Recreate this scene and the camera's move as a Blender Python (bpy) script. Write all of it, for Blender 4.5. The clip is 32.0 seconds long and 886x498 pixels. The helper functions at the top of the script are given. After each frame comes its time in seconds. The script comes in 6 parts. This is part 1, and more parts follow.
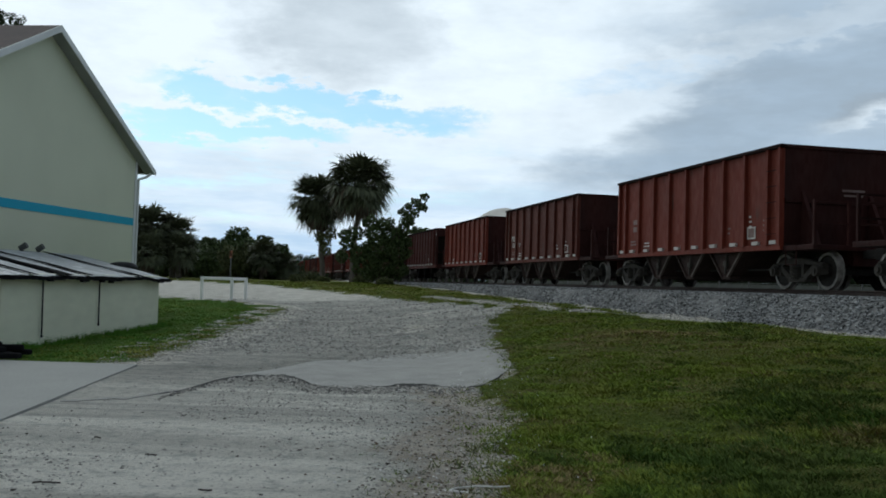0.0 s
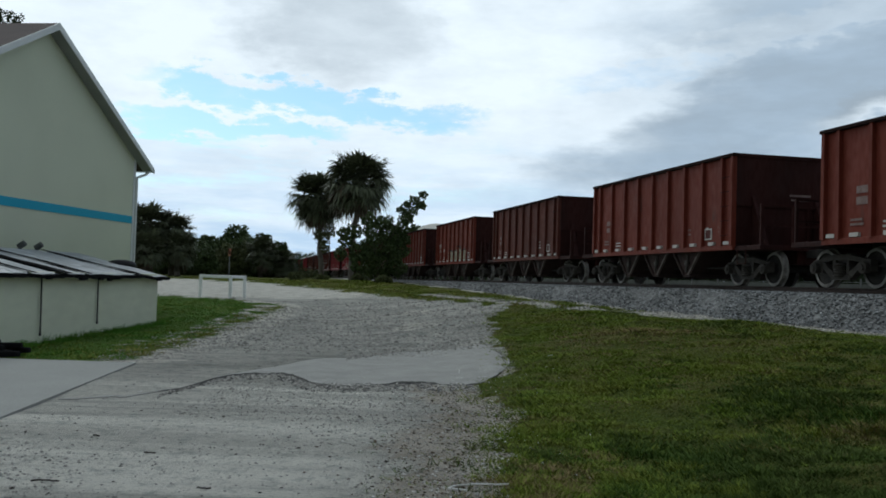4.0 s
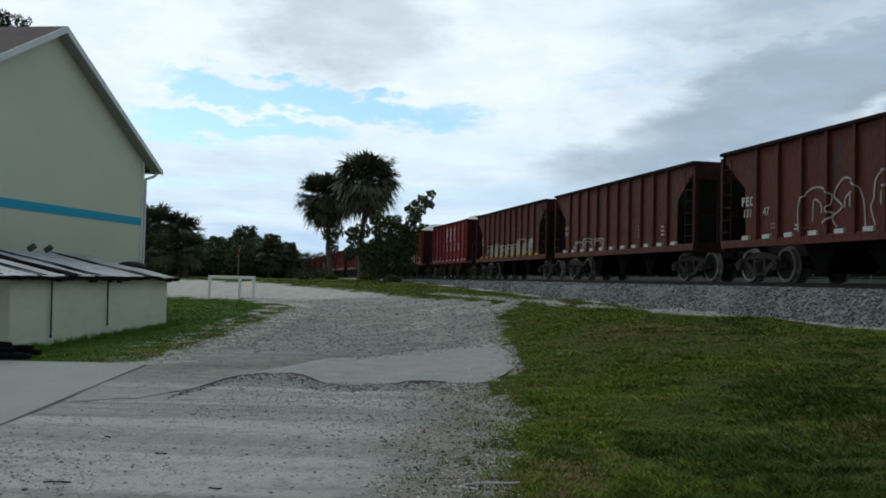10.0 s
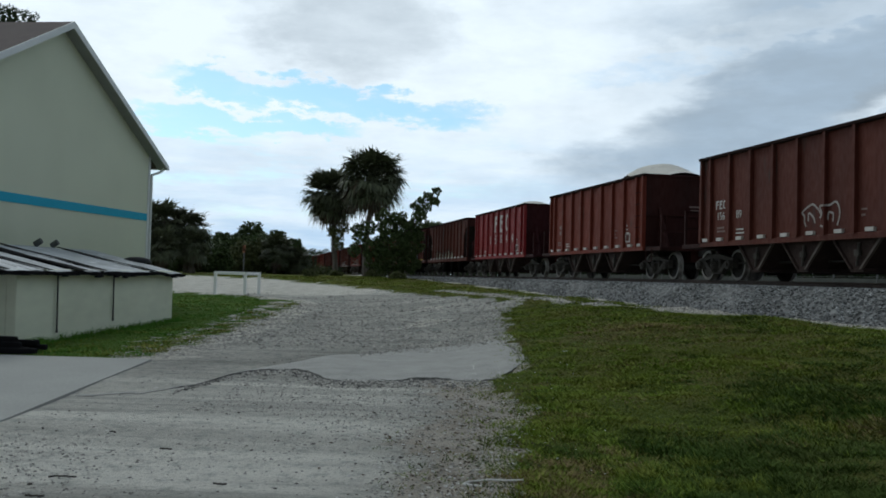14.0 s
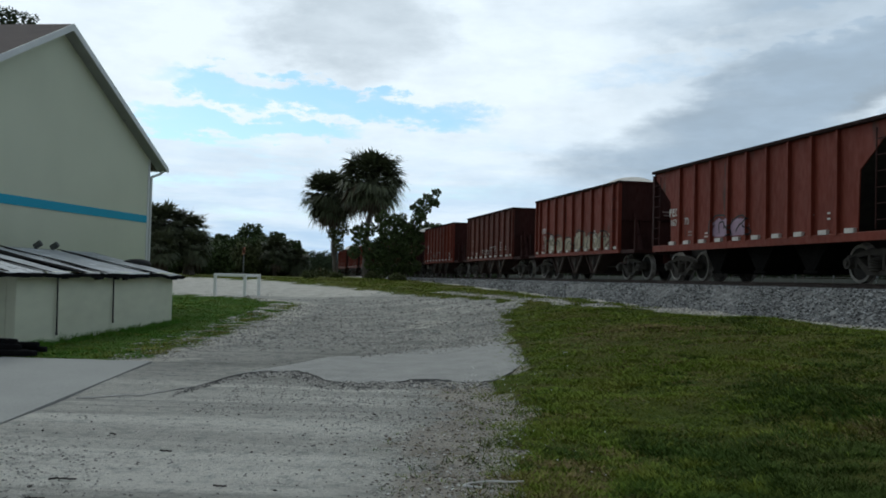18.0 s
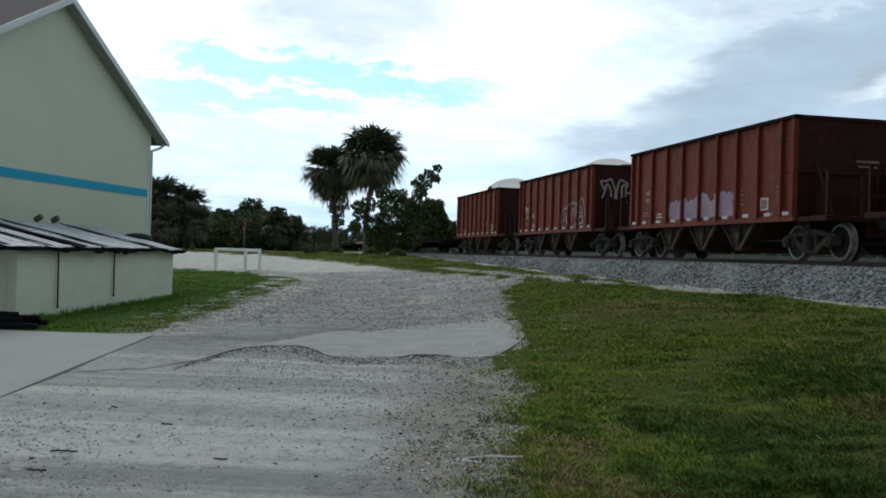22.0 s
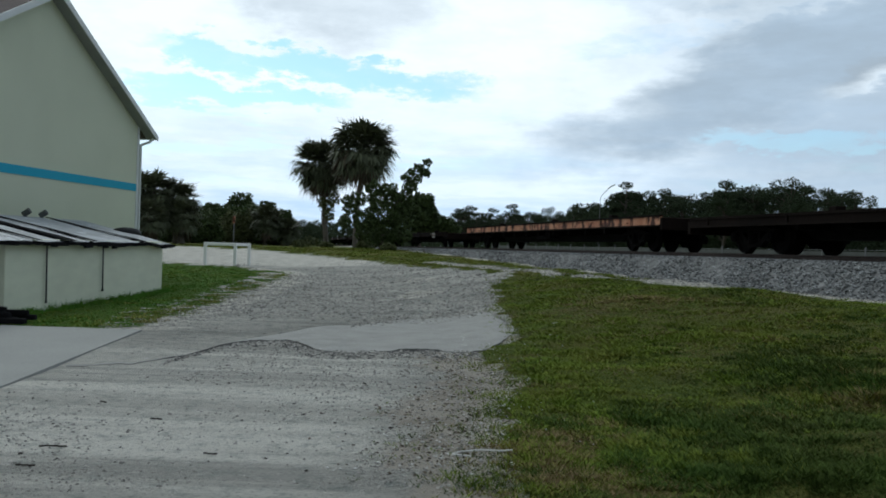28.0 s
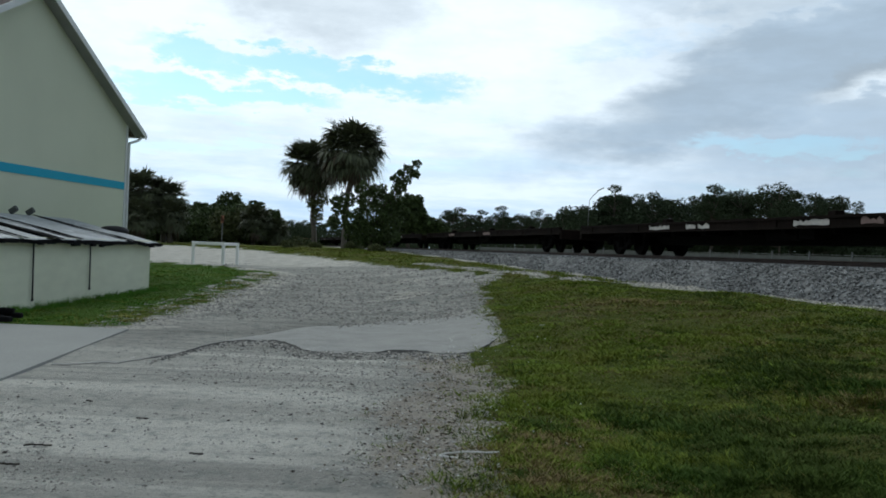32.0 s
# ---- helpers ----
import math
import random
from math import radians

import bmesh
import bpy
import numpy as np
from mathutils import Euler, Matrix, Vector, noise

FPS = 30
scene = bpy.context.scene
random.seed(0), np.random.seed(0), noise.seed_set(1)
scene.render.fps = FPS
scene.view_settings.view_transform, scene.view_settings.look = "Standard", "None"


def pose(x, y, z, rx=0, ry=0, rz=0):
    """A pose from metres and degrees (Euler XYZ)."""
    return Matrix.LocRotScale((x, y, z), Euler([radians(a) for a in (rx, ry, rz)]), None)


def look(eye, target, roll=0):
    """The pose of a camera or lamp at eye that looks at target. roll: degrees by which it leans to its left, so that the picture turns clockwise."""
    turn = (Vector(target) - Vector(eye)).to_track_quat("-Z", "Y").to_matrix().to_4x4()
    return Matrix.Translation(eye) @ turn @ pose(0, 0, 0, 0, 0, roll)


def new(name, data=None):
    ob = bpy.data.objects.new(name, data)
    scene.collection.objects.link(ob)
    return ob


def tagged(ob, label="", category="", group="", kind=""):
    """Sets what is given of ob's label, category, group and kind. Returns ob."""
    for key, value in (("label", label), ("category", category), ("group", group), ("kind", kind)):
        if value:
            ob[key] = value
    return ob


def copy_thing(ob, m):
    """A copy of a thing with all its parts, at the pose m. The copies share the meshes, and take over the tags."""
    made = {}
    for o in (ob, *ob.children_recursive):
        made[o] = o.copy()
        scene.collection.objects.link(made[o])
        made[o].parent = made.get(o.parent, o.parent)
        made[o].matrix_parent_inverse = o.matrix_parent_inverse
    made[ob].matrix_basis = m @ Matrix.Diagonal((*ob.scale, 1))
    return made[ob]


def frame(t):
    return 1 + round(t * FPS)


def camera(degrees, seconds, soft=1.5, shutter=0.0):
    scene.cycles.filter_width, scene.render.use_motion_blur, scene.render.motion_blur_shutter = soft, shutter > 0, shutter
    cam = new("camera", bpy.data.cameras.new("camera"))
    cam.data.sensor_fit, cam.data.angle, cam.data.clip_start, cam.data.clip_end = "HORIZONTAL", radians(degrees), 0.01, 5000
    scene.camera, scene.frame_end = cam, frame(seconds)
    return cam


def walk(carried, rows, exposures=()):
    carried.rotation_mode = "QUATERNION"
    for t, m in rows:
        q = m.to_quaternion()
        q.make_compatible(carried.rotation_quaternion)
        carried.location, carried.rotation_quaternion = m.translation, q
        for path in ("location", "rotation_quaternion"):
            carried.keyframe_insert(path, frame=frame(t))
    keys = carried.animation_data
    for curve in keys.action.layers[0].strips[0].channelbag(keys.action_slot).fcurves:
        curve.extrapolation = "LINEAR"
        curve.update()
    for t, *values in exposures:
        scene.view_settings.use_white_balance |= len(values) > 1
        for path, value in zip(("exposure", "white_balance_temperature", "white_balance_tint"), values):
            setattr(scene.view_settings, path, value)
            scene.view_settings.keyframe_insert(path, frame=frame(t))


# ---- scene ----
# ------------------------------------------------------------------ camera
# A hand-held phone at eye height that only turns: seconds, tilt, lean, yaw.
EYE = (0.0, 0.0, 1.6)
TURNS = [(0.0, 91.96, -1.83, 0.00), (0.5, 91.86, -1.98, 0.18), (1.0, 91.81, -1.19, 0.10), (1.5, 91.99, -1.39, -0.15),
        (2.0, 91.91, -1.77, -0.06), (2.5, 91.95, -1.53, -0.03), (3.0, 91.71, -1.43, -0.29), (3.5, 91.84, -1.59, -0.17),
        (5.5, 91.81, -2.16, -0.17), (6.0, 92.23, -2.05, -0.00), (6.5, 92.00, -2.09, 0.15), (7.0, 91.86, -2.00, -0.18),
        (7.5, 91.55, -2.04, -0.01), (8.0, 91.66, -1.84, -0.21), (8.5, 91.88, -1.74, -0.14), (9.0, 91.65, -1.69, 0.07),
        (9.5, 91.87, -1.57, 0.38), (10.0, 91.75, -1.29, 0.45), (10.5, 91.67, -1.12, 0.70), (11.0, 91.97, -1.53, 0.90),
        (11.5, 92.07, -1.52, 0.83), (12.0, 92.00, -1.53, 1.00), (12.5, 92.01, -1.62, 1.00), (13.0, 91.55, -1.72, 0.85),
        (13.5, 91.37, -1.49, 0.87), (14.0, 91.57, -1.60, 0.76), (14.5, 91.65, -1.63, 0.96), (16.5, 91.69, -1.69, 0.64),
        (17.0, 91.68, -1.80, 0.83), (17.5, 91.62, -1.55, 0.89), (18.0, 91.66, -1.50, 0.75), (18.5, 91.63, -1.39, 0.92),
        (19.0, 91.43, -1.62, 0.91), (19.5, 91.49, -1.53, 1.01), (20.0, 91.02, -1.73, 0.83), (20.5, 90.59, -1.55, 0.90),
        (21.0, 90.62, -1.82, 0.83), (21.5, 90.14, -1.78, 0.93), (22.0, 90.20, -1.83, 0.78), (22.5, 90.07, -1.51, 0.89),
        (23.0, 89.49, -2.14, 0.81), (23.5, 89.28, -2.34, 1.03), (24.0, 89.64, -2.54, 0.28), (24.5, 90.39, -2.43, -0.51),
        (25.0, 90.40, -2.48, 0.01), (25.5, 90.34, -2.59, 0.13), (27.5, 90.04, -1.90, 0.18), (28.0, 89.88, -1.82, 0.18),
        (28.5, 89.73, -1.87, -0.08), (29.0, 89.89, -2.15, 0.03), (29.5, 90.02, -2.31, -0.23), (30.0, 89.81, -2.52, -0.45),
        (30.5, 90.16, -2.77, -0.47), (31.0, 90.32, -2.40, -1.02), (31.5, 90.51, -2.52, -1.29), (32.0, 89.99, -2.33, -0.50)]
cam = camera(50.0, 32.0, soft=1.75)
walk(cam, [(t, pose(*EYE, rx, ry, rz)) for t, rx, ry, rz in TURNS],
     exposures=[(0.0, 0.0, 6050, 3.0), (19.5, 0.0, 6050, 3.0), (21.0, 0.17, 6050, 3.0), (23.0, 0.38, 6050, 3.0), (24.5, 0.28, 6050, 3.0), (26.0, 0.2, 6050, 3.0), (32.0, 0.15, 6050, 3.0)])

# ------------------------------------------------------------------ plan
TRACK_YAW = 12.28                      # the line runs this far left of straight ahead
CA, SA = math.cos(radians(TRACK_YAW)), math.sin(radians(TRACK_YAW))
TRACK_Q = 14.75                        # track centre, metres to the right of the eye
RAIL_Z = 1.74
GRADE = -0.0023                        # the line falls gently away
SPEED = 20.86                          # metres a second


def on_track(u, q=TRACK_Q, z=RAIL_Z):
    """A place u metres along the line and q metres across it."""
    return (q * CA - u * SA, q * SA + u * CA, z + GRADE * u)


def smooth(t):
    t = min(1.0, max(0.0, t))
    return t * t * (3 - 2 * t)


def ground_z(x, y):
    """The lie of the land: it rises to the line and to the far trees."""
    q = x * CA + y * SA
    far = 1.25 * smooth((y - 22) / 60)
    side = 0.82 * smooth((q - 2.5) / 8.5)
    z = 1.3 * (1 - (1 - far / 1.3) * (1 - side / 1.3))
    z += 0.03 * noise.noise(Vector((x * 0.35, y * 0.35, 0)))
    if 19 < y < 46 and q < 9:
        z += 0.05 * smooth((y - 19) / 3) * noise.noise(Vector((x * 1.1, y * 0.7, 9)))
    if q > 2.5:
        z += smooth((q - 2.5) / 3) * (0.1 * noise.noise(Vector((x * 0.5, y * 0.4, 3))) + 0.05 * noise.noise(Vector((x * 1.3, y * 1.1, 6))))
    z += 0.13 * math.exp(-((x - 3.7) / 1.7) ** 2 - ((y - 18.6) / 1.8) ** 2)
    return z


# ------------------------------------------------------------------ world and sun
def make_world():
    world = bpy.data.worlds.new("sky")
    scene.world = world
    world.use_nodes = True
    nt = world.node_tree
    nt.nodes.clear()

    def m(op, a, b=None, c=None, clamp=False):
        n = nt.nodes.new("ShaderNodeMath")
        n.operation, n.use_clamp = op, clamp
        for i, v in enumerate((a, b, c)):
            if v is None:
                continue
            if isinstance(v, (int, float)):
                n.inputs[i].default_value = v
            else:
                nt.links.new(v, n.inputs[i])
        return n.outputs[0]

    def mixc(f, a, b):
        n = nt.nodes.new("ShaderNodeMix")
        n.data_type = "RGBA"
        for i, v in ((0, f), (6, a), (7, b)):
            if isinstance(v, tuple):
                n.inputs[i].default_value = (*v, 1)
            elif isinstance(v, (int, float)):
                n.inputs[i].default_value = v
            else:
                nt.links.new(v, n.inputs[i])
        return n.outputs[2]

    co = nt.nodes.new("ShaderNodeTexCoord").outputs["Generated"]
    sep = nt.nodes.new("ShaderNodeSeparateXYZ")
    nt.links.new(co, sep.inputs[0])
    x, y, z = sep.outputs
    az = m("ARCTAN2", x, y)
    el = m("ARCSINE", z)

    def noise_at(sx, sy, scale, detail, seed, rough=0.55):
        comb = nt.nodes.new("ShaderNodeCombineXYZ")
        nt.links.new(m("MULTIPLY", az, sx), comb.inputs[0])
        nt.links.new(m("MULTIPLY", el, sy), comb.inputs[1])
        comb.inputs[2].default_value = seed
        n = nt.nodes.new("ShaderNodeTexNoise")
        n.inputs["Scale"].default_value, n.inputs["Detail"].default_value = scale, detail
        n.inputs["Roughness"].default_value = rough
        nt.links.new(comb.outputs[0], n.inputs["Vector"])
        return n.outputs[0]

    warp = m("SUBTRACT", noise_at(1, 2.2, 9, 5, 1.0), 0.5)
    warp2 = m("SUBTRACT", noise_at(1, 3.0, 16, 5, 7.0), 0.5)
    warp3 = m("SUBTRACT", noise_at(1, 1.6, 34, 7, 13.0, 0.65), 0.5)
    azw = m("ADD", m("ADD", az, m("MULTIPLY", warp, 0.16)), m("MULTIPLY", warp3, 0.05))
    elw = m("ADD", m("ADD", el, m("MULTIPLY", warp2, 0.07)), m("MULTIPLY", warp3, 0.03))

    def cloud(a0, e0, wa, we, tilt=0.0, soft=1.0):
        da = m("SUBTRACT", azw, a0)
        de = m("SUBTRACT", m("SUBTRACT", elw, e0), m("MULTIPLY", da, tilt))
        d = m("ADD", m("POWER", m("DIVIDE", da, wa), 2), m("POWER", m("DIVIDE", de, we), 2))
        r = nt.nodes.new("ShaderNodeMapRange")
        r.interpolation_type = "SMOOTHSTEP"
        nt.links.new(d, r.inputs[0])
        r.inputs[1].default_value, r.inputs[2].default_value = 0.15, 1.2 * soft
        r.inputs[3].default_value, r.inputs[4].default_value = 1.0, 0.0
        return r.outputs[0]

    # gaps of blue in the cloud deck
    gaps = [cloud(-0.13, 0.178, 0.2, 0.019, -0.1), cloud(-0.245, 0.188, 0.055, 0.02), cloud(-0.23, 0.150, 0.16, 0.016, -0.03),
            m("MULTIPLY", m("MULTIPLY", cloud(0.2, 0.215, 0.1, 0.014, 0.12, 1.8), noise_at(1, 3, 22, 5, 31.0, 0.65)), 0.75), m("MULTIPLY", cloud(0.36, 0.115, 0.1, 0.012, 0, 1.5), 0.6), cloud(1.6, 0.5, 0.5, 0.14), cloud(-1.9, 0.6, 0.4, 0.12)]
    gap = gaps[0]
    for g in gaps[1:]:
        gap = m("MAXIMUM", gap, g)
    veil = nt.nodes.new("ShaderNodeMapRange")
    nt.links.new(noise_at(1, 5.5, 7, 6, 23.0, 0.6), veil.inputs[0])
    veil.inputs[1].default_value, veil.inputs[2].default_value = 0.46, 0.62
    veil.inputs[3].default_value, veil.inputs[4].default_value = 0.0, 0.62
    veil = m("MULTIPLY", veil.outputs[0], m("MAXIMUM", cloud(-0.2, 0.11, 0.3, 0.06, 0, 1.5), m("MULTIPLY", cloud(0.45, 0.09, 0.35, 0.045, 0, 1.5), 0.6)))
    gap = m("MAXIMUM", gap, veil)
    crisp = nt.nodes.new("ShaderNodeMapRange")
    crisp.interpolation_type = "SMOOTHSTEP"
    nt.links.new(m("MULTIPLY", gap, m("ADD", 0.55, m("MULTIPLY", noise_at(1, 3, 16, 7, 4.0, 0.62), 0.85))), crisp.inputs[0])
    crisp.inputs[1].default_value, crisp.inputs[2].default_value = 0.1, 1.05
    gap = crisp.outputs[0]
    dark = [m("MULTIPLY", cloud(-0.12, 0.275, 0.09, 0.06, 0, 2.0), 0.5), cloud(0.37, 0.195, 0.26, 0.05, 0.36, 1.4), m("MULTIPLY", cloud(0.5, 0.13, 0.22, 0.04, 0.1, 1.5), 0.7), m("MULTIPLY", cloud(0.46, 0.3, 0.24, 0.045, 0.2, 1.4), 0.6),
            cloud(2.4, 0.5, 0.7, 0.3), cloud(-2.2, 0.3, 0.6, 0.2)]
    shade = dark[0]
    for d in dark[1:]:
        shade = m("MAXIMUM", shade, d)
    streak = m("MULTIPLY", m("SUBTRACT", noise_at(1, 3.6, 6, 7, 11.0, 0.62), 0.42), 1.7)
    puff = m("MULTIPLY", m("SUBTRACT", noise_at(1, 2.0, 11, 8, 41.0, 0.6), 0.5), 1.1)
    shade = m("ADD", m("ADD", m("MULTIPLY", shade, 0.95), m("MULTIPLY", streak, 0.4)), m("MULTIPLY", puff, 0.5), clamp=True)
    high = nt.nodes.new("ShaderNodeMapRange")
    high.interpolation_type = "SMOOTHSTEP"
    nt.links.new(el, high.inputs[0])
    high.inputs[1].default_value, high.inputs[2].default_value = 0.3, 0.75
    high.inputs[3].default_value, high.inputs[4].default_value = 0.0, 1.0
    low = nt.nodes.new("ShaderNodeMapRange")
    nt.links.new(el, low.inputs[0])
    low.inputs[1].default_value, low.inputs[2].default_value = 0.02, 0.17
    low.inputs[3].default_value, low.inputs[4].default_value = 0.95, 0.0

    sky = nt.nodes.new("ShaderNodeTexSky")
    sky.sky_type, sky.sun_disc = "NISHITA", False
    sky.sun_elevation, sky.sun_rotation = radians(48), radians(-35)
    skyc = nt.nodes.new("ShaderNodeVectorMath")
    skyc.operation = "SCALE"
    nt.links.new(sky.outputs[0], skyc.inputs[0])
    skyc.inputs[3].default_value = 0.125
    blue = mixc(1.0, skyc.outputs[0], (0.8, 0.95, 1.02))
    blue.node.blend_type = "MULTIPLY"
    white = mixc(shade, (0.94, 0.975, 1.03), (0.37, 0.415, 0.475))
    band = nt.nodes.new("ShaderNodeMapRange")
    nt.links.new(noise_at(1, 7.0, 6, 6, 51.0, 0.6), band.inputs[0])
    band.inputs[1].default_value, band.inputs[2].default_value = 0.38, 0.6
    band.inputs[3].default_value, band.inputs[4].default_value = 1.0, 0.35
    white = mixc(m("MULTIPLY", low.outputs[0], band.outputs[0]), white, (0.48, 0.63, 0.83))
    haze = nt.nodes.new("ShaderNodeMapRange")
    haze.interpolation_type = "SMOOTHSTEP"
    nt.links.new(m("ADD", az, m("MULTIPLY", warp, 0.25)), haze.inputs[0])
    haze.inputs[1].default_value, haze.inputs[2].default_value = 0.08, 0.36
    haze.inputs[3].default_value, haze.inputs[4].default_value = 0.0, 0.8
    lit = m("MAXIMUM", cloud(0.47, 0.19, 0.1, 0.018, 0.3, 1.4), m("MULTIPLY", cloud(0.3, 0.245, 0.16, 0.014, 0.2, 1.8), 0.55))
    white = mixc(m("MULTIPLY", m("MULTIPLY", haze.outputs[0], m("SUBTRACT", 1.0, m("MULTIPLY", lit, 0.9))), m("SUBTRACT", 1.0, m("MULTIPLY", streak, 0.5))), white, mixc(streak, (0.435, 0.52, 0.635), (0.31, 0.36, 0.42)))
    white = mixc(high.outputs[0], white, mixc(streak, (0.34, 0.365, 0.40), (0.2, 0.22, 0.25)))
    colour = mixc(gap, white, blue)
    back = nt.nodes.new("ShaderNodeMapRange")
    back.interpolation_type = "SMOOTHSTEP"
    nt.links.new(y, back.inputs[0])
    back.inputs[1].default_value, back.inputs[2].default_value = 0.35, -0.6
    back.inputs[3].default_value, back.inputs[4].default_value = 0.0, 0.85
    colour = mixc(back.outputs[0], colour, mixc(streak, (0.26, 0.28, 0.31), (0.14, 0.155, 0.18)))
    below = m("LESS_THAN", el, -0.02)
    colour = mixc(below, colour, (0.2, 0.2, 0.18))
    bg = nt.nodes.new("ShaderNodeBackground")
    nt.links.new(colour, bg.inputs[0])
    bg.inputs[1].default_value = 1.0
    out = nt.nodes.new("ShaderNodeOutputWorld")
    nt.links.new(bg.outputs[0], out.inputs[0])


make_world()
sun = new("sun", bpy.data.lights.new("sun", "SUN"))
sun.data.energy, sun.data.angle, sun.data.color = 0.9, radians(35), (1.0, 0.96, 0.9)
sun.matrix_world = look((-40, 57, 78), (0, 0, 0))


# ------------------------------------------------------------------ materials
def material(name, base, rough=0.7, metal=0.0, dark=None, scale=6.0, fine=60.0, mix=0.5, bump=0.0, spec=0.4, coords="Object", vary=0.0, island=0.0, stretch=(1, 1, 1), spots=None, fade=False):
    """A surface with broad stains, fine grain and relief. dark: the second colour; vary: by object; island: by piece; spots: (colour, scale, amount); fade: thins out by the attribute of that name."""
    mat = bpy.data.materials.new(name)
    mat.use_nodes = True
    nt = mat.node_tree
    b = nt.nodes["Principled BSDF"]
    b.inputs["Metallic"].default_value = metal
    b.inputs["Specular IOR Level"].default_value = spec
    tc = nt.nodes.new("ShaderNodeTexCoord")
    mp = nt.nodes.new("ShaderNodeMapping")
    mp.inputs["Scale"].default_value = stretch
    nt.links.new(tc.outputs[coords], mp.inputs[0])

    def tex(s, detail):
        n = nt.nodes.new("ShaderNodeTexNoise")
        n.inputs["Scale"].default_value, n.inputs["Detail"].default_value = s, detail
        nt.links.new(mp.outputs[0], n.inputs["Vector"])
        return n.outputs[0]

    def blend(f, a, c, mode="MIX"):
        n = nt.nodes.new("ShaderNodeMix")
        n.data_type, n.blend_type = "RGBA", mode
        for i, v in ((0, f), (6, a), (7, c)):
            if isinstance(v, tuple):
                n.inputs[i].default_value = (*v, 1)
            elif isinstance(v, (int, float)):
                n.inputs[i].default_value = v
            else:
                nt.links.new(v, n.inputs[i])
        return n.outputs[2]

    def ramp(v, a, c, lo=0.0, hi=1.0):
        r = nt.nodes.new("ShaderNodeMapRange")
        nt.links.new(v, r.inputs[0])
        for i, k in enumerate((a, c, lo, hi)):
            r.inputs[i + 1].default_value = k
        return r.outputs[0]

    dark = dark or tuple(0.6 * c for c in base)
    big, small = tex(scale, 5), tex(fine, 4)
    col = blend(ramp(big, 0.35, 0.68, 0.0, mix), base, dark)
    col = blend(ramp(small, 0.35, 0.7, 0.0, mix * 0.6), col, tuple(0.55 * c for c in base))
    if spots:
        col = blend(ramp(tex(spots[1], 6), 1 - spots[2], 1 - spots[2] + 0.08), col, spots[0])
    for out, amount in (("obj", vary), ("isl", island)):
        if amount:
            if out == "obj":
                v = nt.nodes.new("ShaderNodeObjectInfo").outputs["Random"]
            else:
                v = nt.nodes.new("ShaderNodeNewGeometry").outputs["Random Per Island"]
            h = nt.nodes.new("ShaderNodeHueSaturation")
            nt.links.new(ramp(v, 0, 1, 1 - amount, 1 + amount), h.inputs["Value"])
            nt.links.new(col, h.inputs["Color"])
            col = h.outputs[0]
    nt.links.new(col, b.inputs["Base Color"])
    if fade:
        thin = nt.nodes.new("ShaderNodeAttribute")
        thin.attribute_name = "fade"
        total = nt.nodes.new("ShaderNodeMath")
        nt.links.new(thin.outputs["Fac"], total.inputs[0])
        nt.links.new(ramp(tex(5.0, 7), 0.25, 0.75, -0.42, 0.42), total.inputs[1])
        nt.links.new(ramp(total.outputs[0], 0.22, 0.5), b.inputs["Alpha"])
    nt.links.new(ramp(small, 0.3, 0.7, max(0.05, rough - 0.12), min(1.0, rough + 0.12)), b.inputs["Roughness"])
    if bump:
        bn = nt.nodes.new("ShaderNodeBump")
        bn.inputs["Strength"].default_value, bn.inputs["Distance"].default_value = min(1.0, bump), 0.02
        nt.links.new(small, bn.inputs["Height"])
        nt.links.new(bn.outputs[0], b.inputs["Normal"])
    return mat


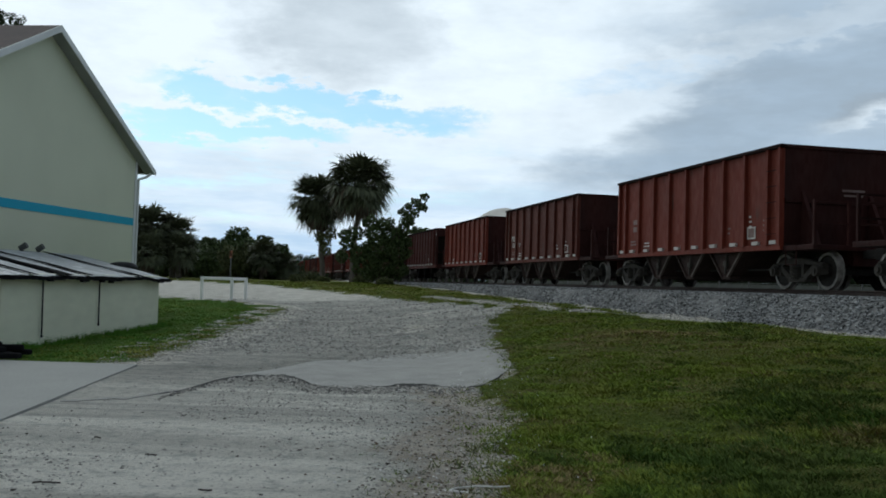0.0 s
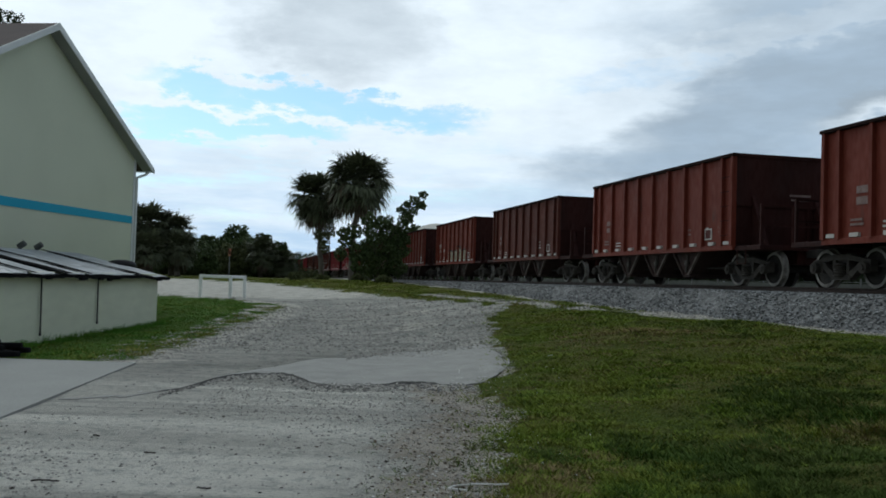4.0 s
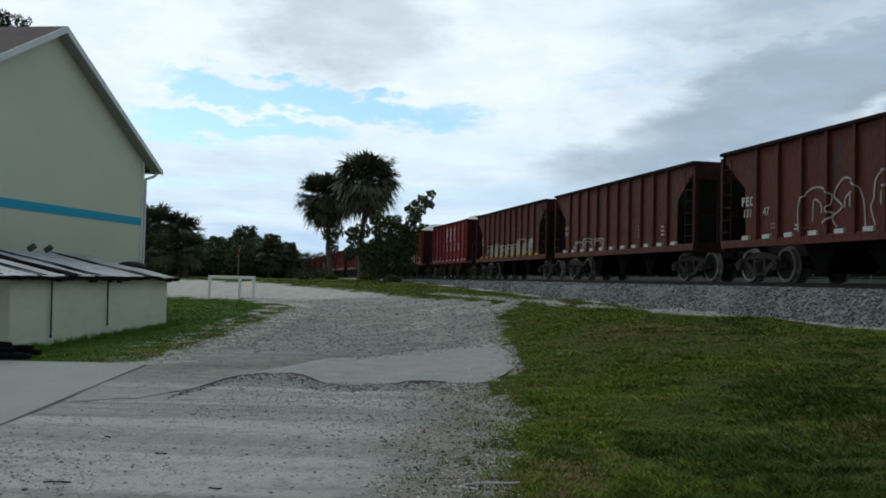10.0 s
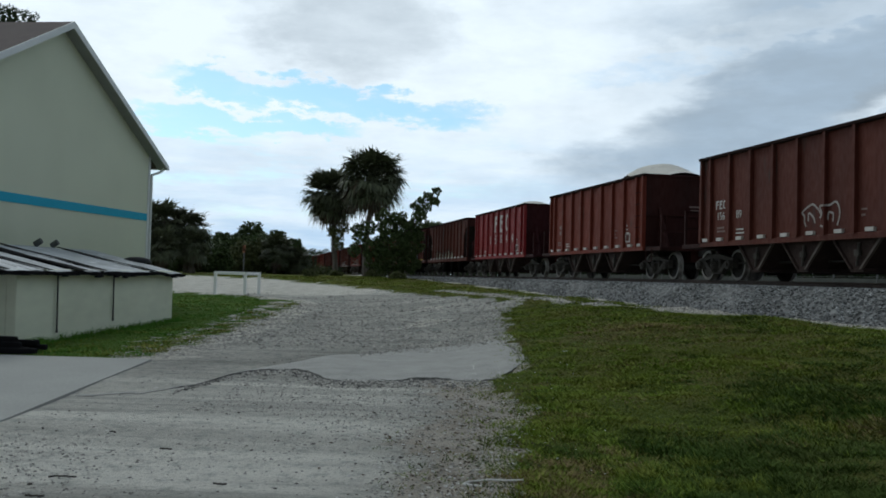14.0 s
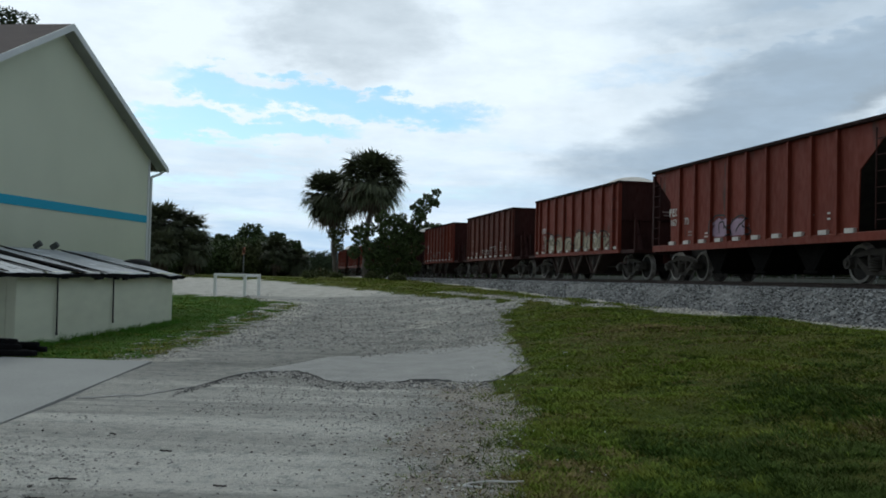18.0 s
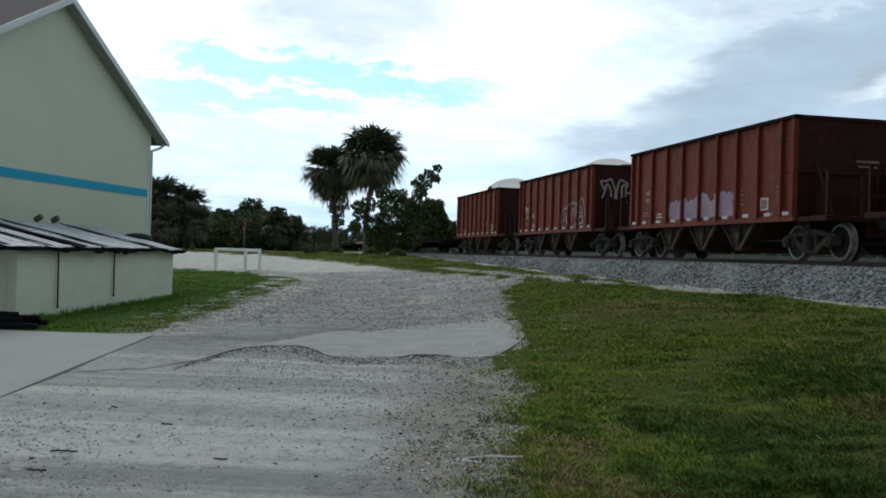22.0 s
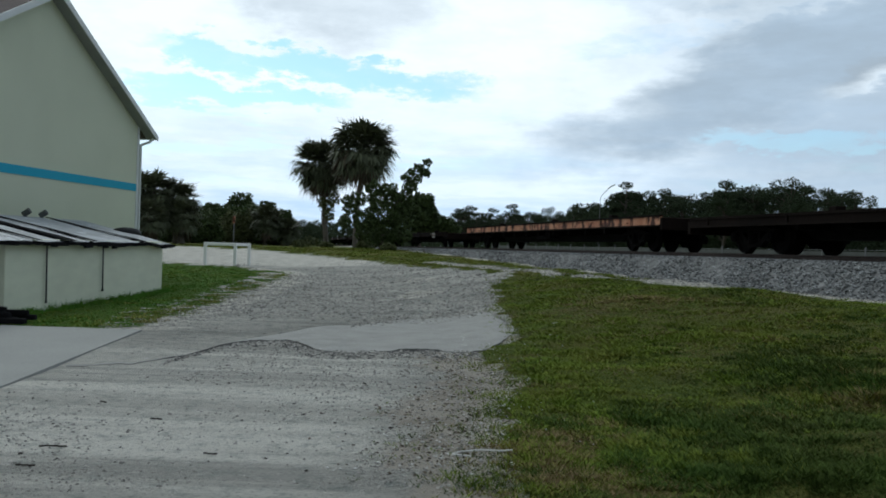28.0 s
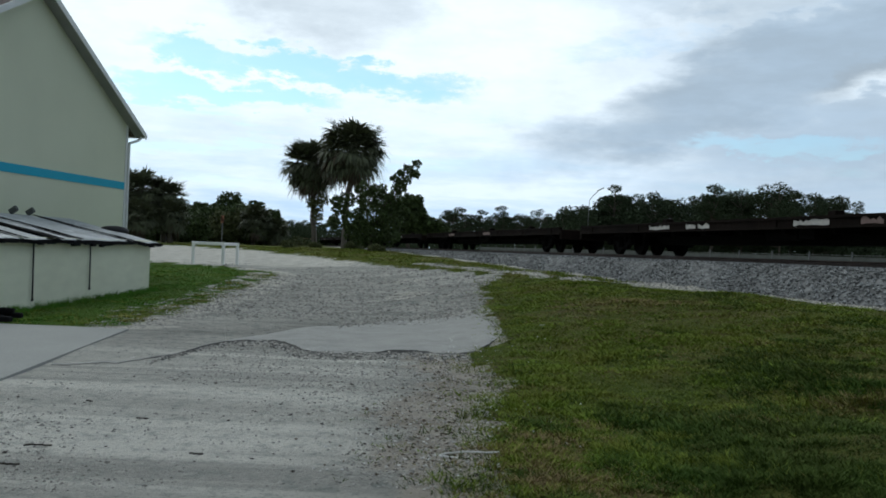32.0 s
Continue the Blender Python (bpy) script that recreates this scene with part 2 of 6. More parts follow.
M = {}
def ground_material():
    """Gravel, turf, pale dust and bare soil, mixed by the painted-on cover of the ground with ragged edges."""
    mat = bpy.data.materials.new("yard_ground")
    mat.use_nodes = True
    nt = mat.node_tree
    b = nt.nodes["Principled BSDF"]
    b.inputs["Specular IOR Level"].default_value = 0.1
    b.inputs["Roughness"].default_value = 0.95
    tc = nt.nodes.new("ShaderNodeTexCoord")

    def tex(s, detail, sx=1.0, sy=1.0, rough=0.55, seed=0.0):
        mp = nt.nodes.new("ShaderNodeMapping")
        mp.inputs["Scale"].default_value, mp.inputs["Location"].default_value = (sx, sy, 1), (seed, seed, 0)
        mp.inputs["Rotation"].default_value = (0, 0, 0.12)
        nt.links.new(tc.outputs["Object"], mp.inputs[0])
        n = nt.nodes.new("ShaderNodeTexNoise")
        n.inputs["Scale"].default_value, n.inputs["Detail"].default_value, n.inputs["Roughness"].default_value = s, detail, rough
        nt.links.new(mp.outputs[0], n.inputs["Vector"])
        return n.outputs[0]

    def put(n, i, v):
        if isinstance(v, tuple):
            n.inputs[i].default_value = (*v, 1)
        elif isinstance(v, (int, float)):
            n.inputs[i].default_value = v
        else:
            nt.links.new(v, n.inputs[i])

    def mixc(f, a, c):
        n = nt.nodes.new("ShaderNodeMix")
        n.data_type = "RGBA"
        put(n, 0, f), put(n, 6, a), put(n, 7, c)
        return n.outputs[2]

    def ramp(v, a, c, lo=0.0, hi=1.0):
        r = nt.nodes.new("ShaderNodeMapRange")
        for i, k in enumerate((v, a, c, lo, hi)):
            put(r, i, k)
        return r.outputs[0]

    def math2(op, a, c):
        n = nt.nodes.new("ShaderNodeMath")
        n.operation = op
        put(n, 0, a), put(n, 1, c)
        return n.outputs[0]

    ragged = math2("ADD", math2("MULTIPLY", math2("SUBTRACT", tex(2.6, 6, seed=3), 0.5), 1.1), math2("MULTIPLY", math2("SUBTRACT", tex(14, 5, seed=5), 0.5), 0.9))

    def mask(name, soft=0.16):
        a = nt.nodes.new("ShaderNodeAttribute")
        a.attribute_name = name
        return ramp(math2("ADD", a.outputs["Fac"], ragged), 0.5 - soft, 0.5 + soft)

    fine = tex(26, 6, seed=1, rough=0.7)
    grit = tex(70, 3, seed=2, rough=0.7)
    lane = nt.nodes.new("ShaderNodeAttribute")
    lane.attribute_name = "packed"
    gravel = mixc(ramp(tex(0.55, 7, 0.7, 1.0, 0.6, 8), 0.38, 0.62), (0.56, 0.55, 0.51), (0.33, 0.322, 0.3))
    gravel = mixc(math2("MULTIPLY", lane.outputs["Fac"], 0.75), gravel, (0.62, 0.61, 0.57))
    rut = math2("MULTIPLY", ramp(lane.outputs["Fac"], 0, 1, 0.3, 1), ramp(tex(0.9, 3, 0.09, 1.3, 0.5, 21), 0.46, 0.6, 0, 0.8))
    gravel = mixc(rut, gravel, (0.84, 0.825, 0.775))
    rut = math2("MULTIPLY", lane.outputs["Fac"], ramp(tex(1.3, 3, 0.07, 1.4, 0.5, 33), 0.54, 0.61, 0, 0.6))
    gravel = mixc(rut, gravel, (0.36, 0.355, 0.335))
    gravel = mixc(math2("MULTIPLY", ramp(lane.outputs["Fac"], 0, 1, 1, 0.62), ramp(tex(4.5, 7, 1, 1, 0.72, 16), 0.5, 0.66, 0, 0.9)), gravel, (0.2, 0.235, 0.225))
    gravel = mixc(ramp(tex(5.5, 7, 1, 1, 0.72, 17), 0.56, 0.68, 0, 0.75), gravel, (0.72, 0.71, 0.68))
    gravel = mixc(ramp(fine, 0.52, 0.72, 0, 0.75), gravel, (0.19, 0.185, 0.175))
    gravel = mixc(ramp(grit, 0.58, 0.75, 0, 0.6), gravel, (0.72, 0.7, 0.67))
    gravel = mixc(1.0, gravel, (1.06, 1.055, 1.02))
    gravel.node.blend_type = "MULTIPLY"
    turf = mixc(ramp(tex(0.7, 6, seed=6), 0.4, 0.62), (0.12, 0.165, 0.024), (0.17, 0.165, 0.042))
    turf = mixc(ramp(tex(1.2, 6, seed=7), 0.55, 0.7, 0, 0.7), turf, (0.135, 0.105, 0.045))
    turf = mixc(ramp(fine, 0.45, 0.72, 0, 0.7), turf, (0.03, 0.036, 0.011))
    lawn = nt.nodes.new("ShaderNodeAttribute")
    lawn.attribute_name = "lawn"
    turf = mixc(lawn.outputs["Fac"], turf, mixc(ramp(tex(1.5, 6, seed=12), 0.4, 0.62), (0.09, 0.19, 0.022), (0.115, 0.175, 0.03)))
    dust = mixc(ramp(tex(1.6, 6, seed=9), 0.4, 0.66), (0.78, 0.755, 0.68), (0.58, 0.56, 0.49))
    dust = mixc(ramp(fine, 0.5, 0.72, 0, 0.6), dust, (0.27, 0.26, 0.225))
    soil = mixc(ramp(tex(1.3, 6, seed=10), 0.4, 0.66), (0.58, 0.53, 0.455), (0.4, 0.355, 0.295))
    soil = mixc(ramp(grit, 0.52, 0.7, 0, 0.7), soil, (0.55, 0.53, 0.48))
    col = mixc(mask("soil", 0.3), gravel, soil)
    col = mixc(mask("dust", 0.3), col, dust)
    col = mixc(mask("turf"), col, turf)
    nt.links.new(col, b.inputs["Base Color"])
    bn = nt.nodes.new("ShaderNodeBump")
    bn.inputs["Strength"].default_value, bn.inputs["Distance"].default_value = 1.0, 0.075
    nt.links.new(math2("ADD", fine, math2("MULTIPLY", tex(3.2, 7, 1, 1, 0.72, 4), math2("SUBTRACT", 4.2, math2("MULTIPLY", lane.outputs["Fac"], 2.6)))), bn.inputs["Height"])
    nt.links.new(bn.outputs[0], b.inputs["Normal"])
    return mat


M["ground"] = ground_material()
M["asphalt"] = material("worn_grey_asphalt", (0.395, 0.392, 0.368), 0.9, dark=(0.305, 0.304, 0.288), scale=2.2, fine=38, mix=0.9, bump=0.6, spec=0.15)
M["edge"] = material("broken_asphalt_edge", (0.19, 0.185, 0.175), 0.95, dark=(0.07, 0.068, 0.064), scale=5, fine=60, bump=0.8, spec=0.1)
M["concrete"] = material("pale_concrete", (0.36, 0.365, 0.345), 0.9, dark=(0.3, 0.305, 0.29), scale=0.7, fine=40, mix=0.6, bump=0.25, spec=0.2)
M["stone"] = material("crushed_grey_ballast", (0.29, 0.297, 0.294), 0.9, dark=(0.115, 0.118, 0.117), scale=2, fine=14, mix=0.5, bump=0.3, spec=0.2, island=0.7)
M["pebble"] = material("limestone_pebbles", (0.48, 0.46, 0.42), 0.95, dark=(0.3, 0.29, 0.27), scale=2, fine=14, mix=0.5, spec=0.1, island=0.5)
M["bed"] = material("ballast_bed", (0.27, 0.274, 0.27), 0.95, dark=(0.06, 0.061, 0.06), scale=4, fine=13, mix=0.9, bump=1.0, spec=0.1)
M["blade"] = material("grass_blades", (0.18, 0.26, 0.036), 0.8, dark=(0.23, 0.235, 0.05), scale=1.1, fine=6, mix=0.8, spec=0.04, island=0.35)
M["thatch"] = material("brown_dead_thatch", (0.31, 0.235, 0.12), 0.9, dark=(0.19, 0.145, 0.075), scale=1.2, fine=7, mix=0.8, spec=0.04, island=0.45)
M["lush"] = material("lush_grass_blades", (0.1, 0.24, 0.032), 0.8, dark=(0.125, 0.21, 0.038), scale=0.8, fine=5, mix=0.7, spec=0.04, island=0.35)
M["dry"] = material("yellow_dry_grass", (0.27, 0.28, 0.062), 0.85, dark=(0.24, 0.2, 0.085), scale=0.7, fine=5, mix=0.9, spec=0.04, island=0.4)
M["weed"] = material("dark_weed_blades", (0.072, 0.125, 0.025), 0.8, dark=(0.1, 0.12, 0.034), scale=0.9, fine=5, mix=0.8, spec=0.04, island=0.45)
M["mesh"] = material("dull_fence_slats", (0.1, 0.108, 0.1), 0.8, dark=(0.06, 0.066, 0.06), scale=2, fine=25, mix=0.7)
M["wall"] = material("cream_painted_stucco", (0.68, 0.71, 0.54), 0.85, dark=(0.60, 0.63, 0.475), scale=0.5, fine=45, mix=0.55, bump=0.2, spec=0.25)
M["block"] = material("stained_cream_block_wall", (0.8, 0.82, 0.65), 0.9, dark=(0.64, 0.64, 0.47), scale=0.7, fine=5, mix=0.28, bump=0.03, stretch=(1, 0.3, 1), spec=0.2)
M["band"] = material("turquoise_painted_band", (0.03, 0.39, 0.56), 0.7, dark=(0.026, 0.34, 0.49), scale=2, fine=40, mix=0.4, spec=0.3)
M["trim"] = material("white_painted_trim", (0.76, 0.78, 0.76), 0.6, dark=(0.6, 0.62, 0.61), scale=1.5, fine=30, mix=0.4)
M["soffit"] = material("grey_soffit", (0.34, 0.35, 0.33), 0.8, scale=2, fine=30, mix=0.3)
M["shingle"] = material("brown_asphalt_shingle", (0.11, 0.085, 0.08), 0.95, dark=(0.075, 0.06, 0.06), scale=2, fine=50, mix=0.5, bump=0.4, vary=0.25)
M["tin"] = material("weathered_galvanised_sheet", (0.52, 0.545, 0.57), 0.6, 0.3, dark=(0.24, 0.25, 0.26), scale=1.6, fine=18, mix=0.8, spec=0.4, vary=0.15, spots=((0.62, 0.64, 0.66), 2.5, 0.42))
M["tar"] = material("black_roofing_felt", (0.014, 0.014, 0.015), 0.95, scale=4, fine=40, bump=0.4, spec=0.04)
M["black"] = material("black_plastic", (0.022, 0.022, 0.024), 0.6, scale=5, fine=40)
M["whitepaint"] = material("white_fence_paint", (0.93, 0.94, 0.92), 0.6, dark=(0.82, 0.83, 0.81), scale=3, fine=30, mix=0.4)
M["bark"] = material("grey_brown_bark", (0.12, 0.1, 0.08), 0.95, scale=3, fine=18, mix=0.7, bump=0.8, stretch=(1, 1, 0.4))
M["palmbark"] = material("palm_trunk_fibre", (0.2, 0.175, 0.145), 0.95, dark=(0.1, 0.085, 0.07), scale=3, fine=20, mix=0.8, bump=0.8, stretch=(1, 1, 2.5))
M["frond"] = material("palm_fronds", (0.12, 0.135, 0.075), 0.6, dark=(0.06, 0.072, 0.04), scale=1.2, fine=6, mix=0.5, spec=0.3, island=0.4)
M["dead"] = material("dry_palm_skirt", (0.12, 0.092, 0.062), 0.9, scale=1.2, fine=8, mix=0.5, island=0.4)
M["leaf"] = material("broad_leaves", (0.075, 0.105, 0.038), 0.6, dark=(0.045, 0.068, 0.024), scale=0.8, fine=5, mix=0.6, spec=0.12, island=0.5)
M["leaf2"] = material("olive_shrub_leaves", (0.125, 0.14, 0.058), 0.7, dark=(0.075, 0.09, 0.035), scale=0.7, fine=4, mix=0.6, spec=0.2, island=0.45)
M["pine"] = material("pine_needles", (0.062, 0.082, 0.046), 0.8, dark=(0.04, 0.056, 0.03), scale=0.25, fine=2, mix=0.8, spec=0.04, island=0.25)
M["rust1"] = material("oxide_red_car_paint", (0.175, 0.028, 0.013), 0.72, dark=(0.112, 0.022, 0.0115), scale=0.7, fine=9, mix=0.7, spec=0.3, stretch=(1, 1, 0.35), spots=((0.06, 0.03, 0.022), 1.2, 0.36))
M["rust2"] = material("brown_red_car_paint", (0.11, 0.024, 0.0125), 0.75, dark=(0.062, 0.0155, 0.01), scale=0.8, fine=10, mix=0.7, spec=0.3, stretch=(1, 1, 0.35), spots=((0.05, 0.028, 0.022), 1.3, 0.38))
M["rust3"] = material("dull_maroon_car_paint", (0.105, 0.025, 0.02), 0.75, dark=(0.065, 0.018, 0.015), scale=0.6, fine=8, mix=0.7, spec=0.3, stretch=(1, 1, 0.35))
# End paints: the shade between coupled cars is put into their colour, over grime.
M["rust_shade"] = material("sooty_car_end_paint", (0.046, 0.0115, 0.009), 0.8, dark=(0.014, 0.006, 0.0055), scale=0.8, fine=10, mix=0.8, spec=0.2, stretch=(1, 1, 0.35))
M["red_shade"] = material("sooty_red_car_end_paint", (0.038, 0.004, 0.005), 0.75, dark=(0.018, 0.004, 0.005), scale=0.8, fine=10, mix=0.8, spec=0.2, stretch=(1, 1, 0.35))
# top rails are much darker than the car sides
M["rail_edge"] = material("sooty_top_rail", (0.022, 0.011, 0.0095), 0.95, dark=(0.014, 0.008, 0.007), scale=1.5, fine=12, mix=0.7, spec=0.08)
M["frame"] = material("dusty_truck_casting", (0.07, 0.062, 0.052), 0.85, dark=(0.018, 0.015, 0.013), scale=4, fine=25, mix=0.7, spec=0.3)
M["red"] = material("bright_red_car_paint", (0.25, 0.011, 0.013), 0.6, dark=(0.14, 0.01, 0.011), scale=0.7, fine=9, mix=0.6, spec=0.35, stretch=(1, 1, 0.35))
M["steel"] = material("grimy_running_gear", (0.04, 0.035, 0.031), 0.85, 0.0, dark=(0.015, 0.013, 0.012), scale=4, fine=25, mix=0.7, spec=0.3, bump=0.2)
M["wheel"] = material("worn_wheel_steel", (0.33, 0.31, 0.28), 0.6, 0.1, dark=(0.06, 0.05, 0.042), scale=5, fine=30, mix=0.7)
M["wheelface"] = material("grimy_wheel_plate", (0.032, 0.028, 0.024), 0.85, dark=(0.011, 0.009, 0.008), scale=5, fine=30, mix=0.8)
M["chute"] = material("dusty_hopper_chute", (0.05, 0.031, 0.026), 0.85, dark=(0.02, 0.013, 0.011), scale=2, fine=16, mix=0.8, spec=0.2)
M["chute_edge"] = material("scraped_chute_edge", (0.13, 0.105, 0.088), 0.8, dark=(0.035, 0.024, 0.02), scale=3, fine=20, mix=0.7)
M["rock"] = material("crushed_limestone_load", (0.74, 0.72, 0.66), 0.95, dark=(0.58, 0.56, 0.51), scale=3, fine=22, mix=0.6, bump=0.8, spec=0.1)
M["mark"] = material("white_stencil_paint", (0.62, 0.6, 0.56), 0.8, dark=(0.42, 0.38, 0.35), scale=5, fine=30, mix=0.6)
M["faint"] = material("faded_stencil_paint", (0.27, 0.2, 0.18), 0.85, dark=(0.16, 0.09, 0.08), scale=6, fine=30, mix=0.8)
M["yellow"] = material("yellow_reflector", (0.55, 0.33, 0.03), 0.7, scale=5, fine=30)
M["tag_cream"] = material("cream_spray_paint", (0.38, 0.34, 0.25), 0.8, dark=(0.2, 0.15, 0.1), scale=2.2, fine=14, mix=0.7, fade=True)
M["tag_grey"] = material("pale_grey_spray_paint", (0.5, 0.52, 0.47), 0.8, dark=(0.3, 0.29, 0.26), scale=2.2, fine=14, mix=0.7, fade=True)
M["tag_green"] = material("pale_green_spray_paint", (0.36, 0.45, 0.25), 0.8, dark=(0.25, 0.3, 0.16), scale=2.2, fine=14, mix=0.6, fade=True)
M["tag_teal"] = material("dark_teal_spray_paint", (0.035, 0.085, 0.1), 0.8, dark=(0.02, 0.04, 0.06), scale=2.2, fine=14, mix=0.6, fade=True)
M["tag_mauve"] = material("mauve_spray_paint", (0.36, 0.26, 0.34), 0.8, dark=(0.22, 0.14, 0.2), scale=2.2, fine=14, mix=0.6, fade=True)
M["tag_pale"] = material("milky_green_spray_paint", (0.5, 0.52, 0.38), 0.8, dark=(0.36, 0.36, 0.25), scale=2.2, fine=14, mix=0.6, fade=True)
M["tag_dusty"] = material("dusty_white_spray_paint", (0.42, 0.38, 0.35), 0.8, dark=(0.25, 0.19, 0.17), scale=4, fine=20, mix=0.7)
M["tag_ink"] = material("black_spray_paint", (0.02, 0.018, 0.018), 0.7, scale=4, fine=20)
M["orange"] = material("rusty_orange_deck_side", (0.6, 0.3, 0.17), 0.85, dark=(0.36, 0.11, 0.05), scale=1.4, fine=12, mix=0.9, stretch=(1, 1, 0.6), spots=((0.06, 0.022, 0.013), 3.0, 0.5))
M["flat"] = material("sooty_brown_flat_car", (0.014, 0.0095, 0.0075), 0.95, dark=(0.005, 0.004, 0.0035), scale=1.0, fine=12, mix=0.7, spec=0.06, stretch=(1, 1, 0.4))
# near black: the shade beneath the cars is put into this colour
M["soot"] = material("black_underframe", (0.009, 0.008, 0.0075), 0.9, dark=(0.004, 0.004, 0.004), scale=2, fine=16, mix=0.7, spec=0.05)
M["deckwood"] = material("weathered_deck_boards", (0.09, 0.064, 0.05), 0.95, dark=(0.05, 0.038, 0.03), scale=2, fine=20, mix=0.7)
M["rail"] = material("rusty_rail_steel", (0.06, 0.04, 0.032), 0.7, 0.3, dark=(0.03, 0.022, 0.018), scale=3, fine=30, mix=0.6)
M["tie"] = material("creosoted_timber", (0.07, 0.058, 0.05), 0.95, scale=4, fine=30, mix=0.7, bump=0.5)
M["zinc"] = material("galvanised_post", (0.2, 0.205, 0.205), 0.6, 0.3, scale=6, fine=40, mix=0.4)
M["litter"] = material("bleached_debris", (0.85, 0.84, 0.81), 0.7, dark=(0.45, 0.43, 0.4), scale=8, fine=40, mix=0.5)
M["twig"] = material("dark_twigs", (0.05, 0.042, 0.034), 0.9, scale=8, fine=40)


# ------------------------------------------------------------------ mesh tools
class Geo:
    """Vertices and faces of one mesh in the making."""

    def __init__(self):
        self.v, self.f = [], []

    def add(self, verts, faces):
        n = len(self.v)
        self.v.extend(tuple(p) for p in verts)
        self.f.extend(tuple(i + n for i in f) for f in faces)
        return self

    def box(self, x0, x1, y0, y1, z0, z1, b=0.0):
        """A block; b: width of the chamfer on its upright and top edges."""
        if b:
            lo = [(x0 + b, y0), (x1 - b, y0), (x1, y0 + b), (x1, y1 - b), (x1 - b, y1), (x0 + b, y1), (x0, y1 - b), (x0, y0 + b)]
            cx, cy = (x0 + x1) / 2, (y0 + y1) / 2
            kx, ky = 1 - 2 * b / (x1 - x0), 1 - 2 * b / (y1 - y0)
            hi = [(cx + (x - cx) * kx, cy + (y - cy) * ky) for x, y in lo]
            v = [(*p, z0) for p in lo] + [(*p, z1 - b) for p in lo] + [(*p, z1) for p in hi]
            f = [tuple(range(7, -1, -1)), tuple(range(16, 24))]
            for k in (0, 8):
                f += [(k + i, k + (i + 1) % 8, k + 8 + (i + 1) % 8, k + 8 + i) for i in range(8)]
            return self.add(v, f)
        v = [(x, y, z) for z in (z0, z1) for x, y in ((x0, y0), (x1, y0), (x1, y1), (x0, y1))]
        return self.add(v, [(3, 2, 1, 0), (4, 5, 6, 7), (0, 1, 5, 4), (1, 2, 6, 5), (2, 3, 7, 6), (3, 0, 4, 7)])

    def prism(self, pts, y0, y1):
        """A profile in x and z, drawn out along y (anticlockwise seen from -y)."""
        n = len(pts)
        v = [(x, y0, z) for x, z in pts] + [(x, y1, z) for x, z in pts]
        f = [tuple(range(n)), tuple(range(2 * n - 1, n - 1, -1))]
        f += [((i + 1) % n, i, n + i, n + (i + 1) % n) for i in range(n)]
        return self.add(v, f)

    def rod(self, p, q, r, n=6, r2=None):
        p, q = Vector(p), Vector(q)
        d = (q - p).normalized()
        a = d.orthogonal().normalized()
        c = d.cross(a)
        r2 = r if r2 is None else r2
        ring = [(math.cos(2 * math.pi * i / n), math.sin(2 * math.pi * i / n)) for i in range(n)]
        v = [p + (a * k + c * s) * r for k, s in ring] + [q + (a * k + c * s) * r2 for k, s in ring]
        f = [(i, (i + 1) % n, n + (i + 1) % n, n + i) for i in range(n)] + [tuple(range(n - 1, -1, -1)), tuple(range(n, 2 * n))]
        return self.add(v, f)

    def lathe(self, profile, n=16):
        """A turned body round the y axis: profile rows of (radius, y)."""
        v, f = [], []
        for r, y in profile:
            v += [(r * math.cos(2 * math.pi * i / n), y, r * math.sin(2 * math.pi * i / n)) for i in range(n)]
        for k in range(len(profile) - 1):
            f += [(k * n + i, (k + 1) * n + i, (k + 1) * n + (i + 1) % n, k * n + (i + 1) % n) for i in range(n)]
        f += [tuple(range(n)), tuple(range(len(v) - 1, len(v) - n - 1, -1))]
        return self.add(v, f)

    def moved(self, m):
        out = Geo()
        out.v, out.f = [tuple(m @ Vector(p)) for p in self.v], list(self.f)
        return out

    def join(self, other):
        return self.add(other.v, other.f)

    def mesh(self, name, mat):
        me = bpy.data.meshes.new(name)
        me.from_pydata(self.v, [], self.f)
        me.materials.append(mat)
        me.validate()
        return me


def part(name, geo, mat, parent, label=""):
    """One mesh object under a thing or a part. geo: a Geo or a ready mesh."""
    me = geo if isinstance(geo, bpy.types.Mesh) else geo.mesh(name, mat)
    ob = new(name, me)
    ob.parent = parent
    if label:
        ob["label"] = label
    return ob


def thing(name, label, category, group="", at=None, kind=""):
    ob = new(name)
    ob.empty_display_size = 0.3
    if at is not None:
        ob.matrix_world = at
    return tagged(ob, label, category, group, kind)


def solo(name, geo, mat, label, category="", group="", kind="", at=None):
    me = geo if isinstance(geo, bpy.types.Mesh) else geo.mesh(name, mat)
    ob = new(name, me)
    if at is not None:
        ob.matrix_world = at
    return tagged(ob, label, category, group, kind)


def shade_smooth(ob):
    ob.data.polygons.foreach_set("use_smooth", [True] * len(ob.data.polygons))
    return ob


# ------------------------------------------------------------------ ground
def wob(x, y, s=0.6, seed=0.0):
    return noise.noise(Vector((x * s, y * s, seed)))


def lip_q(u):
    """Where the ballast dust ends, metres across the line."""
    return 11.7 - 0.13 * max(0.0, u - 19) + 0.0018 * max(0.0, u - 30) ** 2


def right_edge(y):
    return float(np.interp(y, [-30, 0, 7.2, 9.4, 11.5, 14, 15.9, 21, 27.4, 32.2, 37], [-0.5, 0.45, 0.6, 0.6, 1.0, 0.5, 1.2, 1.25, 1.4, 2.25, 3.4]))


def left_edge(y):
    return float(np.interp(y, [16.4, 17, 21.5, 29.8, 36, 40.3, 43, 46.3], [-6.0, -5.5, -5.65, -6.05, -6.3, -6.6, -8.6, -14.5]))


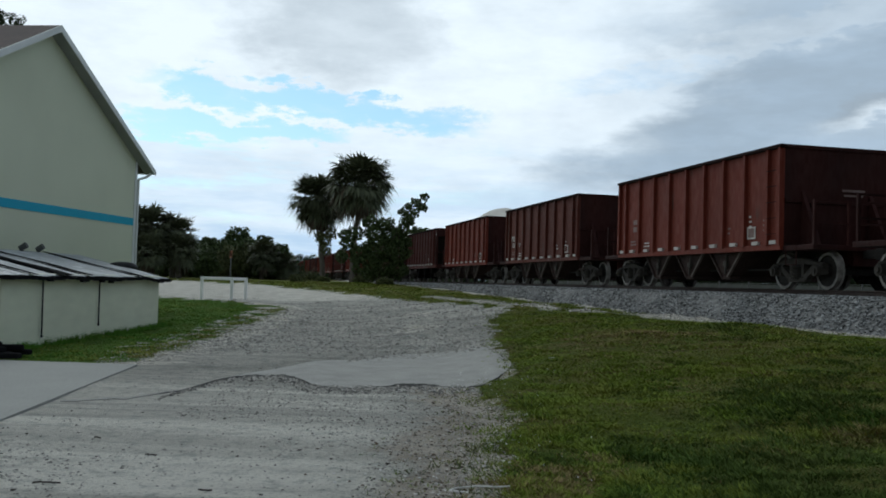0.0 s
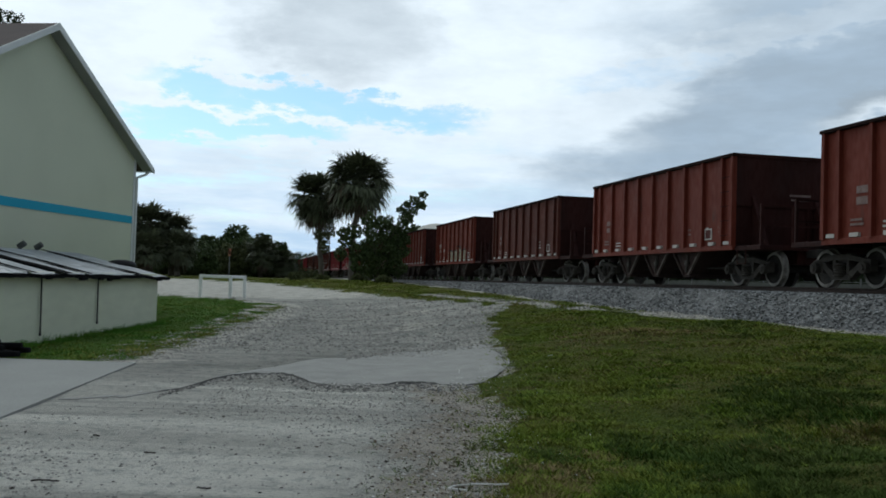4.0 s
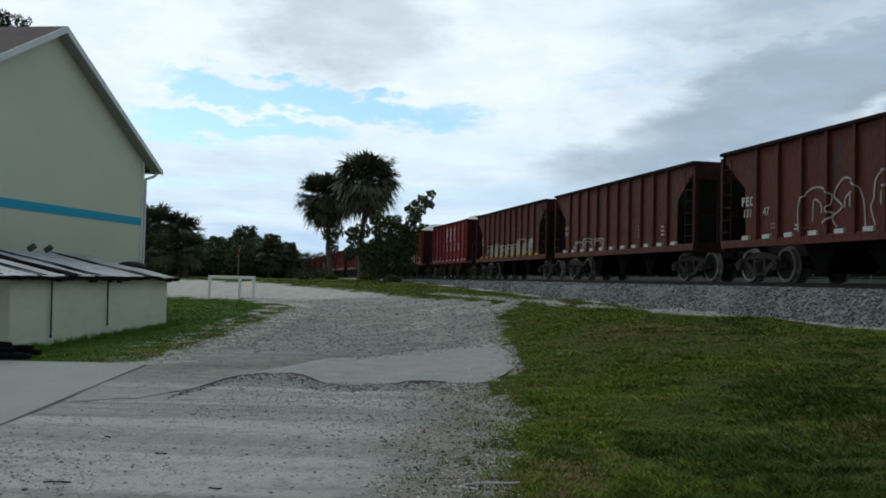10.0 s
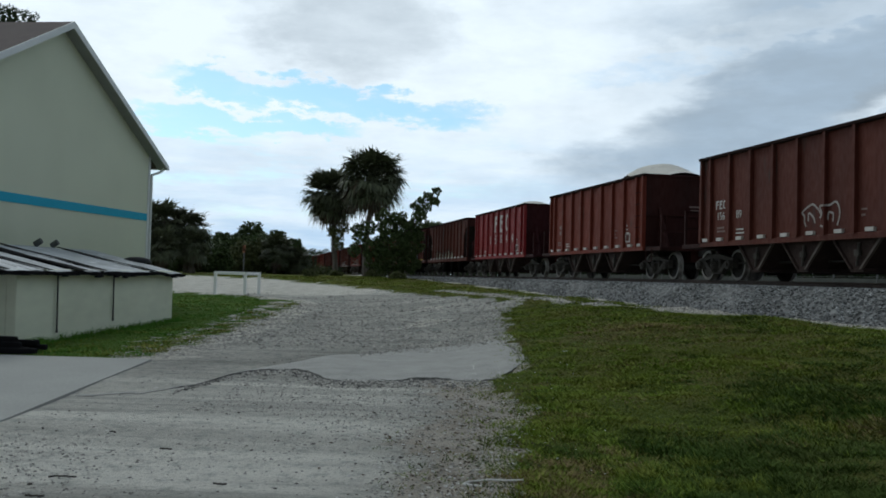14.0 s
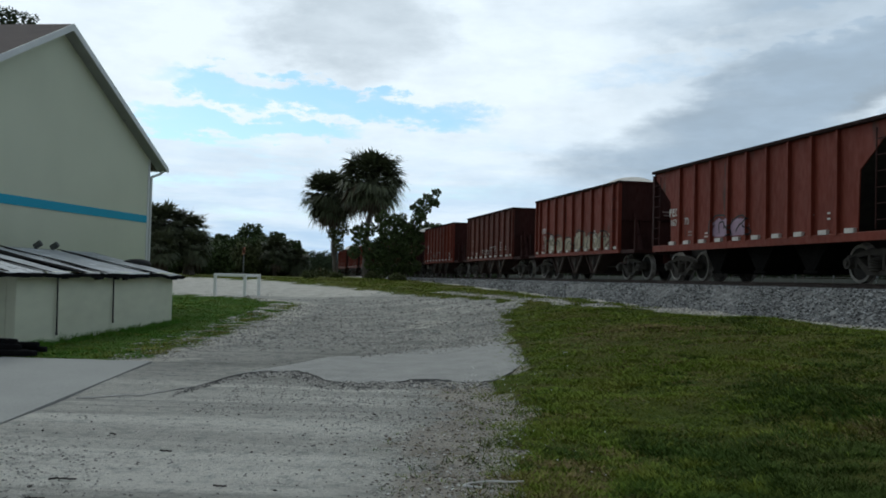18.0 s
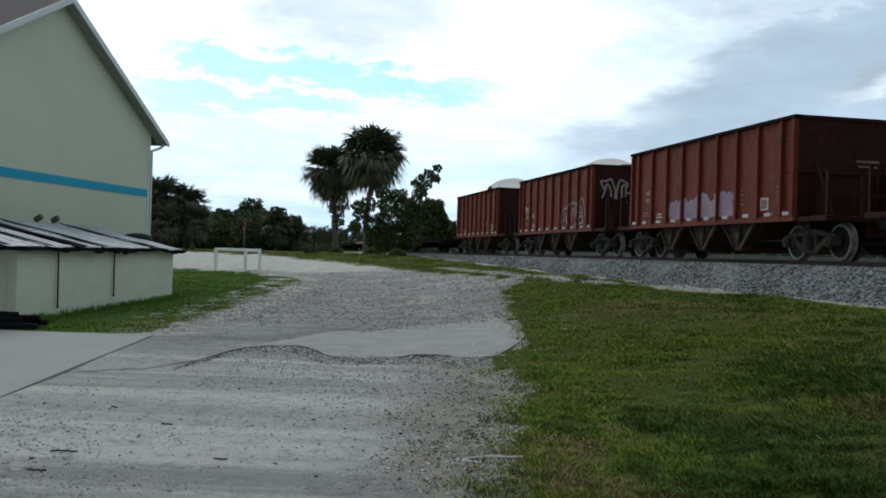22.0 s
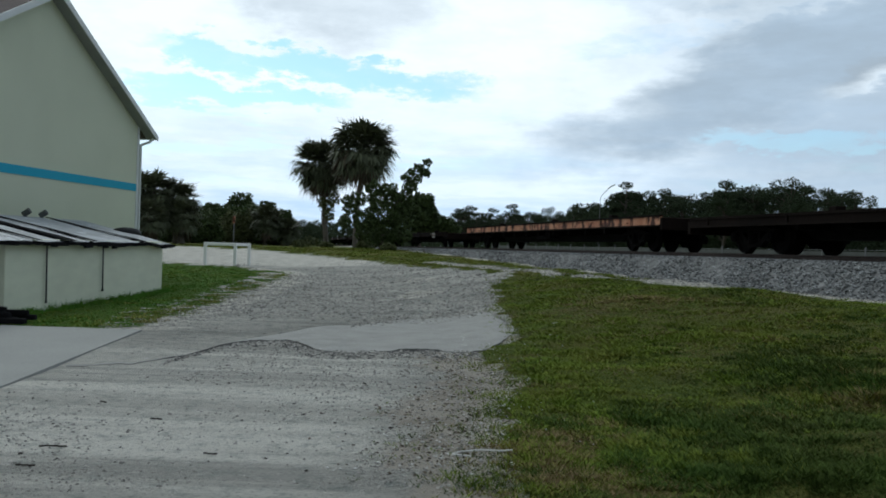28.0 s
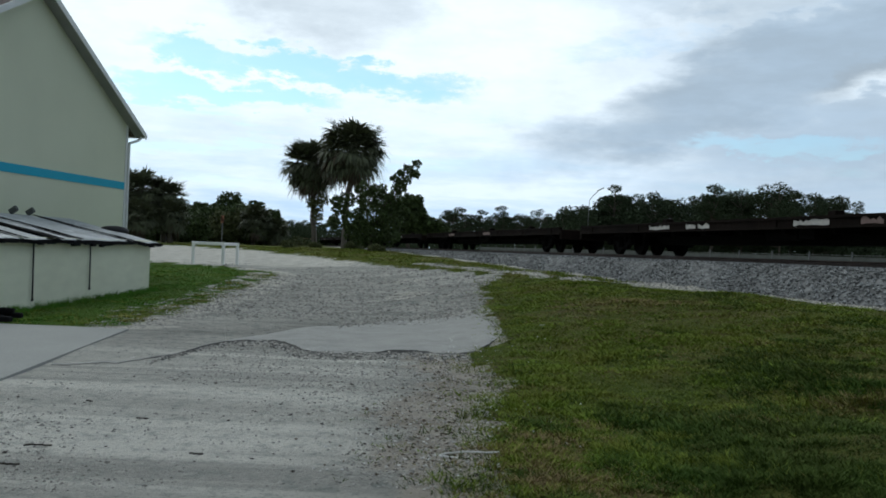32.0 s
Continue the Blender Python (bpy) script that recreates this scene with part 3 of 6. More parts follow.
def cover(x, y):
    """What the ground is at a place: 0 gravel, 1 turf, 2 pale dust, 3 bare soil."""
    q, u = x * CA + y * SA, -x * SA + y * CA
    n = 0.35 * wob(x, y, 1.3) + 0.25 * wob(x, y, 3.1, 5)
    if q > 19.5:
        return 1
    if ((x + 0.67) / 0.75) ** 2 + ((y - 27.4) / 1.3) ** 2 < 1 or ((x + 0.9) / 0.5) ** 2 + ((y - 33.5) / 1.2) ** 2 < 1:
        return 2
    if u > 8 and abs(q - lip_q(u) + 0.3 * n) < 0.42 and u < 44:
        return 2
    if q > lip_q(u):
        if u > 25 and q < 11.65 + 0.25 * n:
            return 1
        return 2
    if u > 33:
        if q > float(np.interp(u, [33, 35, 54, 70, 82], [8.9, 8.6, 5.7, 0.8, -60])) + n:
            return 1
    elif x > right_edge(y) + 0.5 * n:
        return 1
    elif x > right_edge(y) - 0.9 + 0.9 * n and y < 16:
        return 3
    if 16.4 < y < 46.3:
        e = left_edge(y)
        if x < e + 0.6 * n:
            return 2 if x > e - 1.2 and wob(x, y, 0.9, 14) + 0.6 * wob(x, y, 2.2, 15) > 0.12 else 1
        if x < e + 0.8 + 1.6 * n:
            return 2
    if y > 46:
        if y > 67 + 2 * n or x < -45:
            return 1
        return 2 if x < -4 + 2 * n and wob(x, y, 0.3, 8) > -0.5 else 0
    if y < 16 and x < -16 or y < -25:
        return 1
    return 0


def steps(lo, hi, fine_lo, fine_hi, d):
    mid = list(np.arange(fine_lo, fine_hi + d / 2, d))
    a, k = [], d
    while (a[-1] if a else fine_hi) < hi:
        k *= 1.22
        a.append((a[-1] if a else fine_hi) + k)
    b, k = [], d
    while (b[-1] if b else fine_lo) > lo:
        k *= 1.22
        b.append((b[-1] if b else fine_lo) - k)
    return b[::-1] + mid + a


def make_ground():
    xs, ys = steps(-2500, 2500, -13, 13, 0.24), steps(-2500, 2500, 5, 42, 0.24)
    nx = len(xs)
    verts = [(x, y, ground_z(x, y)) for y in ys for x in xs]
    faces = [(j * nx + i, j * nx + i + 1, (j + 1) * nx + i + 1, (j + 1) * nx + i) for j in range(len(ys) - 1) for i in range(nx - 1)]
    kinds = np.array([cover(x, y) for x, y, _ in verts])
    me = bpy.data.meshes.new("ground")
    me.from_pydata(verts, [], faces)
    me.materials.append(M["ground"])
    packed = np.array([max(smooth((15.5 - y) / 3) * smooth((0.2 - x) / 1.5), 0.6 * smooth((y - 42) / 8)) for x, y, _ in verts], np.float32)
    me.attributes.new("packed", "FLOAT", "POINT").data.foreach_set("value", packed)
    me.attributes.new("lawn", "FLOAT", "POINT").data.foreach_set("value", np.array([0.9 if x < -4.5 and 15 < y < 47 else 0.0 for x, y, _ in verts], np.float32))
    for name, k in (("turf", 1), ("dust", 2), ("soil", 3)):
        me.attributes.new(name, "FLOAT", "POINT").data.foreach_set("value", (kinds == k).astype(np.float32))
    ob = new("ground", me)
    shade_smooth(ob)
    tagged(ob, "gravel yard and rough mown grass rising to the railway", "ground", kind="structure")


make_ground()


def scatter(name, places, mat, label, seed, flat=0.6):
    """Loose stones, six-cornered: rows of (x, y, z, size)."""
    rng = np.random.default_rng(seed)
    p = np.array(places)
    n = len(p)
    base = np.array([(1, 0, 0), (0, 1, 0), (-1, 0, 0), (0, -1, 0), (0, 0, 1), (0, 0, -1)], float)
    tri = np.array([(0, 1, 4), (1, 2, 4), (2, 3, 4), (3, 0, 4), (1, 0, 5), (2, 1, 5), (3, 2, 5), (0, 3, 5)])
    v = base[None] * rng.uniform(0.55, 1.15, (n, 6, 1))
    v[:, :, 2] *= flat
    v[:, :, 0] += 0.35 * v[:, :, 2]
    a = rng.uniform(0, 6.283, n)
    c, s = np.cos(a)[:, None], np.sin(a)[:, None]
    x, y = v[:, :, 0] * c - v[:, :, 1] * s, v[:, :, 0] * s + v[:, :, 1] * c
    v = np.stack([x, y, v[:, :, 2]], 2) * p[:, None, 3:4] + p[:, None, :3]
    f = (tri[None] + 6 * np.arange(n)[:, None, None]).reshape(-1, 3)
    me = bpy.data.meshes.new(name)
    me.from_pydata(v.reshape(-1, 3).tolist(), [], f.tolist())
    me.materials.append(mat)
    return tagged(new(name, me), label, "stones", kind="stuff")


def make_stones():
    rng = random.Random(4)
    road = []
    while len(road) < 13000:
        r = math.exp(rng.uniform(math.log(6.3), math.log(48)))
        a = rng.uniform(-0.5, 0.32)
        x, y = r * math.sin(a), r * math.cos(a)
        k = cover(x, y)
        if k == 1 or (y < 16.4 and x < -4.4) or x < -13:
            continue
        dense = 0.05 + 0.5 * smooth(0.3 + 1.9 * wob(x, y, 0.45, 9))
        if -3.0 < x < 2 and 10.5 < y < 14.6 or -0.6 < x < 2 and y < 12:
            dense = 0.8
        if 20.5 < y < 40:
            dense = max(dense, 0.7)
        if rng.random() > dense:
            continue
        road.append((x, y, ground_z(x, y) + 0.003, rng.uniform(0.005, 0.016) * (0.75 + r * 0.05) * (1.6 if rng.random() < 0.07 else 1) * (2.0 if 19 < y < 45 else 1)))
    scatter("road_stones", road, M["pebble"], "loose limestone chips strewn over the yard", 2)
    dark = []
    while len(dark) < 210:
        x, y = rng.uniform(-6, 1.2), rng.uniform(6.5, 14)
        if cover(x, y) in (0, 3) and not x < -4.3:
            dark.append((x, y, ground_z(x, y) + 0.006, rng.uniform(0.006, 0.022) * (1.7 if rng.random() < 0.12 else 1)))
    scatter("dark_crumbs", dark, M["twig"], "dark crumbs of asphalt and bark on the yard", 3, 0.4)


make_stones()


def make_litter():
    """Pale dusty chips by the lawn and flecks of dry litter by the grass."""
    rng = random.Random(14)
    pale, flecks, white = [], [], []
    while len(pale) < 2600:
        y = rng.uniform(16.6, 40)
        x = left_edge(y) + rng.gauss(0.25, 0.55)
        if wob(x, y, 0.8, 14) + 0.5 * wob(x, y, 2.0, 16) > 0.0:
            pale.append((x, y, ground_z(x, y) + 0.006, rng.uniform(0.012, 0.036)))
    scatter("lawn_chips", pale, M["pebble"], "bleached dusty chips along the lawn edge", 41, 0.35)
    while len(flecks) < 700:
        y = rng.uniform(6.6, 13.5)
        x = right_edge(y) + rng.gauss(-0.45, 0.4)
        flecks.append((x, y, ground_z(x, y) + 0.008, rng.uniform(0.008, 0.026)))
    scatter("dry_leaf_litter", flecks, M["dead"], "brown crumbled leaves beside the grass", 42, 0.4)
    while len(white) < 420:
        y = rng.uniform(6.6, 16)
        x = right_edge(y) + rng.gauss(-0.6, 0.6)
        white.append((x, y, ground_z(x, y) + 0.008, rng.uniform(0.006, 0.022)))
    straw = []
    while len(straw) < 170:
        x, y = rng.gauss(3.4, 1.2), rng.gauss(18.2, 1.5)
        if cover(x, y) == 1:
            straw.append((x, y, ground_z(x, y) + 0.03, rng.uniform(0.015, 0.05)))
    scatter("straw_litter", straw, M["dry"], "pale straw and dead leaves on the grassy mound", 44, 0.3)
    scatter("white_chips", white, M["litter"], "white flecks and chips beside the grass", 43, 0.5)


make_litter()


def make_blades():
    """Tufts of short grass: lush by the shed, brown thatch on the mound, dark weeds, with lens falloff put into darker
    near-corner blades.
    """
    rng = np.random.default_rng(11)
    rnd = random.Random(12)
    pts = []
    tries = 0
    while len(pts) < 56000 and tries < 175000:
        tries += 1
        r = math.exp(rnd.uniform(math.log(6.1), math.log(75)))
        a = rnd.uniform(-0.55, 0.52)
        x, y = r * math.sin(a), r * math.cos(a)
        k = cover(x + rnd.gauss(0, 0.26 if y < 14 else 0.14), y + rnd.gauss(0, 0.3))
        if not (k == 1 or (k == 3 and rnd.random() < 0.035) or (k == 2 and y < 40 and rnd.random() < 0.05)):
            continue
        if k != 1 and 14 < y < 20.5 and x < 1.3:
            continue
        q, u = x * CA + y * SA, y * CA - x * SA
        if q > lip_q(u) - 0.2 and q < 19 and u < 25 or q > 11.8 or (x < -8.25 and 17 < y < 29):
            continue
        w = 0.8 * wob(x, y, 0.6, 2) + 0.8 * wob(x, y, 1.9, 4) + 0.7 * wob(x, y, 4.5, 5)
        if rnd.random() > 0.5 + 1.1 * max(0.0, w + 0.4) + 0.4 * smooth((y - 24) / 8):
            continue
        patch = 0.6 * wob(x, y, 0.5, 21) + 0.6 * wob(x, y, 1.6, 22) + 0.7 * wob(x, y, 4.2, 23) + rnd.gauss(0, 0.2)
        deep = 0.5 * wob(x, y, 0.6, 31) + 0.6 * wob(x, y, 2.3, 32) + 0.6 * wob(x, y, 5.5, 33) + rnd.gauss(0, 0.2)
        if x < -4 and y < 47:
            rim = smooth((x - left_edge(y) + 1.6) / 1.5)
            kind = 2 if patch + 0.75 * rim > 0.72 else (1 if deep > 0.35 else 0)
        else:
            mound = math.exp(-((x - 3.6) / 1.8) ** 2 - ((y - 18.7) / 2.2) ** 2)
            fringe = math.exp(-((x - right_edge(y) - 0.4) / 0.6) ** 2) * (1 - smooth((y - 11) / 3))
            verge = smooth((y - 24) / 12)
            if patch + 1.05 * mound + 0.55 * fringe > 0.62:
                kind = 4 if rnd.random() < 0.72 else 2
            elif patch + 0.35 * verge > 0.5:
                kind = 2
            # near corner weighted to dark blades: lens falloff put into the grass colour
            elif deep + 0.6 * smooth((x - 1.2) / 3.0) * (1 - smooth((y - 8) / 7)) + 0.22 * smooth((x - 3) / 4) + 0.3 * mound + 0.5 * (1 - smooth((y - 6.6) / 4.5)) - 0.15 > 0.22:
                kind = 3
            else:
                kind = 1
        pts.append((x, y, ground_z(x, y) - 0.004, r, w if k == 1 else -0.6, kind))
    p = np.repeat(np.array(pts), 8, axis=0)
    n = len(p)
    rad = (0.012 + 0.0034 * p[:, 3]) * np.repeat(rng.uniform(0.6, 1.7, n // 8), 8)
    off = rng.normal(size=(n, 2)) * rad[:, None]
    p[:, 0] += off[:, 0]
    p[:, 1] += off[:, 1]
    low = np.where(p[:, 5] == 4, 0.8, np.where(p[:, 5] == 0, 0.6, 1.0))
    h = rng.uniform(0.012, 0.032, n) * np.clip(1 + 1.1 * p[:, 4], 0.55, 2.1) * (0.85 + 0.012 * p[:, 3]) * (1 + 1.0 * np.clip((13 - p[:, 3]) / 6, 0, 1) * 0.45) * low * np.repeat(rng.uniform(0.65, 1.45, n // 8), 8)
    w = rng.uniform(0.004, 0.0078, n) * (0.45 + p[:, 3] * 0.075)
    b = np.arctan2(off[:, 1], off[:, 0]) + rng.normal(0, 0.9, n)
    a, lean = b + 1.57 + rng.normal(0, 0.6, n), rng.uniform(0.5, 2.4, n)
    dx, dy = np.cos(a) * w, np.sin(a) * w
    lx, ly = np.cos(b) * lean * h, np.sin(b) * lean * h
    v = np.empty((n, 3, 3))
    v[:, 0] = p[:, :3] + np.stack([dx, dy, 0 * dx], 1)
    v[:, 1] = p[:, :3] - np.stack([dx, dy, 0 * dx], 1)
    v[:, 2] = p[:, :3] + np.stack([lx, ly, h], 1)
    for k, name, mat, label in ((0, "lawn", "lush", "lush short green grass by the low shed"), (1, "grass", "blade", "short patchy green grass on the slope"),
                                (2, "dry_grass", "dry", "yellowed dry grass on the mound"), (3, "weeds", "weed", "dark matted weeds, thickened to darken the near corner"),
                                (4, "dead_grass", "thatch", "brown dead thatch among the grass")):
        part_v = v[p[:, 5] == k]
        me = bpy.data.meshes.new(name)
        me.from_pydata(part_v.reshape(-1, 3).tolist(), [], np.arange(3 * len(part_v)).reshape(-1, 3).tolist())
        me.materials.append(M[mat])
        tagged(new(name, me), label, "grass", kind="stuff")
    foot = []
    for i in range(2600):
        y = rnd.uniform(17.4, 28.2)
        if wob(0, y, 1.4, 7) + 0.5 * wob(0, y, 4, 8) > -0.25:
            x = -8.3 + abs(rnd.gauss(0, 0.12))
            z, t = ground_z(x, y), rnd.uniform(0.06, 0.17) * (1 + wob(0, y, 2, 9))
            d, e = rnd.uniform(-0.5, 0.7) * t, rnd.uniform(-0.6, 0.6) * t
            foot.append([(x - 0.006, y - 0.008, z - 0.02), (x + 0.006, y + 0.008, z - 0.02), (x + d, y + e, z + t)])
    me = bpy.data.meshes.new("wall_tufts")
    me.from_pydata([c for f in foot for c in f], [], np.arange(3 * len(foot)).reshape(-1, 3).tolist())
    me.materials.append(M["lush"])
    tagged(new("wall_tufts", me), "unmown green tufts along the shed wall", "grass", kind="stuff")


make_blades()


# ------------------------------------------------------------------ asphalt patch and slab
def make_patch():
    """A worn skin of asphalt with a broken front lip."""
    xs = np.linspace(-4.6, 1.25, 160)
    rows = 14
    top, rim = Geo(), Geo()
    v = []
    for x in xs:
        f = np.interp(x, [-4.6, -3.9, -3.5, -3.3, -3.05, -2.7, -2.3, -1.95, -1.7, -1.2, -0.4, 0.5, 0.85, 1.25], [11.6, 12.0, 12.9, 14.2, 15.1, 15.3, 15.0, 14.3, 14.0, 14.1, 14.45, 14.25, 14.9, 16.6])
        f += 0.2 * wob(x, 0, 2.6, 1) + 0.14 * wob(x, 0, 7, 2) + 0.06 * wob(x, 0, 19, 3)
        b = np.interp(x, [-4.6, -4.1, -3.3, -2.3, -0.4, 0.9, 1.25], [14.0, 15.3, 16.6, 17.9, 20.4, 19.9, 17.2]) + 0.4 * wob(x, 4, 1.5, 3)
        b = f + (b - f) * smooth((x + 3.7) / 1.5) + 0.15 + 0.1 * wob(x, 2, 4)
        for k in range(rows):
            t = k / (rows - 1)
            y = f + (b - f) * t
            thick = 0.04 * max(0.0, min(1.0, 0.35 + 1.5 * wob(x, 0, 1.1, 8) + 0.5 * wob(x, 0, 5, 6))) * (1 - smooth((t - 0.1) / 0.7)) * smooth((x + 4.6) / 1.6) + 0.009
            v.append((x, y, ground_z(x, y) + thick))
    n = len(xs)
    top.add(v, [(i * rows + k, (i + 1) * rows + k, (i + 1) * rows + k + 1, i * rows + k + 1) for i in range(n - 1) for k in range(rows - 1)])
    lip = [v[i * rows] for i in range(n)]
    rim.add(lip + [(x, y - 0.03 - 0.03 * abs(wob(x, y, 7)), ground_z(x, y) - 0.01) for x, y, z in lip], [(i + 1, i, n + i, n + i + 1) for i in range(n - 1)])
    patch = thing("asphalt_patch", "worn grey asphalt skin with a crumbling broken lip", "asphalt patch", kind="structure")
    rng = random.Random(17)
    chunks, chips = [], []
    for i in range(2600):
        x, y, z = lip[int(n * rng.random())]
        if not -3.6 < x < 0.55:
            continue
        y += 0.12 - 0.9 * rng.random() ** 1.7
        (chunks if rng.random() < 0.3 else chips).append((x, y, ground_z(x, y) + 0.006, rng.uniform(0.012, 0.04)))
    scatter("asphalt_crumbs", chunks, M["edge"], "dark crumbs broken off the asphalt lip", 31, 0.6)
    scatter("lip_chips", chips, M["pebble"], "pale chips washed up against the broken lip", 32, 0.6)
    skirt = []
    for i in range(900):
        k = int(n * rng.random())
        x, y, z = v[k * rows + rows - 1]
        y += rng.gauss(0, 0.35)
        if x > -1.8:
            skirt.append((x, y, ground_z(x, y) + 0.012, rng.uniform(0.015, 0.04)))
    scatter("rear_chips", skirt, M["pebble"], "gravel strewn along the back of the asphalt", 33, 0.6)
    part("surface", top, M["asphalt"], patch)
    part("broken_edge", rim, M["edge"], patch, "dark crumbling edge")


make_patch()
slab = Geo()
slab.add([(-18, 16.2, -0.1), (-18, 4, -0.1), (-3.95, 4, -0.1), (-4.5, 9.8, -0.1), (-5.12, 16.2, -0.1),
          (-18, 16.2, 0.035), (-18, 4, 0.035), (-3.97, 4, 0.03), (-4.52, 9.8, 0.03), (-5.14, 16.18, 0.03)],
         [(0, 1, 2, 3, 4), (5, 6, 7, 8, 9), (0, 1, 6, 5), (1, 2, 7, 6), (2, 3, 8, 7), (3, 4, 9, 8), (4, 0, 5, 9)])
solo("concrete_apron", slab, M["concrete"], "pale concrete apron beside the low shed", "concrete slab", kind="structure")


# ------------------------------------------------------------------ railway
def make_track():
    track = thing("railway_track", "single track on a grey crushed stone bed", "railway track", kind="structure")
    prof = [(11.7, 0.45), (11.95, 0.86), (12.95, 1.52), (13.2, 1.58), (16.3, 1.58), (16.7, 1.52), (18.1, 0.8), (18.4, 0.3)]
    us = [-950, -300, -80, -20] + list(np.arange(-10, 90, 2.0)) + [95, 110, 140, 200, 320, 520, 950]
    g = Geo()
    n = len(prof)
    v = []
    for u in us:
        for k, (q, z) in enumerate(prof):
            qq = q + (0.14 * wob(u, q, 0.5) if k < 3 else 0)
            v.append(on_track(u, qq, z))
    g.add(v, [(i * n + k, i * n + k + 1, (i + 1) * n + k + 1, (i + 1) * n + k) for i in range(len(us) - 1) for k in range(n - 1)])
    part("ballast_bed", g, M["bed"], track)
    for q in (TRACK_Q - 0.75, TRACK_Q + 0.75):
        r = Geo()
        a = [(-0.068, 0), (0.068, 0), (0.068, 0.015), (0.012, 0.04), (0.012, 0.13), (0.036, 0.14), (0.036, 0.17), (-0.036, 0.17), (-0.036, 0.14), (-0.012, 0.13), (-0.012, 0.04), (-0.068, 0.015)]
        v = [on_track(u, q + dx, RAIL_Z - 0.17 + dz) for u in (-950, 950) for dx, dz in a]
        k = len(a)
        r.add(v, [(i, (i + 1) % k, k + (i + 1) % k, k + i) for i in range(k)])
        part("rail", r, M["rail"], track)
    rng = random.Random(8)
    tie = Geo().box(-0.11, 0.11, -1.3, 1.3, -0.16, 0, 0.015).mesh("tie", M["tie"])
    for i in range(150):
        u = 8 + i * 0.52
        ob = part("tie", tie, None, track)
        ob.matrix_world = pose(*on_track(u, TRACK_Q + rng.uniform(-0.04, 0.04), RAIL_Z - 0.165), 0, 0, TRACK_YAW - 90 + rng.uniform(-1, 1))
    rest = Geo()
    base = Geo().box(-0.11, 0.11, -1.3, 1.3, -0.16, 0)
    for u in list(np.arange(-60, 8, 0.52)) + list(np.arange(86, 260, 0.52)):
        rest.join(base.moved(pose(*on_track(u, TRACK_Q, RAIL_Z - 0.165), 0, 0, TRACK_YAW - 90)))
    tagged(part("far_ties", rest, M["tie"], track), kind="stuff")
    stones = []
    while len(stones) < 27000:
        u = 9 + 90 * rng.random() ** 1.8
        q = rng.uniform(11.85, 14.0)
        z = float(np.interp(q, [11.6, 11.95, 12.95, 13.2, 16.3], [0.55, 0.88, 1.52, 1.58, 1.58]))
        stones.append((*on_track(u, q, z + 0.012), rng.uniform(0.02, 0.04) * (1 + u * 0.016)))
    scatter("ballast_stones", stones, M["stone"], "crushed grey stone of the railway bed", 5, 0.75)
    loose = []
    while len(loose) < 2600:
        u = 10 + 34 * rng.random() ** 1.4
        q = lip_q(u) - 0.3 + 1.1 * rng.random()
        if q > 12:
            continue
        x, y, _ = on_track(u, q)
        loose.append((x, y, ground_z(x, y) + 0.01, rng.uniform(0.012, 0.035)))
    scatter("verge_stones", loose, M["pebble"], "pale chips along the foot of the railway bed", 6)


make_track()


# ------------------------------------------------------------------ big house
def make_house():
    at = pose(-11.77, 36.0, 0.15, 0, 0, -6.5)
    house = thing("apartment_house", "two-storey cream house with a turquoise band and brown gable roof", "house", at=at)
    turn = pose(0, 0, 0, 0, 0, 90)
    w, eave, ridge, depth = 13.38, 5.615, 8.886, 17.0
    wall = Geo().prism([(-w, -0.4), (0, -0.4), (0, eave), (-w / 2, ridge), (-w, eave)], 0, depth).moved(turn)
    part("wall", wall, M["wall"], house)
    part("painted_band", Geo().box(0.0, 0.02, -w, 0.02, 3.19, 3.464).box(-depth, 0.0, 0.0, 0.02, 3.19, 3.464), M["band"], house, "turquoise painted band")
    k = (ridge - eave) / (w / 2)
    over, rake = 0.75, 0.4
    for s in (0, 1):
        sgn = 1 if s == 0 else -1

        def fold(p):
            return p if s == 0 else -w - p

        a, b = fold(over), fold(-w / 2)
        za, zb = eave - k * over, ridge
        roof = Geo()
        pts = [(a, za + 0.13), (a, za + 0.02), (b, zb + 0.02), (b, zb + 0.15)]
        roof.prism(pts if s == 0 else pts[::-1], -rake, depth + rake)
        part("roof_plane", roof.moved(turn), M["shingle"], house, "brown shingles")
        board = Geo().prism([(a, za - 0.06), (b, zb - 0.06), (b, zb + 0.16), (a, za + 0.14)][:: sgn], -rake - 0.03, -rake).moved(turn)
        part("rake_board", board, M["trim"], house, "white rake board")
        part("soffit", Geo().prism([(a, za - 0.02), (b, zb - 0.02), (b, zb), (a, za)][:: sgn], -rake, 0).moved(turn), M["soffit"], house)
        gut = Geo().box(-depth, rake, min(a, a + sgn * 0.12), max(a, a + sgn * 0.12), za - 0.01, za + 0.11)
        part("gutter", gut, M["trim"], house, "white rain gutter")
    pipe = Geo()
    run = [(0.3, 0.58, eave - 0.38), (0.2, 0.45, eave - 0.52), (0.06, 0.06, eave - 0.66), (0.06, 0.06, 0.1)]
    for p, q in zip(run, run[1:]):
        pipe.rod(p, q, 0.05, 8)
    part("downspout", pipe, M["trim"], house, "white downspout")
    part("corner_board", Geo().box(0.0, 0.025, -0.14, 0.025, -0.3, eave), M["trim"], house)
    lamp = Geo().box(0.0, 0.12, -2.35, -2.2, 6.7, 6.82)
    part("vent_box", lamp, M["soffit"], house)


make_house()


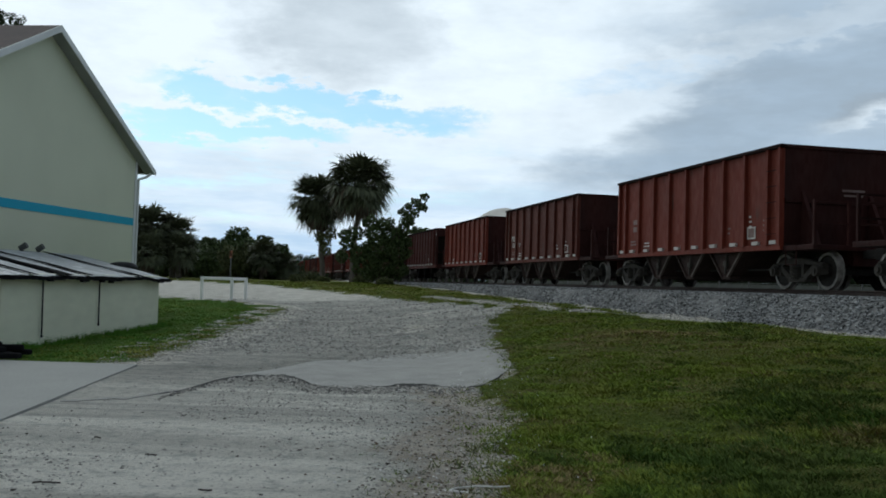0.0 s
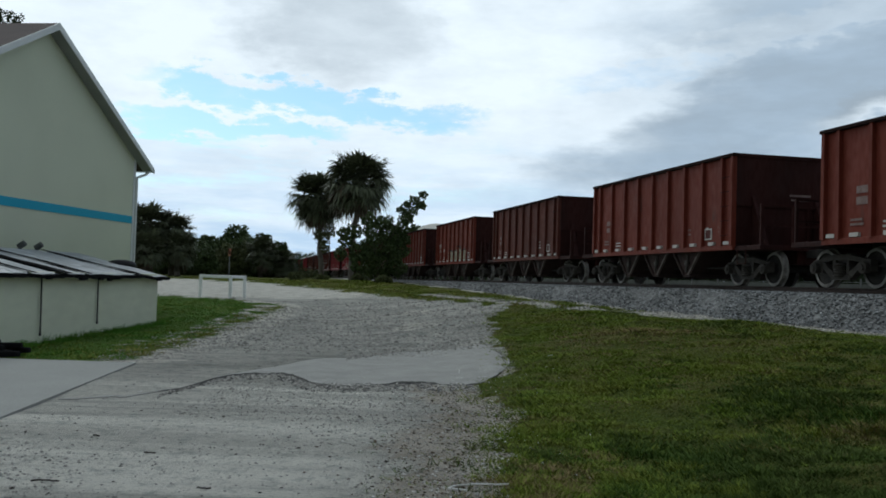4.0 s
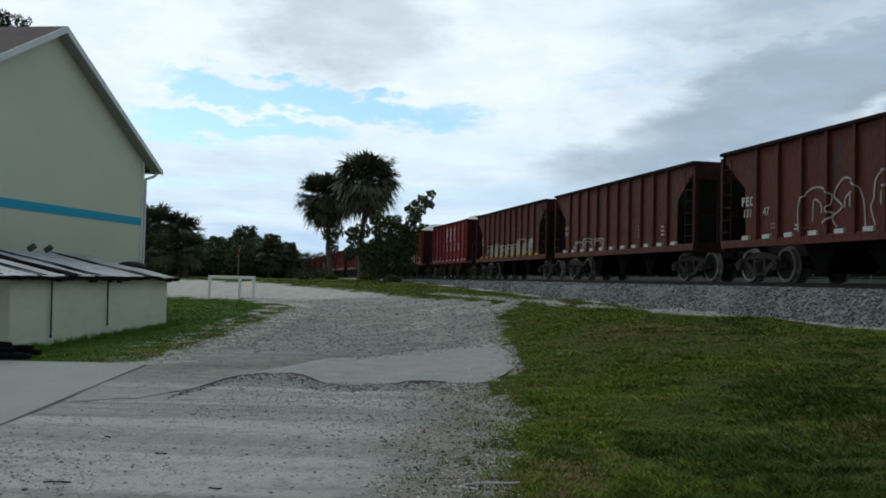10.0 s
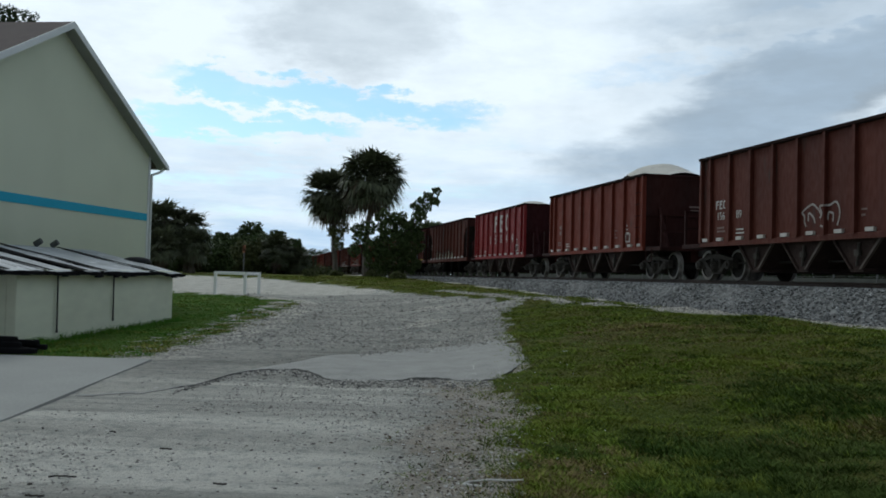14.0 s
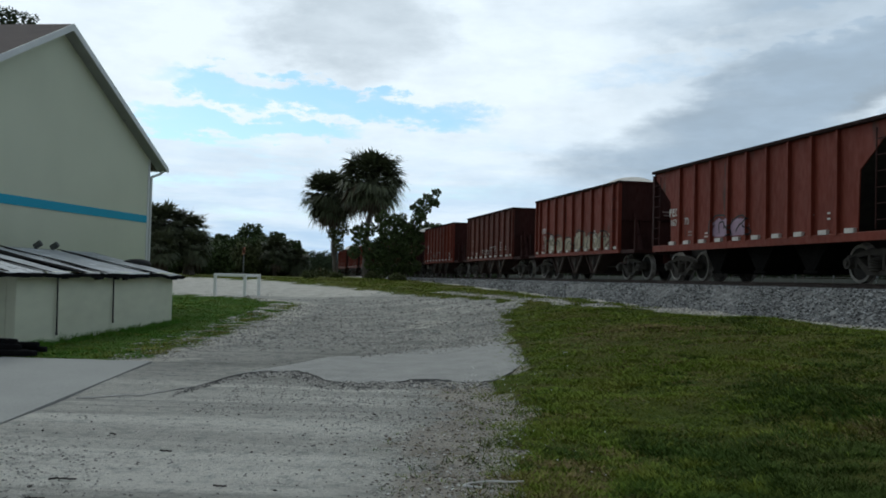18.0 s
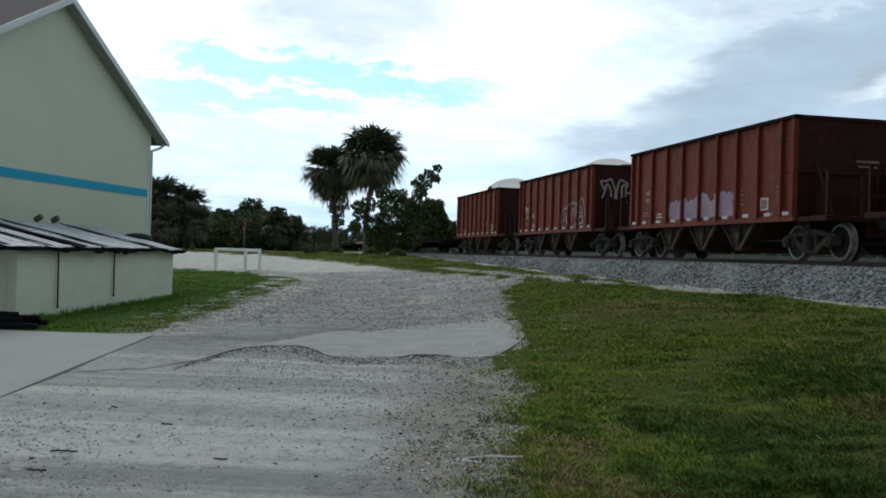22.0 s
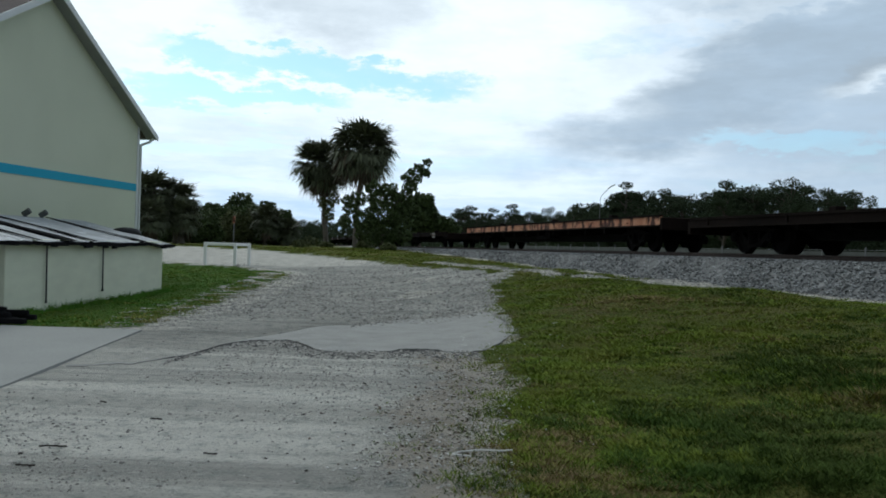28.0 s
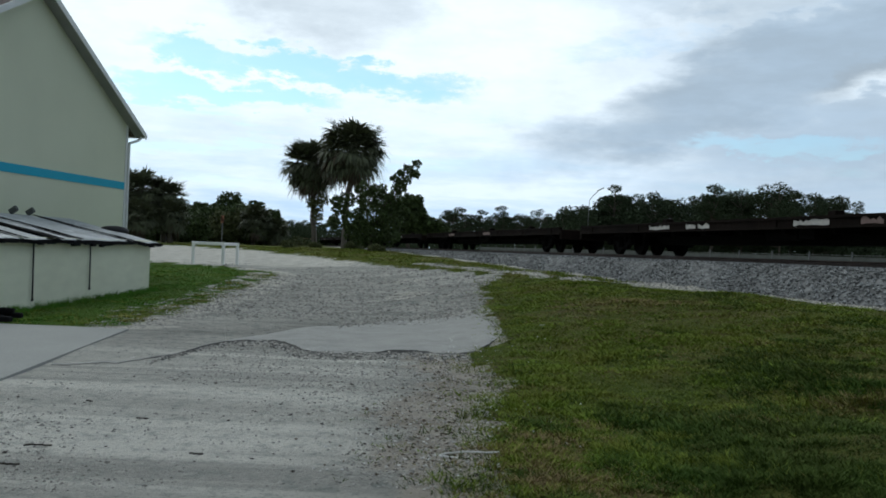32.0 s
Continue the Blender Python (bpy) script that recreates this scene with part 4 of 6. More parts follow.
# ------------------------------------------------------------------ low shed
def make_shed():
    shed = thing("low_shed", "low cream block shed with a patched tin roof", "shed")
    part("long_wall", Geo().box(-8.55, -8.35, 18.0, 28.0, -0.1, 1.5, 0.015), M["block"], shed)
    part("near_wall", Geo().prism([(-11.9, -0.1), (-8.55, -0.1), (-8.55, 1.4), (-11.9, 2.05)], 18.0, 18.2), M["block"], shed)
    part("far_wall", Geo().prism([(-11.9, -0.1), (-8.55, -0.1), (-8.55, 1.4), (-11.9, 2.05)], 27.8, 28.0), M["block"], shed)
    part("footing", Geo().box(-8.6, -8.31, 17.95, 28.05, -0.15, 0.02, 0.01), M["concrete"], shed, "stained concrete footing")
    skew = 2.2

    def sheet(y0, y1, lift, amp, x_out=-8.12, warp=0.0):
        g = Geo()
        nx, ny = 14, max(6, int((y1 - y0) / 0.1))
        v = []
        for side in (0, 1):
            for i in range(nx + 1):
                t = i / nx
                for j in range(ny + 1):
                    s = j / ny
                    y = y0 + (y1 - y0) * s + skew * t
                    x = x_out + (-11.75 - x_out) * t
                    z = 1.43 + lift + 0.62 * t + amp * math.sin(s * (y1 - y0) * 2 * math.pi / 0.2) - 0.012 * side
                    z += warp * (1 - t) * wob(y, t, 0.9, 2) - 0.03 * (y0 + (y1 - y0) * s > 26) * (1 - t)
                    v.append((x, y, z))
        m = (nx + 1) * (ny + 1)
        f = []
        for i in range(nx):
            for j in range(ny):
                a, b, c, d = i * (ny + 1) + j, i * (ny + 1) + j + 1, (i + 1) * (ny + 1) + j + 1, (i + 1) * (ny + 1) + j
                f += [(a, b, c, d), (m + d, m + c, m + b, m + a)]
        edge = [j for j in range(ny + 1)]
        f += [(e + 1, e, m + e, m + e + 1) for e in edge[:-1]]
        return g.add(v, f)

    part("felt", sheet(15.6, 28.3, 0.0, 0.0, -8.1, 0.12), M["tar"], shed, "ragged black roofing felt")
    for y0, y1 in ((15.5, 17.0), (17.2, 18.85), (19.15, 20.3), (21.0, 21.85), (22.15, 25.45), (25.8, 28.4)):
        part("tin_sheet", sheet(y0, y1, 0.035, 0.006, -8.2, 0.05), M["tin"], shed, "weathered corrugated tin sheet")
    for y0, wd in ((17.1, 0.2), (19.0, 0.22), (20.65, 0.5), (22.0, 0.2), (25.62, 0.22)):
        part("tar_seam", sheet(y0 - wd / 2, y0 + wd / 2, 0.065, 0.0, -8.12, 0.05), M["tar"], shed, "black tarred roof seam")
    drip = Geo()
    for i in range(64):
        y = 15.6 + i * 0.2
        z = 1.43 + 0.06 * wob(y, 0, 0.9, 2) - 0.03 * (y > 26)
        drip.box(-8.17, -8.1, y, y + 0.21, z - 0.04 - 0.14 * abs(wob(y, 3, 1.7)), z + 0.02 + 0.03 * wob(y, 5, 2.3))
    part("drip_edge", drip, M["tar"], shed, "ragged black eave edge")
    for y, z in ((19.75, 0.22), (23.0, 0.32)):
        pipe = Geo().rod((-8.3, y, 1.38), (-8.3, y + 0.03, z), 0.019, 8).rod((-8.3, y + 0.03, z), (-8.3, y + 0.03, z - 0.05), 0.028, 8)
        part("drain_pipe", pipe, M["black"], shed, "black plastic drain pipe")
    for y, x in ((26.3, -11.7), (27.4, -11.7)):
        v = Geo().rod((x, y, 1.85), (x, y, 2.16), 0.05, 8).rod((x - 0.04, y, 2.13), (x + 0.14, y, 2.25), 0.085, 8)
        part("vent_pipe", v, M["mesh"], shed, "grey vent pipe")


make_shed()


def make_yard_things():
    tyre = Geo()
    n = 18
    ring = []
    for i in range(n):
        a = 2 * math.pi * i / n
        for k in range(8):
            b = 2 * math.pi * k / 8
            r = 0.33 + 0.12 * math.cos(b)
            ring.append((r * math.cos(a), 0.11 * math.sin(b), r * math.sin(a)))
    tyre.add(ring, [(i * 8 + k, i * 8 + (k + 1) % 8, ((i + 1) % n) * 8 + (k + 1) % 8, ((i + 1) % n) * 8 + k) for i in range(n) for k in range(8)])
    shade_smooth(solo("tyre", tyre, M["black"], "black rubber tyre lying on the tin shed roof", "tyre", at=pose(-9.95, 29.5, 1.72, 78, 0, 20)))
    pallet = thing("timber_stack", "blackened timbers stacked beside the low shed", "timber")
    for i, (y, z, d) in enumerate(((16.5, 0.03, 4), (16.8, 0.035, -7), (17.1, 0.04, 11), (16.7, 0.125, -5), (17.0, 0.13, 9), (16.85, 0.21, -12))):
        g = Geo().box(-0.9 + 0.13 * (i % 3), 0.9 - 0.17 * (i % 2), -0.1 + 0.015 * i, 0.1, 0, 0.09, 0.018)
        part("timber", g.moved(pose(-8.2 - 0.05 * i, y, z, 0, 0, d)), M["tar"], pallet)
    fence = thing("white_fence", "low white painted timber hitching fence", "fence")
    posts = [(-11.35, 44.8), (-9.85, 44.4), (-9.4, 45.4)]
    for x, y in posts:
        z = ground_z(x, y)
        part("post", Geo().box(x - 0.065, x + 0.065, y - 0.065, y + 0.065, z - 0.3, 1.48, 0.012), M["whitepaint"], fence)
    for (x0, y0), (x1, y1), z in ((posts[0], posts[1], 1.34), (posts[1], posts[2], 1.34), (posts[0], posts[2], 1.36)):
        d = math.hypot(x1 - x0, y1 - y0)
        g = Geo().box(0, d, -0.025, 0.025, 0, 0.12, 0.008).moved(pose(x0, y0, z, 0, 0, math.degrees(math.atan2(y1 - y0, x1 - x0))))
        part("rail", g, M["whitepaint"], fence)
    junk = Geo()
    run = [(0.1, 7.25), (0.16, 7.34), (0.33, 7.42), (0.46, 7.41), (0.57, 7.44)]
    for (x0, y0), (x1, y1) in zip(run, run[1:]):
        junk.rod((x0, y0, ground_z(x0, y0) + 0.02), (x1, y1, ground_z(x1, y1) + 0.022), 0.0085, 6)
    junk.rod((0.1, 7.25, 0.02), (0.24, 7.22, 0.015), 0.011, 6)
    solo("bent_stick", junk, M["litter"], "bleached white bent stick lying on the gravel", "stick")
    rng = random.Random(21)
    for x, y, s, m in ((0.62, 9.6, 0.12, "litter"), (1.0, 11.4, 0.1, "litter"), (-3.25, 9.05, 0.14, "twig"), (-2.55, 8.35, 0.16, "twig"), (-1.75, 7.05, 0.16, "twig"), (-3.0, 7.1, 0.3, "twig"), (-2.9, 6.5, 0.2, "twig"), (-3.9, 12.4, 0.12, "litter"), (1.9, 16.8, 0.16, "litter"), (-4.5, 21.3, 0.2, "twig")):
        g = Geo()
        a = rng.uniform(-0.4, 0.4) + (1.2 if s == 0.12 else 0)
        p = [(x, y)]
        for i in range(3):
            a += rng.uniform(-0.5, 0.5)
            p.append((p[-1][0] + s / 4.2 * math.cos(a), p[-1][1] + s / 4.2 * math.sin(a)))
        for (x0, y0), (x1, y1) in zip(p, p[1:]):
            g.rod((x0, y0, ground_z(x0, y0) + 0.015), (x1, y1, ground_z(x1, y1) + 0.02), 0.007 if m == "twig" else 0.006, 5)
        solo("twig", g, M[m], "bleached twig on the ground" if m == "litter" else "dark twig lying on the gravel", "twig", "twigs on the yard")


make_yard_things()


# ------------------------------------------------------------------ trees
def leaf_cloud(blobs, count, size, seed, droop=0.0, squash=0.85):
    """Many small leaf clumps in an uneven cloud of blobs: rows of (x, y, z, radius)."""
    rng = np.random.default_rng(seed)
    vol = np.array([b[3] ** 1.7 for b in blobs])
    pick = rng.choice(len(blobs), count, p=vol / vol.sum())
    b = np.array(blobs)[pick]
    d = rng.normal(size=(count, 3))
    d /= np.linalg.norm(d, axis=1)[:, None]
    lump = 1 + 0.22 * np.sin(d[:, 0] * 5 + b[:, 0] * 3) * np.cos(d[:, 2] * 4 + b[:, 1])
    r = b[:, 3] * rng.uniform(0.35, 1.0, count) ** 0.5 * lump
    c = b[:, :3] + d * r[:, None] * np.array([1, 1, squash])
    a = rng.normal(size=(count, 3))
    a /= np.linalg.norm(a, axis=1)[:, None]
    a[:, 2] -= droop
    e = np.cross(a, rng.normal(size=(count, 3)))
    e /= np.linalg.norm(e, axis=1)[:, None] + 1e-9
    s = (size * rng.uniform(0.5, 1.4, count))[:, None]
    v = np.stack([c - a * s, c + e * s * 0.45, c + a * s, c - e * s * 0.45], 1)
    g = Geo()
    g.v = [tuple(p) for p in v.reshape(-1, 3).tolist()]
    g.f = [tuple(i) for i in np.arange(4 * count).reshape(-1, 4).tolist()]
    return g


def limbs(runs, n=7):
    """Tapered wood: runs of (points, radius at the foot, radius at the tip)."""
    g = Geo()
    for pts, r0, r1 in runs:
        k = len(pts) - 1
        for i in range(k):
            g.rod(pts[i], pts[i + 1], r0 + (r1 - r0) * i / k, n, r0 + (r1 - r0) * (i + 1) / k)
    return g


def bend(p, q, sway, seed, n=5):
    rng = random.Random(seed)
    p, q = Vector(p), Vector(q)
    out = []
    for i in range(n + 1):
        t = i / n
        w = math.sin(math.pi * t) * sway
        out.append(tuple(p.lerp(q, t) + Vector((rng.uniform(-w, w), rng.uniform(-w, w), 0))))
    return out


def leafy_tree(name, label, base, blobs, count, size, seed, mat="leaf", trunk=0.2, category="tree", group=""):
    tree = thing(name, label, category, group, at=pose(*base))
    runs = [(bend((0, 0, -0.3), (blobs[0][0] * 0.6, blobs[0][1] * 0.6, blobs[0][2] * 0.75), 0.15, seed), trunk, trunk * 0.55)]
    fork = runs[0][0][-2]
    for i, b in enumerate(blobs[:14]):
        runs.append((bend(fork if b[2] > fork[2] * 0.8 else (0, 0, max(0.2, b[2] * 0.4)), b[:3], 0.2, seed + i, 3), trunk * 0.4, trunk * 0.08))
    part("trunk", limbs(runs), M["bark"], tree)
    part("crown", leaf_cloud(blobs, count, size, seed), M[mat], tree)
    return tree


def fan(g, foot, way, length, spread, rng, leaves=13, sag=0.25):
    """One fan leaf: a stalk and a half ring of narrow blades."""
    way = Vector(way).normalized()
    foot = Vector(foot)
    up = Vector((0, 0, 1))
    side = way.cross(up)
    side = side.normalized() if side.length > 0.05 else Vector((1, 0, 0))
    nrm = side.cross(way).normalized()
    hub = foot + way * length * 0.56 - up * sag * length * 0.15
    g.rod(foot, hub, 0.03, 3, 0.02)
    for i in range(leaves):
        a = spread * (i / (leaves - 1) - 0.5) * 2
        d = (way * math.cos(a) + side * math.sin(a) + nrm * 0.25 * rng.uniform(-1, 1)).normalized()
        ln = length * 0.45 * rng.uniform(0.8, 1.12) * (1 - 0.2 * abs(a) / spread)
        mid = hub + d * ln * 0.55 + nrm * 0.03 * rng.uniform(-1, 1)
        tip = hub + d * ln - up * ln * sag * rng.uniform(0.5, 1.6)
        w = d.cross(nrm).normalized() * 0.028 * length
        g.add([hub - w * 0.5, mid - w, tip, mid + w, hub + w * 0.5], [(0, 1, 2, 3, 4)])


def palm(label, base, height, lean, crown_r, seed, fronds=58, skirt=34, group="palms by the line", name="cabbage_palm", side=None):
    rng = random.Random(seed)
    tree = thing(name, label, "palm tree", group, at=pose(*base))
    top = Vector((lean[0], lean[1], height))
    path = bend((0, 0, -0.3), top, 0.12, seed, 8)
    trunk = limbs([(path, 0.24, 0.17)], 10)
    for i in range(46):
        t = rng.uniform(0.35, 1.0)
        p = Vector((0, 0, -0.3)).lerp(top, t)
        a = rng.uniform(0, 6.283)
        d = Vector((math.cos(a), math.sin(a), 0.9))
        trunk.rod(p + d * 0.12, p + d * rng.uniform(0.28, 0.42), 0.05, 4, 0.02)
    part("trunk", trunk, M["palmbark"], tree)
    crown, dry = Geo(), Geo()
    for i in range(fronds):
        a = i * 2.39996 + rng.uniform(-0.3, 0.3)
        e = math.asin(max(-1, min(1, -0.85 + 1.84 * (i + 0.5) / fronds)))
        d = (math.cos(a) * math.cos(e), math.sin(a) * math.cos(e), math.sin(e))
        ln = crown_r * rng.choice((0.62, 0.85, 0.95, 1.0)) * rng.uniform(0.92, 1.04) * (0.94 if e > 0.9 else 1.0)
        fan(crown, top + Vector((0, 0, rng.uniform(-0.25, 0.25))), d, ln, 2.0, rng, 19, rng.uniform(0.05, 0.3) + (0.2 if e < 0.1 else 0.0))
    for i in range(skirt):
        a = rng.uniform(0, 6.283) if side is None or i % 3 == 0 else side + rng.uniform(-0.8, 0.8)
        e = rng.uniform(-1.35, -0.55) if side is None or i % 3 == 0 else rng.uniform(-1.2, 0.25)
        d = (math.cos(a) * math.cos(e), math.sin(a) * math.cos(e), math.sin(e))
        fan(dry, top + Vector((0, 0, rng.uniform(-0.6, 0))), d, crown_r * rng.uniform(0.55, 0.92), 1.5, rng, 13, 0.6)
    part("crown", crown, M["frond"], tree)
    part("dry_skirt", dry, M["dead"], tree, "hanging dry brown fronds")
    return tree


def at_ground(x, y):
    return (x, y, ground_z(x, y))


palm("tall cabbage palm with a full crown and dry skirt", at_ground(-7.7, 80), 8.5, (0.45, 0), 3.5, 31, 170, 64, side=3.3)
palm("shorter cabbage palm leaning among brush", at_ground(-10.55, 84), 7.45, (-0.75, 0), 3.1, 32, 150, 60, side=-0.1)
leafy_tree("trunk_vine", "leafy vine climbing the shorter palm trunk", at_ground(-10.5, 83.4), [(0, 0, 3.6, 0.7), (0.5, 0, 4.3, 0.6), (-0.5, 0, 4.0, 0.5), (1.6, 0, 2.6, 0.5), (0.2, 0, 2.7, 0.45)], 1500, 0.12, 46, "leaf2", 0.04, "vine")
leafy_tree("oak_bush", "dark broad-leaved scrub oak with a long reaching branch", at_ground(-4.6, 67),
           [(0.2, 0, 2.6, 1.3), (-1.3, 0.3, 2.2, 0.9), (1.2, 0, 2.3, 1.05), (0.9, 0.2, 3.4, 0.9), (-0.3, 0, 3.6, 0.8), (1.6, 0, 3.9, 0.6), (2.0, 0, 4.6, 0.55), (2.4, 0, 5.2, 0.42),
            (2.5, 0, 5.9, 0.4), (3.1, 0, 6.3, 0.34), (3.0, 0, 5.6, 0.34), (1.6, 0, 5.2, 0.35), (2.0, 0, 5.6, 0.3), (1.8, 0.1, 3.1, 0.6), (-2.2, 0, 2.9, 0.55), (-2.6, 0, 1.9, 0.5), (0.2, 0, 1.3, 1.1), (1.4, 0, 1.1, 0.8), (-2.5, 0.4, 3.5, 0.45), (-0.9, 0, 1.4, 1.1), (-1.7, 0, 3.6, 0.6), (-0.6, 0.2, 4.4, 0.7), (0.5, 0.1, 4.3, 0.6)],
           13500, 0.115, 41, trunk=0.17)
leafy_tree("far_tree", "round dark tree beyond the railway line", (-3.2, 112, 1.3), [(0, 0, 3.6, 2.2), (1.8, 0, 3.0, 1.8), (-1.6, 0, 4.4, 1.8), (3.4, 0, 2.4, 1.4), (0.4, 0, 5.4, 1.4)], 9500, 0.26, 44, trunk=0.25)

# the thicket past the house
for k, (x, y, h, r) in enumerate(((-25.2, 76, 4.0, 2.5), (-23.4, 75, 4.1, 2.4), (-21.7, 76, 3.6, 2.3), (-20.6, 74, 2.3, 1.8), (-22.6, 72, 2.0, 1.9), (-24.4, 72, 2.2, 2.0), (-16.4, 86, 2.2, 2.0), (-14.7, 87, 1.4, 1.7))):
    palm("dense short cabbage palm in the thicket", at_ground(x, y), h, (0.1, 0), r, 60 + k, 90, 10, "palms in the thicket")
for k, (x, y, s) in enumerate(((-21.3, 97, 1.0), (-19.0, 99, 0.85), (-17.6, 101, 0.72), (-23.6, 94, 0.75), (-26, 92, 0.8))):
    leafy_tree("broadleaf_tree", "rounded dark broad-leaved tree in the thicket", at_ground(x, y),
               [(0, 0, 3.4 * s, 1.6 * s), (1.2 * s, 0, 2.6 * s, 1.5 * s), (-1.3 * s, 0, 2.5 * s, 1.5 * s), (0.3, 0, 4.4 * s, 1.1 * s), (0.9 * s, 0, 3.9 * s, 0.8 * s), (-0.2, 0, 1.3 * s, 1.7 * s)], 6500, 0.17, 70 + k, group="trees in the thicket")
for k, (x, y, s) in enumerate(((-22.3, 84, 1.0), (-19.5, 86, 1.15), (-17.9, 87, 1.2), (-16.6, 88, 1.0), (-15.6, 88, 0.8), (-24, 82, 1.0), (-20.8, 82, 0.9))):
    leafy_tree("shrub", "olive green rounded shrub", at_ground(x, y),
               [(0, 0, 1.0 * s, 1.2 * s), (0.9 * s, 0, 0.9 * s, 0.9 * s), (-0.9 * s, 0, 0.9 * s, 0.9 * s), (0.2, 0, 1.9 * s, 0.9 * s), (0.6, 0, 1.5 * s, 0.8 * s)], 2600, 0.15, 90 + k, "leaf2" if k in (1, 2, 3, 4) else "leaf", 0.08, "shrub", "shrubs by the road")
for k, (x, y, s) in enumerate(((-11.4, 74, 0.5), (-9.6, 76, 0.45), (-12.8, 90, 0.8), (-6.6, 76, 0.5), (-3.9, 64.5, 0.45), (-7.0, 84, 0.6))):
    leafy_tree("weed_clump", "low tangled weeds at the foot of the palms", at_ground(x, y), [(0, 0, 0.5 * s, 0.9 * s), (0.7 * s, 0, 0.4 * s, 0.7 * s), (-0.6 * s, 0, 0.5 * s, 0.7 * s)], 700, 0.1, 110 + k, "leaf2", 0.03, "weeds", "weeds under the palms")


def pine(label, base, height, seed, flat=1.0, group="pines beyond the line"):
    rng = random.Random(seed)
    blobs = [(0, 0, height * 0.97, height * 0.09)]
    for i in range(22):
        t = rng.uniform(0.35, 0.97)
        a = i * 2.4 + rng.uniform(-0.5, 0.5)
        o = height * rng.uniform(0.1, 0.27) * (1.25 - t * 0.7) * flat
        blobs.append((o * math.cos(a), o * math.sin(a), height * t, height * rng.uniform(0.05, 0.11) * flat))
    tree = thing("pine_tree", label, "pine tree", group, at=pose(*base))
    runs = [(bend((0, 0, -0.3), (0, 0, height), 0.25, seed, 6), 0.17, 0.05)]
    for b in blobs[1:]:
        runs.append(([(0, 0, b[2] * 0.85), b[:3]], 0.06, 0.02))
    part("trunk", limbs(runs, 5), M["bark"], tree)
    part("crown", leaf_cloud(blobs, 5600, 0.12, seed, 0, 0.55), M["pine"], tree)
    return tree


protos = []
for k in range(6):
    protos.append(pine("dark slash pine with ragged flat tiers", (-90 - 6 * k, 160, 1.2), 8.6 + 0.45 * k, 130 + k, (0.95, 1.2, 0.85, 1.1, 1.3, 0.8)[k]))
rng = random.Random(77)
spots = []
for i in range(64):
    px = rng.uniform(1005, 1545) if i > 7 else 1030 + 70 * i
    d = rng.uniform(112, 138)
    spots.append(((px - 784) / 1681 * d, d))
for k, (px, d) in enumerate(((1275, 106), (1325, 112), (1392, 108), (1455, 110), (1480, 112), (1100, 112), (1080, 116), (1200, 112), (1040, 124))):
    spots.append(((px - 784) / 1681 * d, d))
for i, (x, y) in enumerate(spots):
    copy_thing(protos[(i * 5 + i // 3) % 6], pose(x, y, 0.4 + rng.uniform(-2.4, 0.1) - (1.5 if (x / y) > 0.43 else 0) - 3.2 * (1 - smooth((x / y - 0.145) / 0.035)), 0, 0, rng.uniform(0, 360)))
for i in range(34):
    px = 790 + i * 6.6
    d = rng.uniform(195, 240)
    copy_thing(protos[(i * 7) % 6], pose((px - 784) / 1681 * d, d, -0.4 + rng.uniform(-1.0, 1.0), 0, 0, rng.uniform(0, 360)))
for i in range(30):
    px, d = rng.uniform(1540, 2600), rng.uniform(115, 170)
    copy_thing(protos[i % 6], pose((px - 784) / 1681 * d, d, rng.uniform(-2.5, -0.5), 0, 0, rng.uniform(0, 360)))
for i in range(16):
    px, d = 470 + i * 20, rng.uniform(230, 300)
    copy_thing(protos[(i * 3) % 6], pose((px - 784) / 1681 * d, d, -1.5 + rng.uniform(-1, 0.6), 0, 0, rng.uniform(0, 360)))
for i, p in enumerate(protos):
    p.matrix_world = pose(*(((1120 + 60 * i) - 784) / 1681 * 128, 128, 0.4), 0, 0, 40 * i)


def underwood():
    """The joined mass of brush under the pines."""
    rng = random.Random(5)
    near = []
    for i in range(190):
        px, d = rng.uniform(985, 1640), rng.uniform(108, 128)
        near.append(((px - 784) / 1681 * d, d, 1.2 + rng.uniform(0.3, 4.6 if px < 1500 else 2.8), rng.uniform(1.2, 2.3)))
    for i in range(110):
        px, d = rng.uniform(500, 1010), rng.uniform(185, 235)
        near.append(((px - 784) / 1681 * d, d, 1.5 + rng.uniform(0, 3.2), rng.uniform(1.5, 2.6)))
    for i in range(170):
        px, d = 500 + i * 6.8, rng.uniform(140, 160)
        near.append(((px - 784) / 1681 * d, d, 1.5 + rng.uniform(-0.7, 0.3), rng.uniform(1.0, 1.5)))
    tagged(new("brush", leaf_cloud(near, 150000, 0.2, 9).mesh("brush", M["pine"])), "dark brush under the distant pines", "brush", kind="stuff")
    low = []
    for i in range(120):
        px, d = rng.uniform(235, 495), rng.uniform(86, 100)
        tall = 3.3 if px < 330 else (2.2 if px < 370 else 3.0 if px < 440 else 2.0)
        low.append(((px - 784) / 1681 * d, d, 1.3 + rng.uniform(0.1, tall), rng.uniform(0.8, 1.5)))
    tagged(new("hedge", leaf_cloud(low, 40000, 0.17, 10).mesh("hedge", M["leaf"])), "dark tangled hedge at the road's end", "hedge", kind="stuff")


underwood()
pine("tall old pine rising behind the house", (-24.3, 51, 0.5), 14.75, 171, 0.7, "pines behind the house")
pine("old pine behind the house roof", (-25.3, 55, 0.5), 14.3, 172, 1.0, "pines behind the house")


